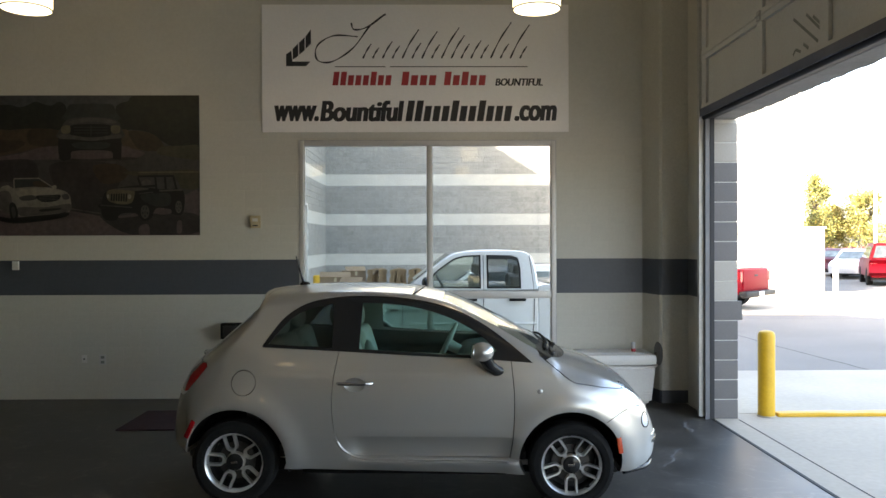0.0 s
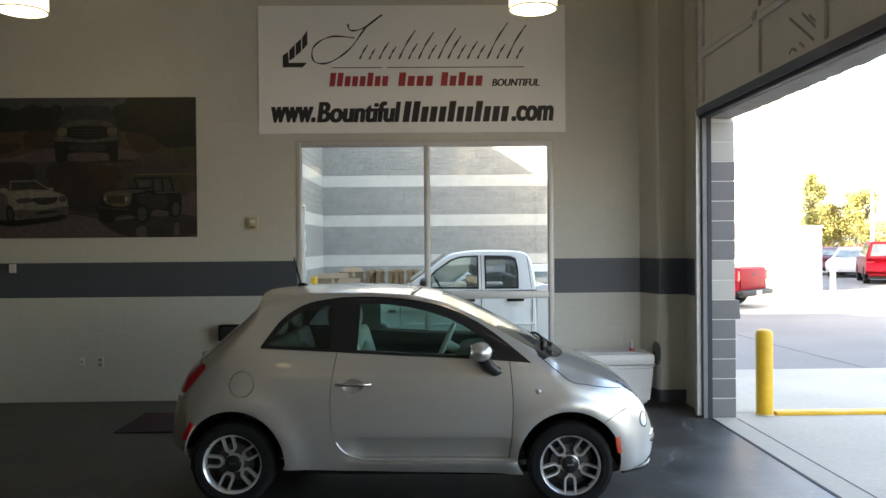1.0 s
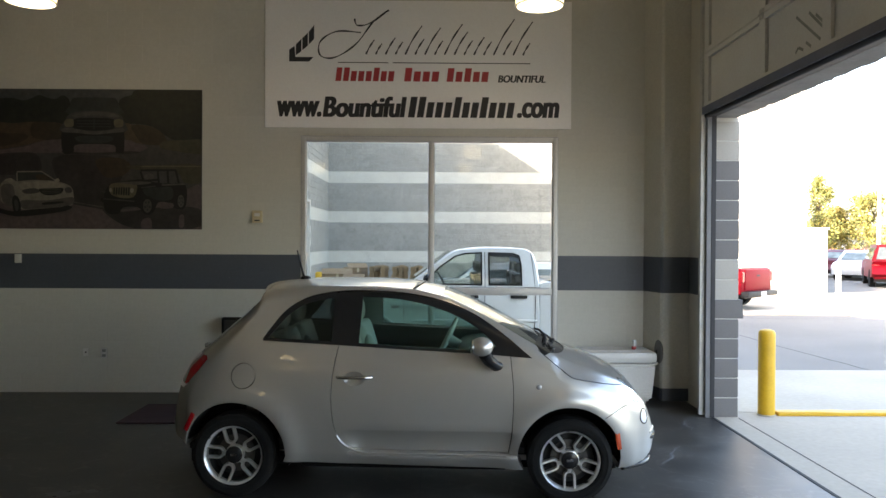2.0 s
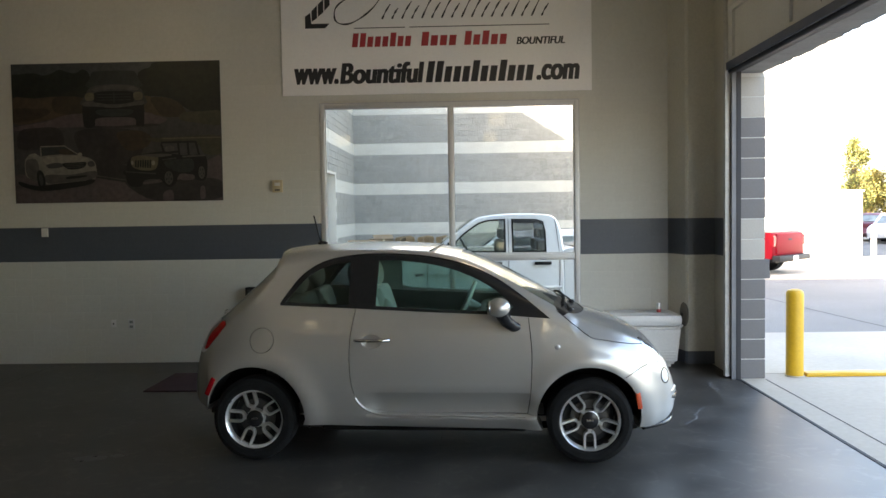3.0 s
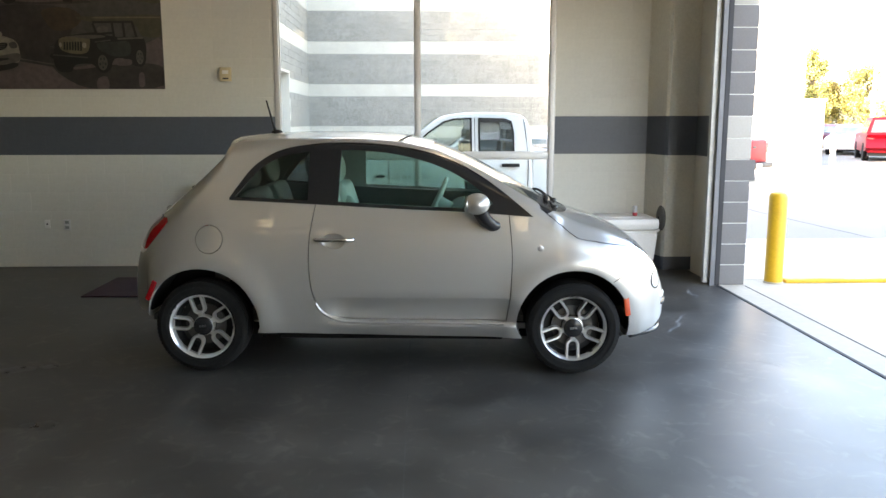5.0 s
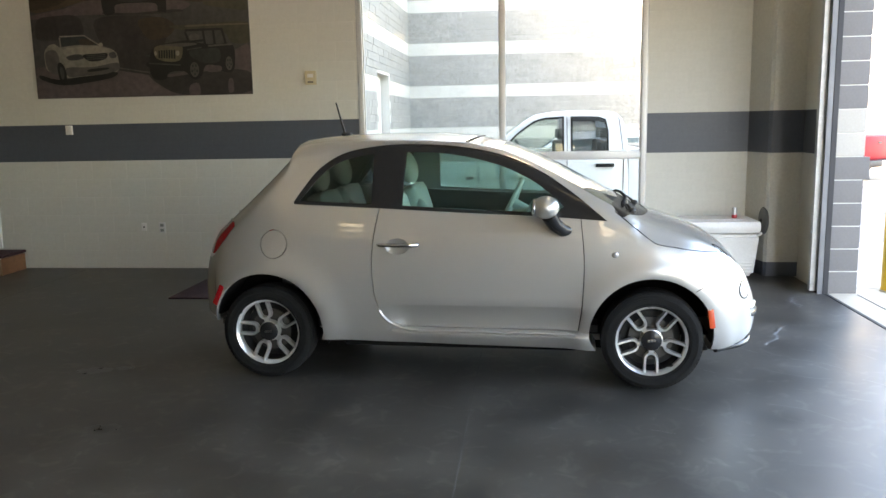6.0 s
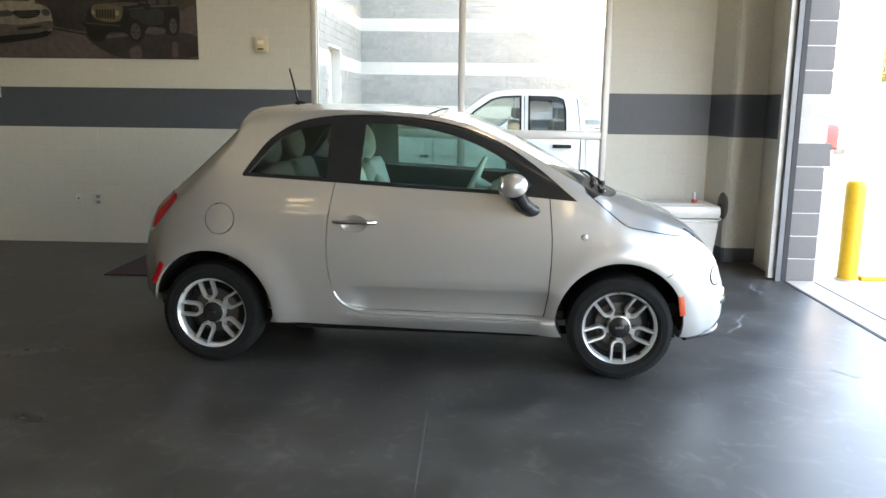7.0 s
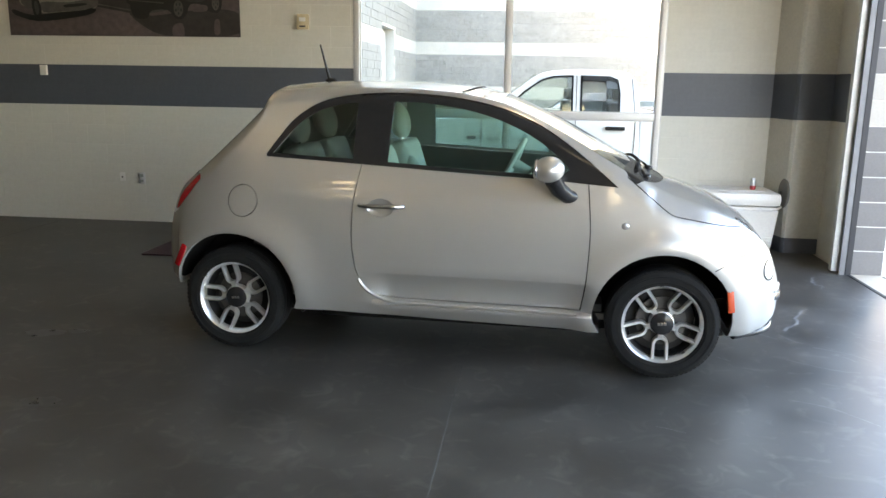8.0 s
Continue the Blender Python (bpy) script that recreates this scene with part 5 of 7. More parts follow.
def build_poster():
    poster = thing("wall_poster", "large dark photo print of three vehicles on a road", "poster")
    x0, x1, z0, z1 = -3.746, -1.312, 1.886, 3.492
    y = WALL_Y - 0.016
    part("board", box(bmesh.new(), x0, x1, y, WALL_Y - 0.004, z0, z1, bevel=0.001), INK_MID, poster, "printed board")
    count = [0]

    def p(pa, pb):                                   # places on the print
        return (x0 + 0.1243 + 0.002345 * pa, z1 - (pb - 12) / 694 * (z1 - z0))

    def shape(mat, outline, per=3):                  # one soft-edged printed patch, each a hair above the last
        count[0] += 1
        n = len(outline)
        loop = smooth_line([outline[(k - 1) % n] for k in range(n + 3)], per)[per:-per - 1] if per else outline
        pts = [(min(x1 - 0.002, max(x0 + 0.002, a)), min(z1 - 0.002, max(z0 + 0.002, b))) for a, b in (p(*q) for q in loop)]
        part("print", flat(bmesh.new(), pts, y - 0.00012 * count[0], 0.00012), mat, poster)

    def disc(mat, pa, pb, ra, rb):
        shape(mat, [(pa + ra * math.cos(t), pb + rb * math.sin(t)) for t in np.linspace(0, 2 * math.pi, 20, endpoint=False)], 0)

    def bar(mat, a, b, w):
        n = Vector((a[1] - b[1], b[0] - a[0])).normalized() * w
        shape(mat, [(a[0] - n.x, a[1] - n.y), (b[0] - n.x, b[1] - n.y), (b[0] + n.x, b[1] + n.y), (a[0] + n.x, a[1] + n.y)], 0)

    # sky, tree lines, dry banks and the two roads
    shape(INK_SKY, [(-60, 10), (990, 10), (990, 90), (-60, 90)], 0)
    shape(INK_TREES, [(-60, 74), (-10, 62), (60, 58), (110, 70), (150, 60), (190, 42), (230, 56), (270, 62), (300, 44), (325, 52), (340, 80), (340, 182), (150, 176), (-60, 184)])
    shape(INK_TREES, [(578, 80), (600, 52), (640, 40), (660, 16), (760, 4), (990, 4), (992, 262), (860, 264), (800, 236), (740, 196), (650, 182), (585, 184)])
    shape(INK_GRASS, [(-60, 182), (60, 184), (160, 176), (305, 186), (305, 262), (200, 272), (80, 300), (-60, 306)])
    shape(INK_EARTH, [(-60, 238), (40, 232), (140, 244), (80, 284), (-60, 300)])
    shape(INK_EARTH, [(158, 182), (230, 176), (302, 190), (300, 258), (200, 264), (150, 240)])
    shape(INK_GRASS, [(602, 188), (640, 186), (690, 240), (720, 284), (660, 276), (612, 262)])
    shape(INK_EARTH, [(640, 190), (720, 192), (780, 218), (812, 262), (800, 286), (700, 284), (660, 240)])
    shape(INK_MEADOW, [(800, 268), (900, 262), (992, 262), (992, 330), (860, 318), (780, 300)])
    shape(INK_ROAD, [(302, 262), (200, 272), (110, 300), (-60, 326), (-60, 344), (200, 330), (460, 334), (640, 330), (720, 300), (660, 278), (604, 262)])
    shape(INK_WET, [(300, 322), (460, 328), (640, 318), (680, 328), (560, 336), (360, 336)])
    shape(INK_WET, [(-20, 346), (60, 330), (170, 332), (200, 380), (186, 430), (60, 440), (-30, 430)])
    shape(INK_WET, [(262, 352), (420, 338), (560, 352), (604, 410), (560, 500), (450, 522), (330, 516), (270, 440)])
    shape(INK_EARTH, [(470, 360), (580, 352), (640, 392), (600, 440), (520, 450), (480, 410)])
    shape(INK_MEADOW, [(610, 392), (760, 388), (992, 386), (992, 470), (900, 474), (860, 420), (700, 416)])
    shape(INK_CREAM, [(700, 391), (850, 389), (985, 390), (985, 395), (850, 396), (700, 398)])
    shape(INK_WET, [(350, 520), (470, 516), (520, 540), (500, 590), (360, 574)])
    shape(INK_ROAD, [(-60, 572), (60, 568), (350, 582), (500, 606), (640, 604), (780, 560), (900, 512), (992, 494), (992, 720), (-60, 720)])
    bar(INK_WET, (354, 580), (506, 606), 4)
    bar(INK_SHADE, (354, 572), (506, 598), 2)
    shape(INK_WET, [(500, 604), (600, 620), (760, 600), (900, 592), (985, 612), (985, 690), (800, 712), (640, 700), (540, 650)])
    shape(INK_ROAD, [(694, 660), (734, 652), (738, 706), (690, 706)])
    shape(INK_ROAD, [(876, 640), (896, 636), (898, 690), (874, 694)])
    shape(INK_DARK, [(-30, 596), (60, 620), (200, 604), (340, 590), (330, 614), (220, 634), (80, 646), (-20, 620)])
    # pickup seen from the front
    shape(INK_GLASS, [(340, 92), (350, 64), (380, 54), (540, 54), (568, 64), (584, 100), (588, 136), (334, 136)])
    shape(INK_MID, [(318, 168), (340, 136), (400, 122), (520, 122), (586, 138), (602, 168), (602, 230), (306, 230)])
    shape(INK_SHADE, [(350, 142), (420, 126), (520, 126), (580, 142), (560, 152), (460, 142), (372, 152)])
    shape(INK_DARK, [(300, 220), (330, 226), (460, 236), (580, 226), (605, 220), (604, 324), (590, 328), (564, 326), (556, 290), (460, 284), (366, 290), (358, 326), (306, 328)])
    shape(INK_DARK, [(356, 176), (372, 158), (460, 154), (546, 158), (556, 178), (548, 212), (460, 218), (366, 212)])
    for pb in (170, 184, 198):
        bar(INK_GLASS, (374, pb), (540, pb), 2)
    bar(INK_GLASS, (458, 160), (458, 212), 3)
    shape(INK_CREAM, [(314, 170), (334, 160), (356, 164), (358, 194), (336, 202), (316, 196)])
    shape(INK_CREAM, [(556, 166), (580, 160), (600, 168), (598, 196), (576, 202), (558, 194)])
    shape(INK_SHADE, [(306, 206), (360, 208), (460, 222), (556, 210), (602, 206), (602, 224), (540, 228), (460, 238), (380, 230), (306, 226)])
    shape(INK_GLASS, [(376, 246), (540, 246), (536, 272), (460, 280), (382, 272)])
    # pale convertible
    shape(INK_WHITE, [(4, 486), (30, 464), (62, 462), (86, 472), (160, 464), (250, 466), (312, 480), (346, 498), (358, 530), (356, 582), (310, 596), (200, 606), (112, 612), (70, 600), (10, 576), (0, 530)])
    shape(INK_LIGHT, [(96, 482), (170, 472), (262, 472), (322, 492), (300, 502), (200, 504), (112, 514)])
    shape(INK_GLASS, [(84, 468), (86, 432), (104, 424), (200, 426), (232, 440), (266, 468), (180, 464)], 0)
    shape(INK_EARTH, [(176, 440), (220, 438), (252, 462), (186, 464)])
    for a, b in (((84, 470), (82, 428)), ((82, 424), (204, 422)), ((204, 423), (270, 466))):
        bar(INK_WHITE, a, b, 3)
    shape(INK_LIGHT, [(268, 462), (284, 456), (290, 470), (274, 474)])
    shape(INK_LIGHT, [(20, 466), (50, 456), (64, 464), (44, 476)])
    shape(INK_SHADE, [(6, 496), (56, 486), (72, 530), (62, 596), (14, 574)])
    shape(INK_SHADE, [(104, 566), (230, 566), (352, 548), (354, 582), (300, 597), (200, 604), (112, 608)])
    shape(INK_DARK, [(188, 510), (250, 506), (306, 504), (302, 526), (270, 538), (216, 538)])
    for pb in (514, 522, 530):
        bar(INK_SHADE, (204, pb), (298, pb - 3), 1)
    shape(INK_MID, [(108, 516), (150, 506), (180, 508), (192, 524), (160, 532), (122, 532)])
    shape(INK_MID, [(316, 506), (340, 500), (352, 516), (346, 526), (322, 526)])
    shape(INK_DARK, [(212, 576), (300, 570), (304, 578), (216, 588)])
    shape(INK_DARK, [(60, 556), (74, 540), (92, 556), (102, 596), (96, 632), (74, 634), (62, 600)])
    shape(INK_MID, [(70, 572), (80, 562), (90, 584), (88, 614), (76, 616)])
    shape(INK_DARK, [(296, 600), (336, 590), (334, 608), (306, 616)])
    # dark open four-wheel drive
    shape(INK_DARK, [(508, 560), (516, 510), (548, 478), (620, 466), (690, 458), (740, 470), (800, 478), (870, 476), (908, 490), (912, 560), (890, 604), (850, 600), (820, 574), (772, 574), (748, 622), (700, 620), (670, 596), (600, 600), (580, 630), (530, 630), (508, 600)])
    shape(INK_CREAM, [(532, 500), (548, 480), (610, 474), (664, 482), (668, 510), (652, 546), (600, 552), (544, 536)])
    shape(INK_SHADE, [(560, 476), (640, 470), (720, 470), (736, 478), (672, 486), (610, 480)])
    for k in range(7):
        bar(INK_DARK, (558 + 12 * k, 500 - 0.3 * k), (556 + 12 * k, 534 + 0.8 * k), 4)
    disc(INK_LIGHT, 644, 514, 9, 12)
    disc(INK_LIGHT, 540, 512, 6, 10)
    shape(INK_DARK, [(496, 552), (560, 548), (662, 562), (656, 584), (560, 580), (500, 572)])
    bar(INK_MID, (504, 556), (656, 568), 3)
    shape(INK_MID, [(694, 424), (752, 420), (764, 440), (766, 468), (700, 462)])
    shape(INK_SHADE, [(704, 440), (730, 428), (750, 440), (744, 458), (712, 458)])
    shape(INK_MID, [(778, 424), (810, 422), (816, 472), (780, 474)])
    shape(INK_MID, [(824, 424), (856, 426), (866, 472), (826, 474)])
    for a, b in (((686, 420), (700, 464)), ((686, 414), (860, 412)), ((770, 414), (776, 480)), ((818, 414), (822, 480)), ((858, 412), (874, 480)), ((700, 466), (772, 460))):
        bar(INK_DARK, a, b, 5)
    bar(INK_SHADE, (790, 486), (902, 481), 4)
    bar(INK_MID, (690, 500), (760, 492), 3)
    shape(INK_GLASS, [(700, 506), (780, 498), (840, 500), (840, 556), (770, 562), (716, 540)])
    shape(INK_ROAD, [(776, 580), (810, 574), (846, 578), (842, 600), (786, 602)])
    for pa, pb, ra, rb in ((722, 590, 34, 46), (886, 566, 26, 42)):
        disc(INK_DARK, pa, pb, ra, rb)
        disc(INK_SHADE, pa - 2, pb, ra * 0.62, rb * 0.74)
        for k in range(5):
            t = 2 * math.pi * k / 5 + 0.3
            disc(INK_GLASS, pa - 2 + ra * 0.36 * math.cos(t), pb + rb * 0.44 * math.sin(t), ra * 0.12, rb * 0.14)
        disc(INK_MID, pa - 2, pb, ra * 0.14, rb * 0.16)


build_poster()

# ---------------------------------------------------------------- small wall fittings
def wall_box(name, label, category, x, z, w, h, d, mat, extra=None):
    t = thing(name, label, category)
    part("plate", box(bmesh.new(), x - w / 2, x + w / 2, WALL_Y - 0.004 - d, WALL_Y - 0.0035, z - h / 2, z + h / 2, bevel=min(0.004, d * 0.4)), mat, t, "", True)
    for n, rows, m2 in extra or ():
        part(n, boxes(*rows), m2, t)
    return t


wall_box("wall_control", "small beige control box on the wall", "switch", -0.671, 2.036, 0.115, 0.143, 0.045, BEIGE_PLASTIC,
         [("button", [(-0.70, -0.64, WALL_Y - 0.056, WALL_Y - 0.048, 2.04, 2.075)], WHITE_PLASTIC), ("slot", [(-0.70, -0.64, WALL_Y - 0.053, WALL_Y - 0.048, 1.985, 2.0)], DARK_METAL)])
wall_box("wall_outlet", "grey duplex power outlet low on the wall", "outlet", -2.436, 0.455, 0.075, 0.118, 0.008, ALUMINIUM,
         [("socket", [(-2.456, -2.416, WALL_Y - 0.0155, WALL_Y - 0.011, 0.468, 0.498)], MARKER_GREY), ("socket", [(-2.456, -2.416, WALL_Y - 0.0155, WALL_Y - 0.011, 0.412, 0.442)], MARKER_GREY)])
wall_box("wall_jack", "small pale jack plate low on the wall", "outlet", -2.646, 0.465, 0.06, 0.09, 0.007, WHITE_PLASTIC,
         [("socket", [(-2.654, -2.638, WALL_Y - 0.0145, WALL_Y - 0.010, 0.455, 0.472)], DARK_METAL)])
wall_box("wall_sensor", "small pale sensor box at the top of the stripe", "sensor", -3.416, 1.542, 0.07, 0.10, 0.03, WHITE_PLASTIC)
wall_box("black_wall_box", "black box mounted on the wall behind the car", "box", -0.92, 0.785, 0.28, 0.18, 0.10, BLACK_RUBBER,
         [("lid", [(-1.03, -0.77, WALL_Y - 0.112, WALL_Y - 0.105, 0.72, 0.85)], DARK_METAL)])

# ---------------------------------------------------------------- floor things
CRATE_WOOD = material("orange_brown_wood", (0.17, 0.075, 0.032), 0.5, vary=0.25, size=0.15, fine=0.12, fine_size=25)
crate = thing("wooden_box", "low orange-brown wooden box with a dark red lid by the wall", "box")
part("side", box(bmesh.new(), -4.80, -4.05, 3.20, 3.62, 0.0, 0.185, bevel=0.008), CRATE_WOOD, crate)
part("lid", box(bmesh.new(), -4.81, -4.04, 3.19, 3.63, 0.191, 0.222, bevel=0.006), MAT_RED, crate, "dark red lid")
part("edge_strip", box(bmesh.new(), -4.805, -4.045, 3.192, 3.20, 0.178, 0.190, bevel=0.002), WHITE_PLASTIC, crate, "pale strip under the lid")
part("corner_post", box(bmesh.new(), -4.085, -4.045, 3.192, 3.199, 0.0, 0.177, bevel=0.002), CARDBOARD, crate)
single("trim", boxes((-4.47, -4.345, WALL_Y - 0.03, WALL_Y - 0.004, 0.23, 2.1)), WHITE_PLASTIC, "pale upright door trim on the wall", "trim", "structure")
single("floor_mat", box(bmesh.new(), -1.675, 0.15, 2.13, 2.99, 0.0, 0.012, bevel=0.004), MAT_RED, "dark burgundy carpet mat lying on the concrete", "mat")
for name, x in (("floor_joint", 1.28), ("floor_joint", -3.3)):
    single(name, boxes((x - 0.003, x + 0.003, -9, 3.55, -0.004, 0.0012)), JOINT_PALE, "thin sawn joint in the concrete floor", "joint", "structure", "floor joints")
random.seed(5)


def floor_scuff(points, w):
    bm = bmesh.new()
    line = smooth_line(points, 6)
    left, right = [], []
    for k, (x, y) in enumerate(line):
        a, b = Vector(line[max(0, k - 1)]), Vector(line[min(len(line) - 1, k + 1)])
        n = Vector((a.y - b.y, b.x - a.x)).normalized() * w * random.uniform(0.3, 1.2)
        jig = Vector((random.uniform(-1, 1), random.uniform(-1, 1))) * w * 0.8
        left.append(bm.verts.new((x + n.x + jig.x, y + n.y + jig.y, 0.0016)))
        right.append(bm.verts.new((x - n.x + jig.x, y - n.y + jig.y, 0.0016)))
    for k in range(len(line) - 1):
        bm.faces.new((left[k], left[k + 1], right[k + 1], right[k]))
    bmesh.ops.recalc_face_normals(bm, faces=bm.faces[:])
    return single("floor_crack", bm, CRACK_FILL, "pale filled crack in the concrete floor", "crack", "structure", "floor cracks")


floor_scuff([(3.85, 2.30), (3.80, 2.12), (3.83, 2.02), (3.79, 1.93)], 0.012)
floor_scuff([(3.98, 2.38), (3.90, 2.33), (3.85, 2.30)], 0.005)
floor_scuff([(3.50, 1.35), (3.36, 1.12), (3.34, 1.0), (3.25, 0.88)], 0.009)
floor_scuff([(3.25, 0.88), (3.22, 0.84), (3.20, 0.80)], 0.011)
floor_scuff([(3.27, 0.50), (3.42, 0.42), (3.52, 0.30)], 0.005)
floor_scuff([(3.55, 0.10), (3.62, 0.02), (3.66, -0.05)], 0.006)
floor_scuff([(3.02, 0.72), (3.10, 0.62)], 0.005)
for run in ([(3.14, 0.73), (3.18, 0.62), (3.23, 0.56)], [(3.33, 0.38), (3.39, 0.34), (3.43, 0.27)], [(2.67, 0.24), (2.73, 0.18)], [(3.76, 1.30), (3.82, 1.20)],
            [(3.42, 0.72), (3.47, 0.67)], [(3.72, 2.04), (3.90, 2.24), (4.09, 2.36)]):
    floor_scuff(run, 0.0035)

for run in ([(2.9, -0.35), (3.05, -0.42), (3.2, -0.60)], [(3.3, -0.2), (3.45, -0.28)], [(2.2, -0.75), (2.32, -0.80)], [(3.05, 0.25), (3.25, 0.12), (3.38, 0.10)], [(3.6, 0.75), (3.72, 0.66), (3.80, 0.50)]):
    floor_scuff(run, 0.003)
for x, y, r in ((-1.2, 0.04, 0.07), (-1.02, 0.10, 0.04), (-0.6, -0.9, 0.06)):
    bm = bmesh.new()
    ring = [bm.verts.new((x + r * (1 + 0.5 * noise.noise((math.cos(a) * 2 + x, math.sin(a) * 2, y))) * 1.6 * math.cos(a), y + r * (1 + 0.5 * noise.noise((math.cos(a) * 2, math.sin(a) * 2 + y, x))) * math.sin(a), 0.0012)) for a in np.linspace(0, 2 * math.pi, 22, endpoint=False)]
    bm.faces.new(ring)
    single("oil_stain", bm, material("oil_stain", (0.032, 0.031, 0.030), 0.3, vary=0.3, size=0.05), "dark oil stain on the concrete floor", "stain", "structure", "oil stains")


def build_cooler():
    cooler = thing("chest_cooler", "large white chest cooler standing by the corner column", "cooler")
    x0, x1, y0, y1 = 2.72, 3.785, 3.06, 3.56
    body = bmesh.new()
    lo = [(x0 + 0.04, y0 + 0.03), (x1 - 0.04, y0 + 0.03), (x1 - 0.04, y1 - 0.03), (x0 + 0.04, y1 - 0.03)]
    hi = [(x0, y0), (x1, y0), (x1, y1), (x0, y1)]
    a, b = [bm_v for bm_v in (body.verts.new((*p, 0.03)) for p in lo)], [body.verts.new((*p, 0.440)) for p in hi]
    body.faces.new(list(reversed(a))), body.faces.new(b)
    for k in range(4):
        body.faces.new((a[k], a[(k + 1) % 4], b[(k + 1) % 4], b[k]))
    bmesh.ops.bevel(body, geom=body.edges[:], offset=0.03, segments=3, affect="EDGES")
    part("body", body, WHITE_PLASTIC, cooler, "white plastic tub", True)
    lid = box(bmesh.new(), x0 - 0.012, x1 + 0.012, y0 - 0.012, y1 + 0.012, 0.445, 0.570, bevel=0.05)
    part("lid", lid, WHITE_PLASTIC, cooler, "rounded white lid", True)
    part("lid_inset", box(bmesh.new(), x0 + 0.12, x1 - 0.12, y0 + 0.10, y1 - 0.10, 0.568, 0.576, bevel=0.003), WHITE_PLASTIC, cooler)
    for k in range(4):
        part("rib", box(bmesh.new(), x1 - 0.30, x1 - 0.06, y0 + 0.012, y0 + 0.026, 0.07 + 0.03 * k, 0.084 + 0.03 * k, bevel=0.003), WHITE_PLASTIC, cooler)
    for x in (x0 + 0.1, x1 - 0.2):
        part("foot", box(bmesh.new(), x, x + 0.1, y0 + 0.06, y1 - 0.06, 0.0, 0.035, bevel=0.006), WHITE_PLASTIC, cooler)
    grip = bmesh.new()
    rod(grip, [(x1 - 0.005, y0 + 0.15, 0.40), (x1 + 0.05, y0 + 0.16, 0.43), (x1 + 0.055, y0 + 0.25, 0.40), (x1 + 0.05, y0 + 0.34, 0.43), (x1 - 0.005, y0 + 0.35, 0.40)], 0.013, 8)
    part("handle", grip, WHITE_PLASTIC, cooler, "end handle", True, 60)
    for x in (x0 + 0.2,):
        part("latch", box(bmesh.new(), x, x + 0.06, y0 - 0.022, y0 - 0.005, 0.385, 0.485, bevel=0.005), WHITE_PLASTIC, cooler)


build_cooler()
can = thing("drink_can", "small red and silver drink can on the cooler lid", "can")
cm = Matrix.Translation((3.585, 3.25, 0.576))
part("can_body", lathe(bmesh.new(), [(0.018, 0), (0.025, 0.006), (0.025, 0.036)], 20, cm), VINYL_RED, can, "", True)
part("can_top", lathe(bmesh.new(), [(0.025, 0.0362), (0.025, 0.092), (0.020, 0.105), (0.018, 0.105), (0.017, 0.101)], 20, cm), STEEL, can, "silver upper half", True)
# a dark grey oval disc of unknown use against the column
OVAL_GREY = material("grey_oval", (0.13, 0.13, 0.125), 0.6, vary=0.15, size=0.1)
plate_m = Matrix.Translation((3.880, 3.33, 0.54)) @ Matrix.Rotation(radians(-77.5), 4, "Z") @ Matrix.Rotation(radians(90), 4, "X") @ Matrix.Diagonal((0.62, 1.0, 1, 1))
cover = thing("column_cover", "dark oval disc on the corner column", "cover plate")
part("plate", lathe(bmesh.new(), [(0.004, -0.016), (0.13, -0.016), (0.14, -0.004), (0.13, 0.008), (0.10, 0.016), (0.004, 0.020)], 32, plate_m), OVAL_GREY, cover, "", True)
part("knob", lathe(bmesh.new(), [(0.004, 0.020), (0.02, 0.021), (0.02, 0.032), (0.004, 0.034)], 16, plate_m), DARK_METAL, cover, "", True)


# ---------------------------------------------------------------- pendant lamps
def build_pendant(x, y):
    m = Matrix.Translation((x, y, LAMP_Z))
    lamp = thing("pendant_lamp", "lit drum pendant lamp with a warm glowing shade", "pendant lamp", group="pendant lamps", m=m)
    part("shade", lathe(bmesh.new(), [(0.216, 0.0), (0.222, 0.0), (0.222, 0.30), (0.216, 0.30)], 40, None, True), SHADE_GLOW, lamp, "warm glowing drum shade", True, 60).visible_shadow = False
    part("diffuser", lathe(bmesh.new(), [(0.004, 0.03), (0.150, 0.022), (0.206, 0.03), (0.206, 0.034), (0.004, 0.036)], 36), BULB_GLOW, lamp, "bright round diffuser", True, 60).visible_shadow = False
    rim = lathe(bmesh.new(), [(0.212, -0.004), (0.226, -0.004), (0.226, 0.006), (0.2225, 0.006), (0.2225, 0.001), (0.212, 0.001)], 40, None, True)
    part("rim", rim, ALUMINIUM, lamp, "", True)
    cord = bmesh.new()
    rod(cord, [(0, 0, 0.30), (0, 0, CEIL - LAMP_Z)], 0.006, 6)
    rod(cord, [(-0.219, 0, 0.295), (0, 0, 0.31), (0.219, 0, 0.295)], 0.005, 6)
    part("cord", cord, BLACK_PLASTIC, lamp)
    return lamp


first_lamp = build_pendant(*LAMP_SPOTS[0])
for x, y in LAMP_SPOTS[1:]:
    copy_thing(first_lamp, Matrix.Translation((x, y, LAMP_Z)))


# ---------------------------------------------------------------- outside: bollards and kerb line
def build_bollard(name, label, x, y, r, h, mat, ground=-0.01, group=""):
    b = thing(name, label, "bollard", group=group, m=Matrix.Translation((x, y, ground)))
    part("post", lathe(bmesh.new(), [(r, 0.0), (r * 1.01, 0.02), (r, 0.05), (r, h - 0.05), (r * 0.97, h - 0.035), (r * 0.82, h - 0.012), (r * 0.45, h), (0.004, h + 0.003)], 32), mat, b, "", True, 40)
    part("collar", lathe(bmesh.new(), [(r * 1.001, 0.0), (r * 1.12, 0.0), (r * 1.10, 0.012), (r * 1.001, 0.016)], 32, None, True), CONCRETE, b, "", True)
    return b


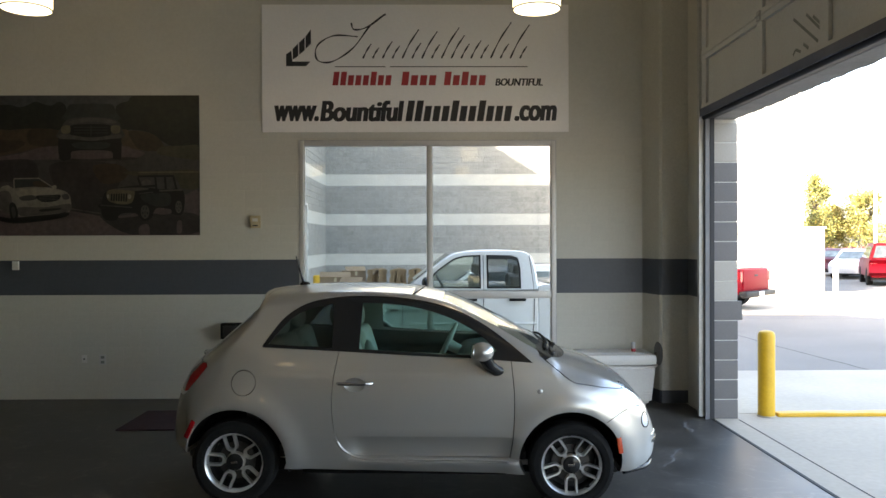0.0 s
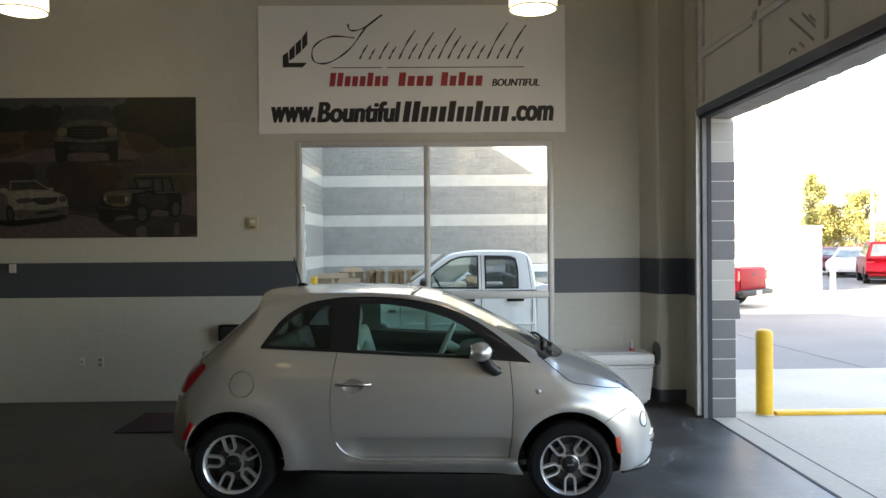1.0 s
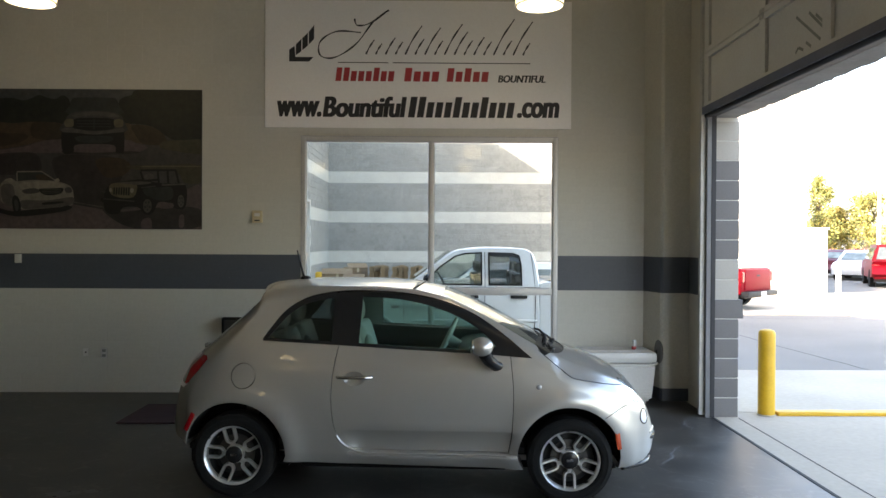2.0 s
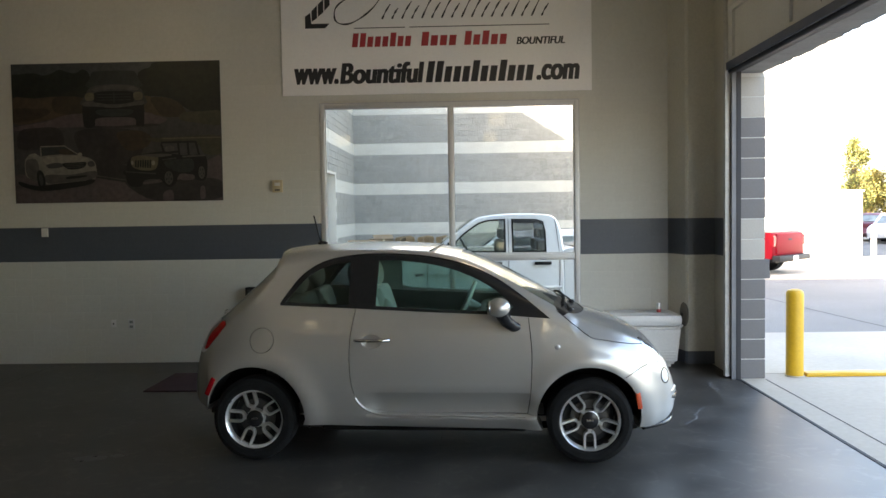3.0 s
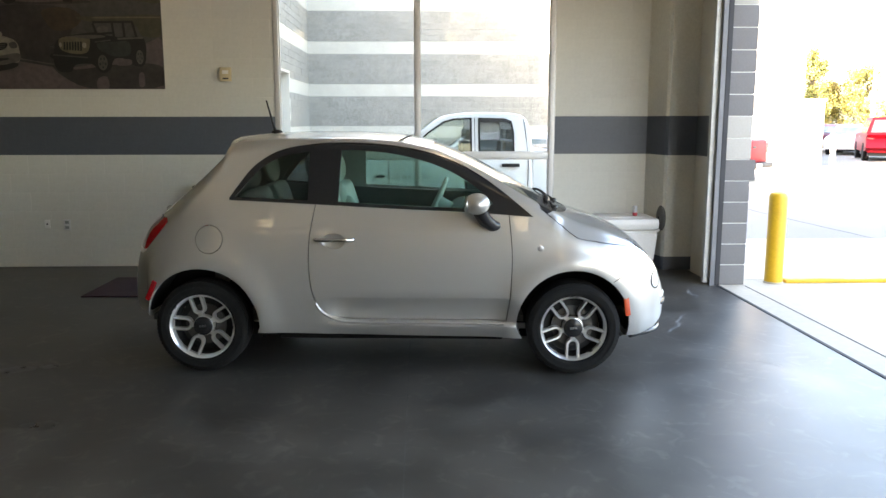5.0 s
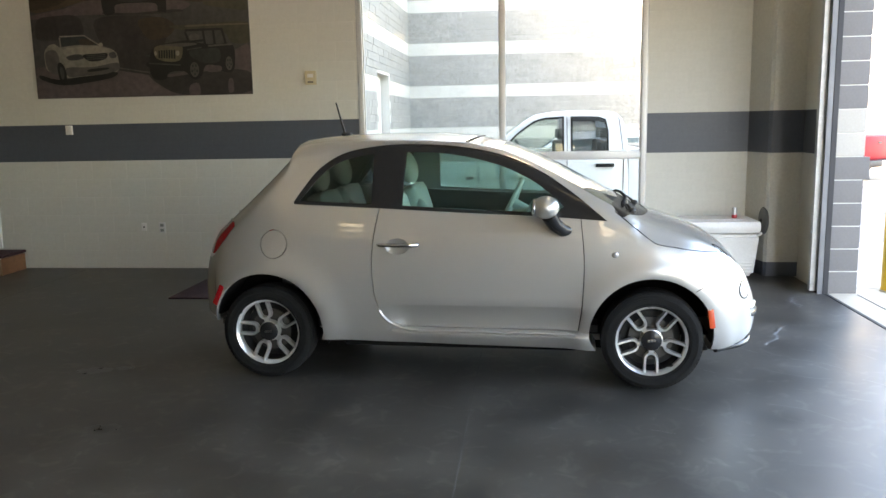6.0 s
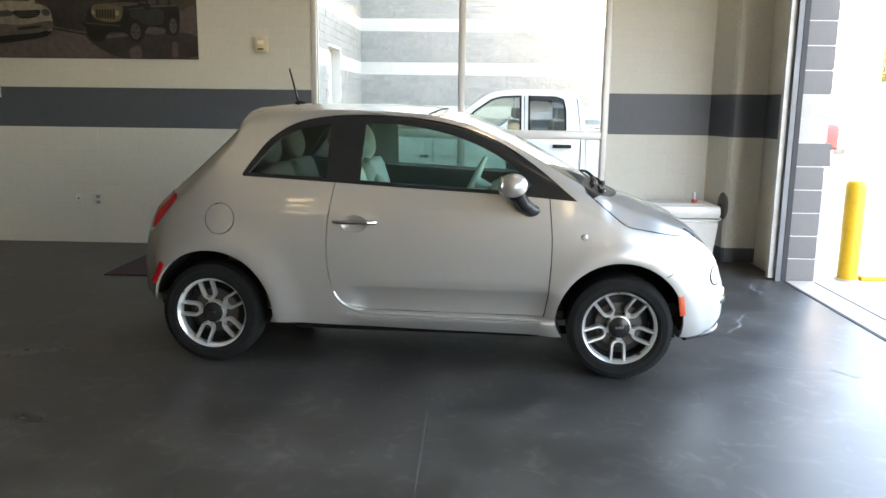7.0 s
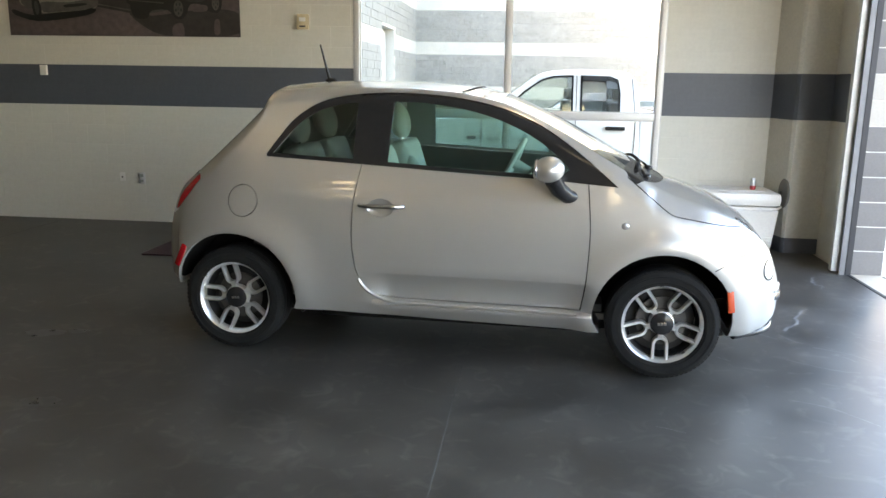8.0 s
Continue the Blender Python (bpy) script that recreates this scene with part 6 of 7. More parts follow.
build_bollard("bollard", "yellow painted steel bollard on the concrete apron", 4.795, 2.62, 0.084, 0.885, YELLOW)
build_bollard("bollard", "white bollard on the far sunlit concrete", 15.32, 21.6, 0.085, 0.90, WHITE_PLASTIC)
build_bollard("bollard", "yellow bollard in the yard before the wing", -1.98, 17.5, 0.13, 1.05, YELLOW, -0.2)
kerb = box(bmesh.new(), 4.90, 9.6, 2.57, 2.69, -0.01, 0.032, bevel=0.010)
bmesh.ops.subdivide_edges(kerb, edges=[e for e in kerb.edges if abs(e.verts[0].co.x - e.verts[1].co.x) > 1], cuts=30)
for v in kerb.verts:
    if v.co.z > 0.02:
        v.co += Vector((0, 0.010 * noise.noise((v.co.x * 4, v.co.y * 6, 0)), 0.012 * noise.noise((v.co.x * 5, v.co.y * 9, 3))))
single("yellow_kerb", kerb, YELLOW, "worn yellow painted kerb beside the bollard", "kerb", "structure", smooth=True)
for pts in ([(7.22, 12.0), (7.33, 8.6), (7.54, 5.46)], [(4.8, 12.9), (9, 13.1), (14, 12.8)]):
    bm = bmesh.new()
    line = smooth_line(pts, 14)
    a = []
    for k, (x, y) in enumerate(line):
        way = (Vector(line[min(k + 1, len(line) - 1)]) - Vector(line[max(k - 1, 0)])).normalized()
        n, jig = Vector((-way.y, way.x)) * 0.016, 0.03 * noise.noise((x * 2, y * 2, 0))
        a.append((bm.verts.new((x + n.x + jig, y + n.y + jig, -0.0325)), bm.verts.new((x - n.x + jig, y - n.y + jig, -0.0325))))
    for p, q in zip(a, a[1:]):
        bm.faces.new((p[0], q[0], q[1], p[1]))
    bmesh.ops.recalc_face_normals(bm, faces=bm.faces[:])
    single("asphalt_seam", bm, JOINT_DARK, "dark sealed seam in the asphalt", "seam", "structure", "asphalt seams")

# ---------------------------------------------------------------- pickups and parked cars
def side_loft(rows, width, tumble_from, tumble, top_round=0.05):
    """A car body from a side outline (x, z): swept across with inward-leaning upper sides and rounded edges."""
    bm = bmesh.new()
    lanes = [(-1.0, 0.0), (-0.985, 0.35), (-0.93, 0.75), (-0.82, 1.0), (0.82, 1.0), (0.93, 0.75), (0.985, 0.35), (1.0, 0.0)]
    cx, cz = sum(r[0] for r in rows) / len(rows), sum(r[1] for r in rows) / len(rows)
    rings = []
    for side, pull in lanes:
        ring = []
        for x, z in rows:
            lean = max(0.0, z - tumble_from) * tumble
            d = Vector((x - cx, z - cz))
            grow = top_round * (pull - 1.0)
            s = 1 + grow / max(0.3, d.length)
            ring.append(bm.verts.new((cx + d.x * s, side * (width / 2 - lean), cz + d.y * s)))
        rings.append(ring)
    n = len(rows)
    for a, b in zip(rings, rings[1:]):
        for k in range(n):
            bm.faces.new((a[k], a[(k + 1) % n], b[(k + 1) % n], b[k]))
    bm.faces.new(list(reversed(rings[0]))), bm.faces.new(rings[-1])
    bmesh.ops.recalc_face_normals(bm, faces=bm.faces[:])
    return bm


def plain_wheel(parent, x, y, r, wide, side, rim=ALLOY):
    m = Matrix.Translation((x, y, r)) @ Matrix.Rotation(radians(90 * side), 4, "X")
    w = part("wheel", lathe(bmesh.new(), [(0.02, 0.0), (r * 0.2, 0.03), (r * 0.55, 0.01), (r * 0.60, wide * 0.42), (r * 0.64, wide * 0.45), (r * 0.64, -wide * 0.4), (0.02, -wide * 0.4)], 28), rim, parent, "", True, 40, m)
    part("tyre", lathe(bmesh.new(), [(r * 0.63, -wide / 2), (r * 0.9, -wide / 2), (r, -wide * 0.38), (r, wide * 0.38), (r * 0.92, wide / 2), (r * 0.64, wide / 2)], 32, None, True), BLACK_RUBBER, w, "", True, 40)
    for k in range(5):
        a = 2 * math.pi * k / 5
        part("spoke", box(bmesh.new(), r * 0.15, r * 0.62, -r * 0.08, r * 0.08, 0.03, wide * 0.40, bevel=0.008, turn=Matrix.Rotation(a, 4, "Z")), rim, w)
    return w


def fill_panel(bm, outline, y, thick, lean_from, lean, side):
    """A panel of an outline (x, z) lying on a leaning car side."""
    def at(p, o):
        return (p[0], side * (y - max(0.0, p[1] - lean_from) * lean + o), p[1])
    a, b = [bm.verts.new(at(p, 0.0)) for p in outline], [bm.verts.new(at(p, thick)) for p in outline]
    bm.faces.new(a), bm.faces.new(list(reversed(b)))
    n = len(outline)
    for k in range(n):
        bm.faces.new((a[k], a[(k + 1) % n], b[(k + 1) % n], b[k]))
    bmesh.ops.recalc_face_normals(bm, faces=bm.faces[:])
    return bm


def ring_panel(outer, inner, y, thick, lean_from, lean, side):
    """A flat ring between two like outlines (x, z) on a leaning car side."""
    bm = bmesh.new()
    def at(p, o):
        return bm.verts.new((p[0], side * (y - max(0.0, p[1] - lean_from) * lean + o), p[1]))
    loops = [[at(p, o) for p in line] for line, o in ((outer, 0.0), (outer, thick), (inner, thick), (inner, 0.0))]
    n = len(outer)
    for a, b in zip(loops, loops[1:] + loops[:1]):
        for k in range(n):
            bm.faces.new((a[k], a[(k + 1) % n], b[(k + 1) % n], b[k]))
    bmesh.ops.recalc_face_normals(bm, faces=bm.faces[:])
    return bm


FRONT_PANE = glass("pickup_front_glass", (0.90, 0.93, 0.91))
REAR_PANE = glass("pickup_privacy_glass", (0.70, 0.72, 0.72))


def build_pickup(label, m, paint):
    """A crew-cab pickup; x runs forward, the front axle at 0."""
    car = thing("pickup_truck", label, "pickup truck", m=m)
    belt, lean, half = 1.27, 0.30, 0.985
    def arch(c, r=0.47):
        return [(c + r * math.cos(a), 0.42 + r * math.sin(a)) for a in np.linspace(math.pi * 0.97, math.pi * 0.03, 14)][::-1]
    cut_pts = [(p[0], p[1]) for p in arch(0.0)]
    outline = [(0.90, 0.42), (0.93, 0.62), (0.92, 0.95), (0.84, 1.12), (0.60, 1.20), (0.0, 1.265), (-0.52, 1.29), (-2.55, belt), (-2.57, 0.9), (-2.56, 0.42)] + [p for p in reversed(cut_pts)]
    part("body", side_loft(outline, 2 * half, 1.0, 0.05, 0.05), paint, car, "", True, 40)
    cab = [(-0.50, 1.27), (-0.92, 1.60), (-1.20, 1.80), (-1.38, 1.855), (-1.75, 1.885), (-2.25, 1.87), (-2.44, 1.81), (-2.52, 1.62), (-2.56, 1.27)]
    cab = smooth_line(cab, 3)
    cab_bm = side_loft(cab, 2 * half - 0.03, belt, lean, 0.04)
    inner = [(x, z - 0.10 if z < 1.3 else z) for x, z in grown(cab, -0.055)]
    front_win = [(-0.80, 1.335), (-1.05, 1.575), (-1.28, 1.735), (-1.42, 1.775), (-1.66, 1.785), (-1.66, 1.325)]
    rear_win = [(-1.79, 1.325), (-1.79, 1.785), (-2.14, 1.778), (-2.23, 1.745), (-2.26, 1.60), (-2.26, 1.325)]
    screen = [(-0.80, 1.335), (0.80, 1.335), (0.68, 1.785), (-0.68, 1.785)]
    hollow = cut(mesh_of(cab_bm), mesh_of(side_loft(inner, 2 * half - 0.14, belt, lean, 0.04)), cutter(front_win), cutter(rear_win),
                 mesh_of(prism(bmesh.new(), screen, -1.24, -0.2, "x")), mesh_of(prism(bmesh.new(), [(y * 0.9, min(z, 1.74)) for y, z in screen], -2.8, -2.40, "x")))
    mesh_part("cab", hollow, [paint], car, "cab roof and pillars")
    for x, v in ((-1.60, -0.40), (-1.60, 0.40), (-2.22, -0.42), (-2.22, 0.42)):
        seat = part("seat", box(bmesh.new(), x - 0.10, x + 0.04, v - 0.24, v + 0.24, 1.16, 1.46, 0.03), TRIM_GREY, car, "grey cloth seat back", True, 60)
        part("headrest", box(bmesh.new(), x - 0.10, x + 0.0, v - 0.13, v + 0.13, 1.49, 1.64, 0.03), TRIM_GREY, seat, "", True, 60)
    part("dashboard", box(bmesh.new(), -0.98, -0.66, -0.84, 0.84, 1.24, 1.325, 0.03), TRIM_DARK, car, "", True)
    wheel_at = Matrix.Translation((-1.10, 0.40, 1.33)) @ Matrix.Rotation(radians(-60), 4, "Y")
    ring = bmesh.new()
    rod(ring, [wheel_at @ Vector((0.18 * math.cos(a), 0.18 * math.sin(a), 0)) for a in np.linspace(0, 2 * math.pi, 25)], 0.015, 6)
    part("steering_wheel", ring, TRIM_DARK, car, "", True)
    bed_pts = [(-2.52, 0.50), (-2.52, 1.34), (-2.58, 1.37), (-4.45, 1.37), (-4.50, 1.33), (-4.52, 0.62), (-4.48, 0.50)] + [(p[0] - 3.57, p[1] + 0.03) for p in reversed(arch(0.0, 0.47))]
    bed_pts = bed_pts[:7] + sorted(bed_pts[7:], key=lambda p: p[0])
    part("bed", side_loft(bed_pts, 2 * half - 0.02, 1.0, 0.04, 0.03), paint, car, "", True, 40)
    part("bed_cover", box(bmesh.new(), -4.42, -2.68, -0.86, 0.86, 1.365, 1.385, bevel=0.006), BLACK_PLASTIC, car, "dark bed cover")
    part("chassis", boxes((-4.4, 0.7, -0.55, 0.55, 0.36, 0.52), (-4.3, 0.6, -0.80, 0.80, 0.45, 0.60)), DARK_METAL, car, "dark underside")
    for s in (-1, 1):
        y = half - 0.015
        for name, w in (("front_side_window", front_win), ("rear_side_window", rear_win)):
            pane = part(name, fill_panel(bmesh.new(), grown(w, 0.006), y - 0.012, 0.004, belt, lean, s), FRONT_PANE if name.startswith("front") else REAR_PANE, car, "tinted side window")
            pane.visible_shadow = False
            part("window_rubber", ring_panel(grown(w, 0.020), grown(w, -0.004), y - 0.002, 0.010, belt, lean, s), BLACK_RUBBER, pane, "black window rubber")
        part("window_visor", fill_panel(bmesh.new(), [(-1.80, 1.74), (-1.80, 1.80), (-2.15, 1.793), (-2.245, 1.755), (-2.26, 1.70), (-2.15, 1.738)], y + 0.014, 0.02, belt, lean, s), DARK_METAL, car)
        for name, u0, u1 in (("front_door_handle", -1.62, -1.42), ("rear_door_handle", -2.35, -2.10)):
            part(name, box(bmesh.new(), u0, u1, s * half - 0.03, s * half + 0.03, 1.115, 1.165, bevel=0.012), BLACK_PLASTIC, car, "black door handle", True)
        for seam in ([(-0.50, 1.27), (-0.505, 0.95), (-0.49, 0.62), (-0.52, 0.46)], [(-1.72, 1.80), (-1.72, 1.27), (-1.71, 0.9), (-1.70, 0.46)], [(-2.42, 1.80), (-2.47, 1.3), (-2.475, 1.0), (-2.46, 0.7), (-2.42, 0.46)]):
            bm = bmesh.new()
            rod(bm, [(x, s * (half - 0.0005 - (max(0, z - 1.0) * 0.05 if z <= belt else 0.0135 + (z - belt) * lean)), z) for x, z in smooth_line(seam, 5)], 0.0055, 6)
            part("door_seam", bm, DARK_METAL, car)
        rail = bmesh.new()
        rod(rail, [(-0.6, s * half, 0.78), (-2.5, s * half, 0.78)], 0.022, 6)
        part("side_moulding", rail, paint, car, "", True)
        bm = bmesh.new()
        for k, (a, b) in enumerate(((-0.60, -0.66), (-0.69, -0.75), (-0.78, -0.84), (-0.90, -0.95), (-0.98, -1.03), (-1.06, -1.11))):
            box(bm, b, a, s * half - 0.004 if s > 0 else -half - 0.006, s * half + 0.006 if s > 0 else -half + 0.004, 0.955, 0.995)
        part("badge_bars", bm, STEEL, car, "row of plain chrome badge bars")
        part("fender_badge", box(bmesh.new(), -0.44, -0.32, s * half - 0.006, s * half + 0.006, 0.965, 1.005, bevel=0.002), DARK_METAL, car, "dark plain fender badge")
        lip = bmesh.new()
        rod(lip, [(x, s * half, z) for x, z in arch(0.0, 0.47)], 0.022, 8)
        part("arch_lip", lip, paint, car, "", True)
        mirror = part("mirror", ellipsoid(bmesh.new(), (-0.86, s * (half + 0.16), 1.39), (0.07, 0.12, 0.10)), BLACK_PLASTIC, car, "black door mirror", True, 60)
        part("mirror_arm", boxes((-0.89, -0.83, min(s * 0.93, s * 1.06), max(s * 0.93, s * 1.06), 1.33, 1.37)), BLACK_PLASTIC, mirror)
        for x in (0.0, -3.57):
            plain_wheel(car, x, s * (half - 0.15), 0.40, 0.27, 1 if s < 0 else -1)
            liner = bmesh.new()
            lathe(liner, [(0.466, -0.16), (0.466, 0.16), (0.02, 0.16), (0.02, -0.16)], 30, Matrix.Translation((x, s * 0.70, 0.44)) @ Matrix.Rotation(radians(90), 4, "X"), True)
            part("wheel_liner", liner, BLACK_RUBBER, car, "", True)
        part("tail_lamp", box(bmesh.new(), -4.535, -4.42, s * 0.90 - 0.07, s * 0.90 + 0.07, 0.93, 1.27, bevel=0.01), LENS_RED, car, "red tail lamp")
        part("headlamp", box(bmesh.new(), 0.76, 0.93, s * 0.78 - 0.14, s * 0.78 + 0.14, 0.90, 1.09, bevel=0.03), CHROME, car, "", True)
    ws = bmesh.new()
    a = [ws.verts.new(p) for p in ((-0.58, -0.86, 1.345), (-0.58, 0.86, 1.345), (-1.19, 0.72, 1.805), (-1.19, -0.72, 1.805))]
    b = [ws.verts.new(p.co + Vector((0.012, 0, 0.016))) for p in a]
    ws.faces.new(a), ws.faces.new(list(reversed(b)))
    for k in range(4):
        ws.faces.new((a[k], a[(k + 1) % 4], b[(k + 1) % 4], b[k]))
    bmesh.ops.recalc_face_normals(ws, faces=ws.faces[:])
    part("windscreen", ws, FRONT_PANE, car, "raked windscreen").visible_shadow = False
    part("tailgate", box(bmesh.new(), -4.545, -4.50, -0.80, 0.80, 0.66, 1.335, bevel=0.012), paint, car, "", True)
    part("tailgate_handle", box(bmesh.new(), -4.556, -4.535, -0.10, 0.10, 1.10, 1.16, bevel=0.006), DARK_METAL, car)
    part("rear_bumper", box(bmesh.new(), -4.70, -4.48, -0.96, 0.96, 0.44, 0.62, bevel=0.03), DARK_METAL, car, "dark steel rear bumper", True)
    part("plate", box(bmesh.new(), -4.708, -4.698, -0.16, 0.16, 0.47, 0.60), VINYL_WHITE, car, "plain pale plate")
    part("front_bumper", box(bmesh.new(), 0.80, 1.02, -0.95, 0.95, 0.44, 0.64, bevel=0.04), paint, car, "", True)
    part("grille", box(bmesh.new(), 0.90, 0.955, -0.55, 0.55, 0.70, 1.06, bevel=0.02), CHROME, car, "", True)
    return car


DARK_PANE = material("dark_car_window", (0.095, 0.112, 0.112), 0.06, vary=0.5, size=0.35, rough_vary=0.03, tint=(0.19, 0.23, 0.22))
build_pickup("white crew-cab pickup truck parked in the yard", pose(0.41, 7.30, -0.205, 0, 0, 180), WHITE_CAR)
build_pickup("red pickup truck parked on sunlit concrete", Matrix.Translation((10.12, 15.5, -0.01)) @ Matrix.Rotation(radians(132), 4, "Z") @ Matrix.Translation((4.6, 0.1, 0)) @ Matrix.Diagonal((1, 0.88, 0.79, 1)), RED_CAR)


def build_sedan(label, m, paint, tall=False):
    car = thing("parked_car", label, "car", group="parked cars", m=m)
    if tall:
        low = [(2.2, 0.35), (2.28, 0.6), (2.2, 0.95), (1.2, 1.08), (-2.1, 1.08), (-2.22, 0.9), (-2.22, 0.40)]
        up = [(1.15, 1.05), (0.45, 1.62), (0.2, 1.72), (-1.7, 1.74), (-1.95, 1.66), (-2.15, 1.05)]
        win = [[(0.95, 1.12), (0.42, 1.56), (-0.2, 1.60), (-0.2, 1.12)], [(-0.3, 1.12), (-0.3, 1.60), (-1.1, 1.60), (-1.1, 1.12)], [(-1.2, 1.12), (-1.2, 1.60), (-1.72, 1.60), (-1.92, 1.12)]]
    else:
        low = [(2.25, 0.28), (2.36, 0.5), (2.28, 0.72), (1.2, 0.93), (-1.4, 0.97), (-2.25, 0.94), (-2.32, 0.7), (-2.28, 0.30)]
        up = [(1.15, 0.90), (0.35, 1.33), (0.0, 1.42), (-0.7, 1.42), (-1.1, 1.33), (-1.75, 0.94)]
        win = [[(0.95, 0.97), (0.35, 1.28), (-0.2, 1.34), (-0.2, 0.97)], [(-0.3, 0.97), (-0.3, 1.34), (-0.85, 1.32), (-1.3, 1.0)]]
    half, belt = 0.88, low[3][1]
    part("body", side_loft(smooth_line(low + low[:1], 3)[:-1], 2 * half, 0.7, 0.08, 0.06), paint, car, "", True, 40)
    part("cabin", side_loft(smooth_line(up, 3), 2 * half - 0.06, belt, 0.32, 0.03), paint, car, "", True, 40)
    for s in (-1, 1):
        for w in win:
            part("side_window", fill_panel(bmesh.new(), w, half - 0.025, 0.008, belt, 0.32, s), DARK_PANE, car)
        for x in (1.38, -1.38):
            plain_wheel(car, x, s * (half - 0.11), 0.33, 0.2, 1 if s < 0 else -1)
            liner = bmesh.new()
            lathe(liner, [(0.37, -0.11), (0.37, 0.11), (0.01, 0.11), (0.01, -0.11)], 26, Matrix.Translation((x, s * (half - 0.105), 0.34)) @ Matrix.Rotation(radians(90), 4, "X"), True)
            part("wheel_arch", liner, BLACK_RUBBER, car, "", True)
        part("tail_lamp", box(bmesh.new(), low[-2][0] - 0.02, low[-2][0] + 0.12, s * 0.70 - 0.12, s * 0.70 + 0.12, belt - 0.25, belt - 0.08, bevel=0.01), LENS_RED, car)
        part("headlamp", box(bmesh.new(), low[1][0] - 0.16, low[1][0] - 0.03, s * 0.66 - 0.16, s * 0.66 + 0.16, 0.58, 0.72, bevel=0.03), CHROME, car, "", True)
        part("door_handle", box(bmesh.new(), -0.15, 0.0, s * half - 0.02, s * half + 0.015, belt - 0.14, belt - 0.10), CHROME, car)
    for (xa, za), (xb, zb), name in ((up[0], up[1], "windscreen"), (up[-1], up[-2], "rear_window")):
        d = 0.012 if name == "windscreen" else -0.012
        bm = bmesh.new()
        pa, pb = (xa + (xb - xa) * 0.12, za + (zb - za) * 0.12), (xa + (xb - xa) * 0.9, za + (zb - za) * 0.9)
        wa, wb = 0.70, 0.58
        a = [bm.verts.new((pa[0] + d, -wa, pa[1] + 0.015)), bm.verts.new((pa[0] + d, wa, pa[1] + 0.015)), bm.verts.new((pb[0] + d, wb, pb[1] + 0.015)), bm.verts.new((pb[0] + d, -wb, pb[1] + 0.015))]
        b = [bm.verts.new(v.co + Vector((d, 0, 0.01))) for v in a]
        bm.faces.new(a), bm.faces.new(list(reversed(b)))
        for k in range(4):
            bm.faces.new((a[k], a[(k + 1) % 4], b[(k + 1) % 4], b[k]))
        bmesh.ops.recalc_face_normals(bm, faces=bm.faces[:])
        part(name, bm, DARK_PANE, car)
    part("bumper", box(bmesh.new(), low[-2][0] - 0.06, low[-2][0] + 0.1, -0.8, 0.8, 0.34, 0.52, bevel=0.04), paint, car, "", True)
    part("underside", boxes((-2.0, 2.0, -0.75, 0.75, 0.2, 0.4)), DARK_METAL, car)
    return car


build_sedan("white wagon parked beyond the pickup in the yard", pose(2.55, 10.2, -0.205, 0, 0, 180) @ Matrix.Diagonal((1, 1, 0.9, 1)), WHITE_CAR, True)
build_sedan("dark maroon sedan parked across the lot", pose(23.3, 36.6, -0.035, 0, 0, 42), MAROON_CAR)
build_sedan("white sedan parked across the lot", pose(22.5, 33.4, -0.035, 0, 0, 232), WHITE_CAR)
build_sedan("red sport utility car parked across the lot", pose(20.75, 27.9, -0.035, 0, 0, 66), RED_CAR, True)


# ---------------------------------------------------------------- block building behind the yard
YARD_Y, YARD_X0, YARD_X1 = 22.4, -2.40, 14.57
YARD_SHIFT = -0.20                                  # courses sit lower than inside


def course_light(r):
    return r % 7 in (6, 0) and r > 0


def block_face(bm, run0, run1, plane, axis, facing, z_top, skip=None, seed=3):
    rng = random.Random(seed)
    r = 0
    while YARD_SHIFT + r * COURSE < z_top:
        z0, z1 = YARD_SHIFT + r * COURSE, min(z_top, YARD_SHIFT + (r + 1) * COURSE)
        light = course_light(r)
        x = run0 - (0.2 if r % 2 else 0)
        while x < run1:
            g = 0.0003 if light else 0.001
            p, q = max(run0, x) + g, min(run1, x + 0.4) - g
            x += 0.4
            if q - p < 0.03 or (skip and p < skip[1] and q > skip[0] and z0 < skip[2] - 0.01):
                continue
            proud = 0.004 if light else 0.009 + rng.uniform(-0.004, 0.005)
            c0, c1 = z0 + g, z1 - g
            e, ex = (0.001, 0.001) if light else (0.004, 0.003)
            lo, hi = plane, plane + facing * proud
            def v(u, d, z):
                return bm.verts.new((u, d, z) if axis == "y" else (d, u, z))
            back = [v(p, lo, c0), v(q, lo, c0), v(q, lo, c1), v(p, lo, c1)]
            front = [v(p + ex, hi, c0 + e), v(q - ex, hi, c0 + e), v(q - ex, hi, c1 - e), v(p + ex, hi, c1 - e)]
            if not light:
                for w in front:
                    j = rng.uniform(-0.003, 0.003)
                    if axis == "y":
                        w.co.y += j
                    else:
                        w.co.x += j
            faces = [bm.faces.new(front)] + [bm.faces.new((back[k], back[(k + 1) % 4], front[(k + 1) % 4], front[k])) for k in range(4)]
            for f in faces:
                f.material_index = 1 if light else 0
        r += 1
    return bm


yard = thing("block_building", "grey split-face block building with pale courses", "building", "structure")
part("wall", boxes((YARD_X0 - 6, YARD_X1, YARD_Y, YARD_Y + 14, -0.4, TOP), (YARD_X0 - 6, YARD_X0, WALL_Y + 0.262, 16.60, -0.4, TOP), (YARD_X0 - 6, YARD_X0, 18.35, YARD_Y, -0.4, TOP), (YARD_X0 - 6, YARD_X0, 16.60, 18.35, 2.92, TOP), (YARD_X0 - 6, YARD_X0 - 0.30, 16.60, 18.35, -0.4, 2.92)), BLOCK_JOINT, yard, "block core with mortar joints")
faces_bm = block_face(bmesh.new(), YARD_X0, YARD_X1, YARD_Y - 0.002, "y", -1, TOP, None, 3)
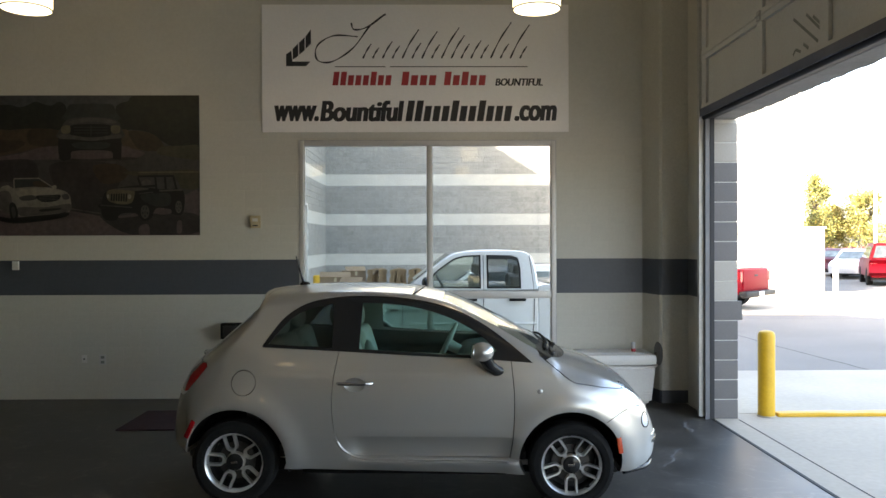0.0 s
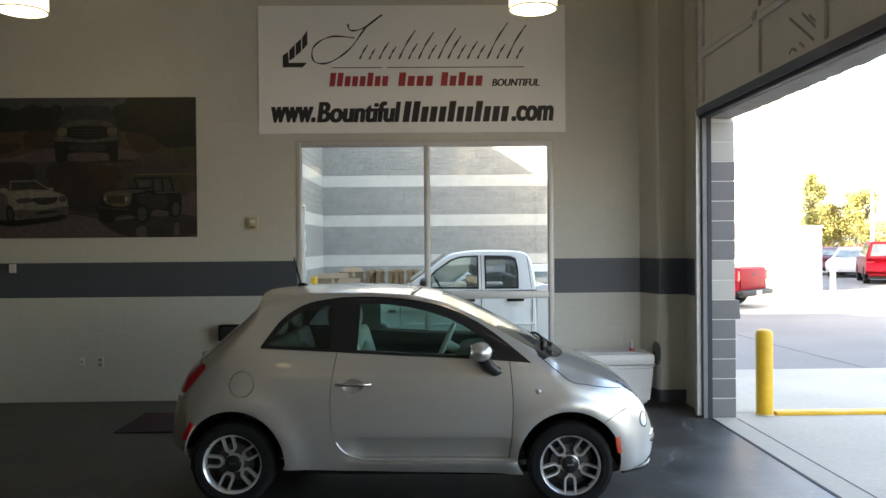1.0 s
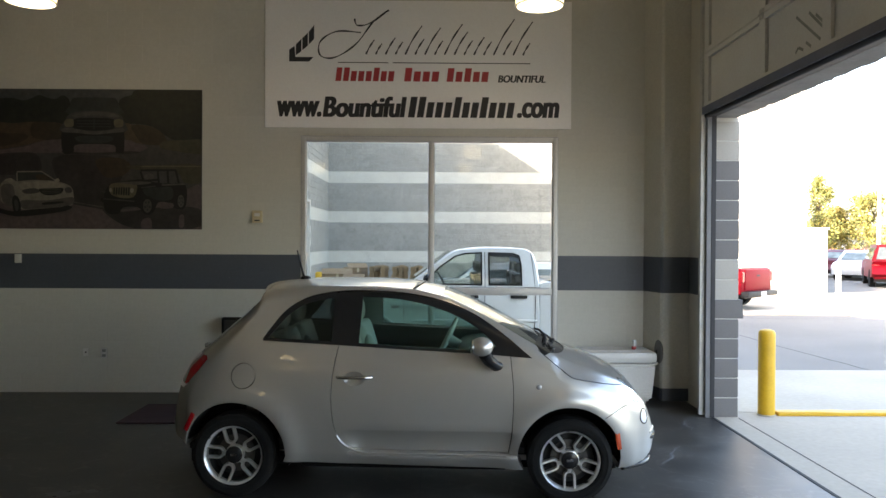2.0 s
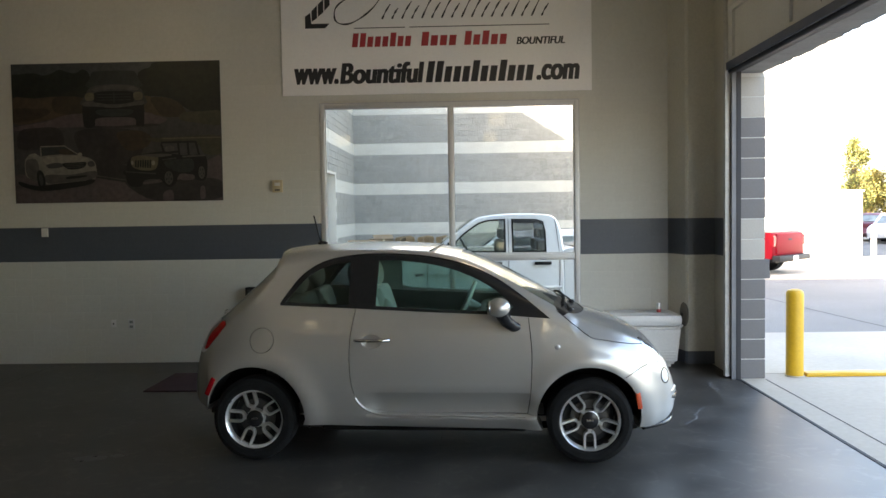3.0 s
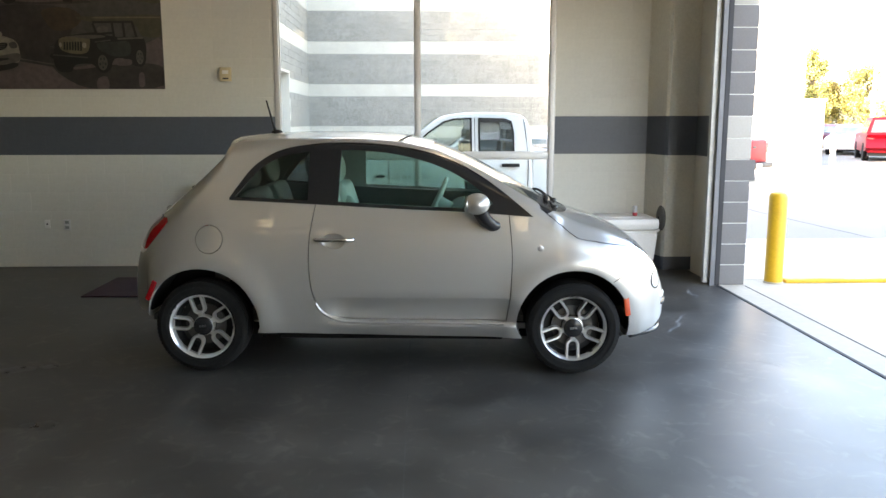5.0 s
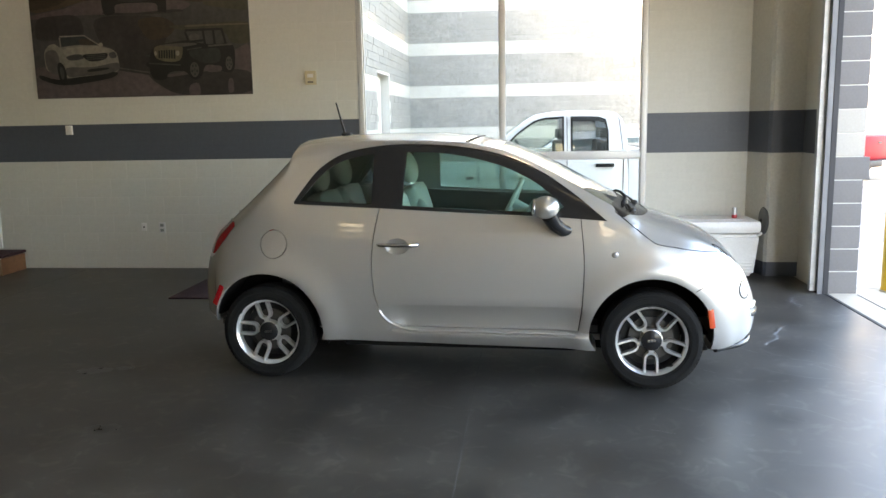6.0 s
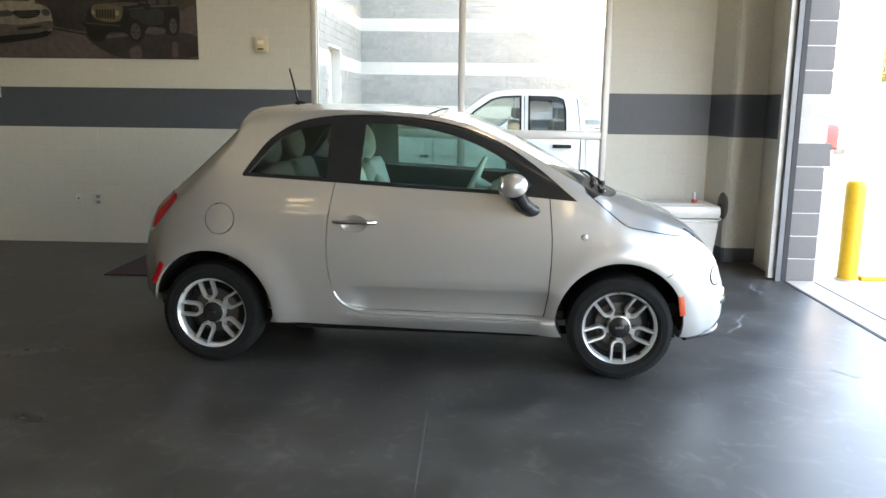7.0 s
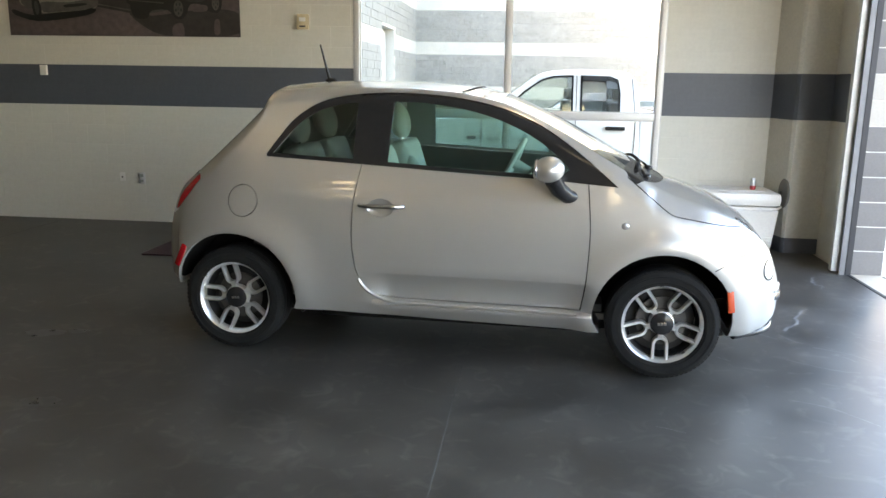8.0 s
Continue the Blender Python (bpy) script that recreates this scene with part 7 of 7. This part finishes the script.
block_face(faces_bm, WALL_Y + 0.27, YARD_Y - 0.02, YARD_X0 + 0.002, "x", 1, TOP, (16.60, 18.35, 2.92), 4)
bmesh.ops.recalc_face_normals(faces_bm, faces=faces_bm.faces[:])
tagged(part("block", faces_bm, [BLOCK_GREY, BLOCK_WHITE], yard, "grey and pale wall blocks"), kind="stuff")
part("base_ledge", boxes((4.7, YARD_X1, YARD_Y - 0.05, YARD_Y - 0.012, 0.955, 0.985)), BLOCK_GREY, yard, "thin ledge over the base courses")
part("coping", boxes((YARD_X0 - 6.1, YARD_X1 + 0.1, YARD_Y - 0.08, YARD_Y + 14.1, TOP, TOP + 0.1), (YARD_X0 - 6.1, YARD_X0 + 0.08, WALL_Y + 0.27, YARD_Y - 0.081, TOP, TOP + 0.1)), ALUMINIUM, yard)
wing_door = part("door", box(bmesh.new(), YARD_X0 - 0.29, YARD_X0 - 0.24, 16.66, 18.29, -0.19, 2.86, bevel=0.01), WHITE_PLASTIC, yard, "white door set back in the wing wall")
part("door_handle", box(bmesh.new(), YARD_X0 - 0.24, YARD_X0 - 0.19, 18.05, 18.15, 0.80, 0.92, bevel=0.01), STEEL, wing_door)
part("door_panel", box(bmesh.new(), YARD_X0 - 0.239, YARD_X0 - 0.23, 16.85, 18.0, 1.0, 2.6, bevel=0.003), WHITE_PLASTIC, wing_door)

cab = thing("utility_cabinet", "tall pale metal utility cabinet at the building corner", "cabinet")
part("body", box(bmesh.new(), 14.32, 15.06, 21.85, 22.36, -0.012, 2.22, bevel=0.02), WHITE_PLASTIC, cab)
part("door", box(bmesh.new(), 14.40, 14.74, 21.825, 21.849, 0.06, 2.05, bevel=0.006), WHITE_PLASTIC, cab)
part("cap", box(bmesh.new(), 14.28, 15.10, 21.80, 22.368, 2.221, 2.29, bevel=0.01), WHITE_PLASTIC, cab)


# ---------------------------------------------------------------- yard clutter
def build_carton(x, y, w, d, h, turn):
    m = pose(x, y, -0.205, 0, 0, turn)
    c = thing("cardboard_box", "brown cardboard box stacked in the yard", "box", group="yard boxes", m=m)
    part("carton", box(bmesh.new(), -w / 2, w / 2, -d / 2, d / 2, 0, h, bevel=0.008), CARDBOARD, c)
    part("flap", box(bmesh.new(), -w / 2, w / 2, -0.02, d * 0.4, 0.0, 0.008, turn=Matrix.Translation((0, -d / 2, h)) @ Matrix.Rotation(radians(28), 4, "X")), CARDBOARD, c)
    part("tape", boxes((-0.03, 0.03, -d / 2 - 0.001, d / 2 + 0.001, h - 0.12, h + 0.0015)), BEIGE_PLASTIC, c)


build_carton(-1.05, 14.1, 0.75, 0.6, 1.16, 8)
build_carton(-0.55, 13.7, 0.55, 0.5, 1.06, -14)
build_carton(-0.62, 14.4, 0.5, 0.5, 1.30, 20)


def build_pallet(x, y, lean, turn):
    m = pose(x, y, -0.20, 0, lean, turn)
    p = thing("wooden_pallet", "bare wooden pallet stood on edge in the yard", "pallet", group="yard pallets", m=m)
    for k in range(7):
        z = 0.0 + k * 0.205
        part("slat", box(bmesh.new(), 0.0, 0.02, -0.5, 0.5, z, z + 0.10 + 0.02 * (k % 2), bevel=0.003), PALLET_WOOD, p)
    for k in range(4):
        z = 0.02 + k * 0.40
        part("slat", box(bmesh.new(), 0.115, 0.135, -0.5, 0.5, z, z + 0.10, bevel=0.003), PALLET_WOOD, p)
    for y2 in (-0.48, -0.02, 0.44):
        part("stringer", box(bmesh.new(), 0.021, 0.114, y2, y2 + 0.04, 0.0, 1.34, bevel=0.003), PALLET_WOOD, p)


for k in range(8):
    build_pallet(-0.24 + 0.165 * k, 14.2 + 0.09 * (k % 3), (3, 4, -2, 5, 2, -3, 4, 1)[k], (-6, 3, 8, -4, 2, 9, -7, 4)[k])


# ---------------------------------------------------------------- trees, hedge and lamp post across the lot
def build_tree(x, y, tall, wide, mats, label, seed):
    rng = random.Random(seed)
    tree = thing("tree", label, "tree", group="autumn trees", m=Matrix.Translation((x, y, -0.035)))
    trunk = bmesh.new()
    rod(trunk, [(0, 0, 0), (0.05, 0.03, tall * 0.25), (0.0, 0.08, tall * 0.5), (0.06, 0.0, tall * 0.8)], 0.16, 10, 0.05)
    for k in range(9):
        a, z = rng.uniform(0, 6.28), tall * rng.uniform(0.22, 0.6)
        reach = wide * rng.uniform(0.5, 0.9)
        rod(trunk, [(0, 0, z), (reach * 0.5 * math.cos(a), reach * 0.5 * math.sin(a), z + tall * 0.14), (reach * math.cos(a), reach * math.sin(a), z + tall * 0.24)], 0.06, 6, 0.015)
    part("trunk", trunk, BARK, tree, "", True)
    crown = bmesh.new()
    clumps = []
    for k in range(74):
        a, h = rng.uniform(0, 6.28), rng.uniform(0.18, 1.0)
        r = wide * math.sqrt(rng.random()) * (1.0 - 0.75 * max(0, h - 0.35) ** 1.2) 
        clumps.append((r * math.cos(a), r * math.sin(a), tall * h, rng.uniform(0.35, 0.75)))
    for cx, cy, cz, cr in clumps:
        for k in range(110):
            d = Vector((rng.gauss(0, 1), rng.gauss(0, 1), rng.gauss(0, 1))).normalized() * cr * rng.random() ** 0.4
            p = Vector((cx, cy, cz)) + d
            n = Vector((rng.gauss(0, 1), rng.gauss(0, 1), rng.gauss(0, 1) + 0.4)).normalized()
            t1 = n.orthogonal().normalized() * rng.uniform(0.05, 0.10)
            t2 = n.cross(t1).normalized() * rng.uniform(0.035, 0.07)
            f = crown.faces.new([crown.verts.new(p + q) for q in (-t1, t2, t1, -t2)])
            f.material_index = 0 if rng.random() < 0.6 else 1
    part("crown", crown, mats, tree, "")


build_tree(29.6, 52.0, 6.5, 1.05, [LEAF_GREEN, LEAF_GOLD], "young green tree turning gold across the lot", 1)
build_tree(32.0, 54.5, 4.3, 1.2, [LEAF_GOLD, LEAF_GOLD], "golden autumn tree across the lot", 2)
build_tree(33.4, 52.6, 5.5, 1.6, [LEAF_GOLD, LEAF_GREEN], "golden and green tree across the lot", 3)
build_tree(37.0, 53.0, 4.4, 1.5, [LEAF_GOLD, LEAF_GREEN], "golden and green tree across the lot", 4)
build_tree(25.5, 50.0, 6.0, 2.2, [LEAF_GREEN, LEAF_GOLD], "young green tree turning gold across the lot", 5)
rng = random.Random(9)
hedge = bmesh.new()
for k in range(5200):
    x = rng.uniform(22, 44)
    h = 1.35 + 0.25 * noise.noise((x * 0.8, 0, 0))
    p = Vector((x, 48.5 + rng.uniform(-0.6, 0.6), -0.03 + h * rng.random() ** 0.7))
    n = Vector((rng.gauss(0, 1), rng.gauss(0, 1), rng.gauss(0, 1))).normalized()
    t1 = n.orthogonal().normalized() * rng.uniform(0.06, 0.13)
    t2 = n.cross(t1).normalized() * rng.uniform(0.05, 0.09)
    hedge.faces.new([hedge.verts.new(p + q) for q in (-t1, t2, t1, -t2)])
single("hedge", hedge, HEDGE, "dark reddish shrub hedge behind the parked cars", "hedge", "stuff")
post = thing("lamp_post", "pale tall lamp post across the lot", "lamp post")
bm = bmesh.new()
rod(bm, [(26.3, 38.5, -0.03), (26.3, 38.5, 8.5)], 0.10, 12, 0.07)
part("pole", bm, WHITE_PLASTIC, post, "", True)
part("base", boxes((26.05, 26.55, 38.25, 38.75, -0.03, 0.7), bevel=0.03), CONCRETE, post)
part("lantern", box(bmesh.new(), 25.7, 26.4, 38.3, 38.7, 8.45, 8.6, bevel=0.03), WHITE_PLASTIC, post)

# ---------------------------------------------------------------- door jamb blocks
jamb = thing("door_jamb", "stack of grey and pale blocks at the door jamb", "jamb", "structure")
shapes = {}
rng = random.Random(12)
for r in range(16):
    z0, z1 = r * COURSE - 0.004, min((r + 1) * COURSE - 0.013, DOOR_TOP - 0.004)
    if z1 - z0 < 0.05:
        continue
    light = r in (6, 7, 13, 14)
    out = 0.045 if r == 5 else 0.0
    key = (light, round(out, 3), round(z1 - z0, 3))
    if key not in shapes:
        b = bmesh.new()
        box(b, RIGHT_X + 0.002, OUT_X + out, DOOR_Y1, DOOR_Y1 + 0.298, 0.0, z1 - z0, bevel=0.005)
        if not light:
            for v in b.verts:
                if v.co.x > OUT_X + out - 0.02:
                    v.co.x += rng.uniform(-0.008, 0.012)
        shapes[key] = finish(b, "block", JAMB_WHITE if light else JAMB_GREY)
    ob = new("block", shapes[key])
    ob.location = (0, 0, z0)
    ob.parent = jamb
single("jamb_core", boxes((RIGHT_X + 0.010, OUT_X - 0.008, DOOR_Y1 + 0.005, DOOR_Y1 + 0.305, 0.0, DOOR_TOP - 0.005)), BLOCK_JOINT, "mortar between the jamb blocks", "mortar", "structure")

# ---------------------------------------------------------------- painted blocks of the hall
painted_wall(wall_back, LEFT_X, 4.2, Matrix.Translation((0, WALL_Y, 0)), WIN, (-3.81, 3.81, 3.2))
painted_wall(wall_right, 0.0, WALL_Y - DOOR_Y1 - 0.06, Matrix.Translation((RIGHT_X, WALL_Y, 0)) @ Matrix.Rotation(radians(-90), 4, "Z"))
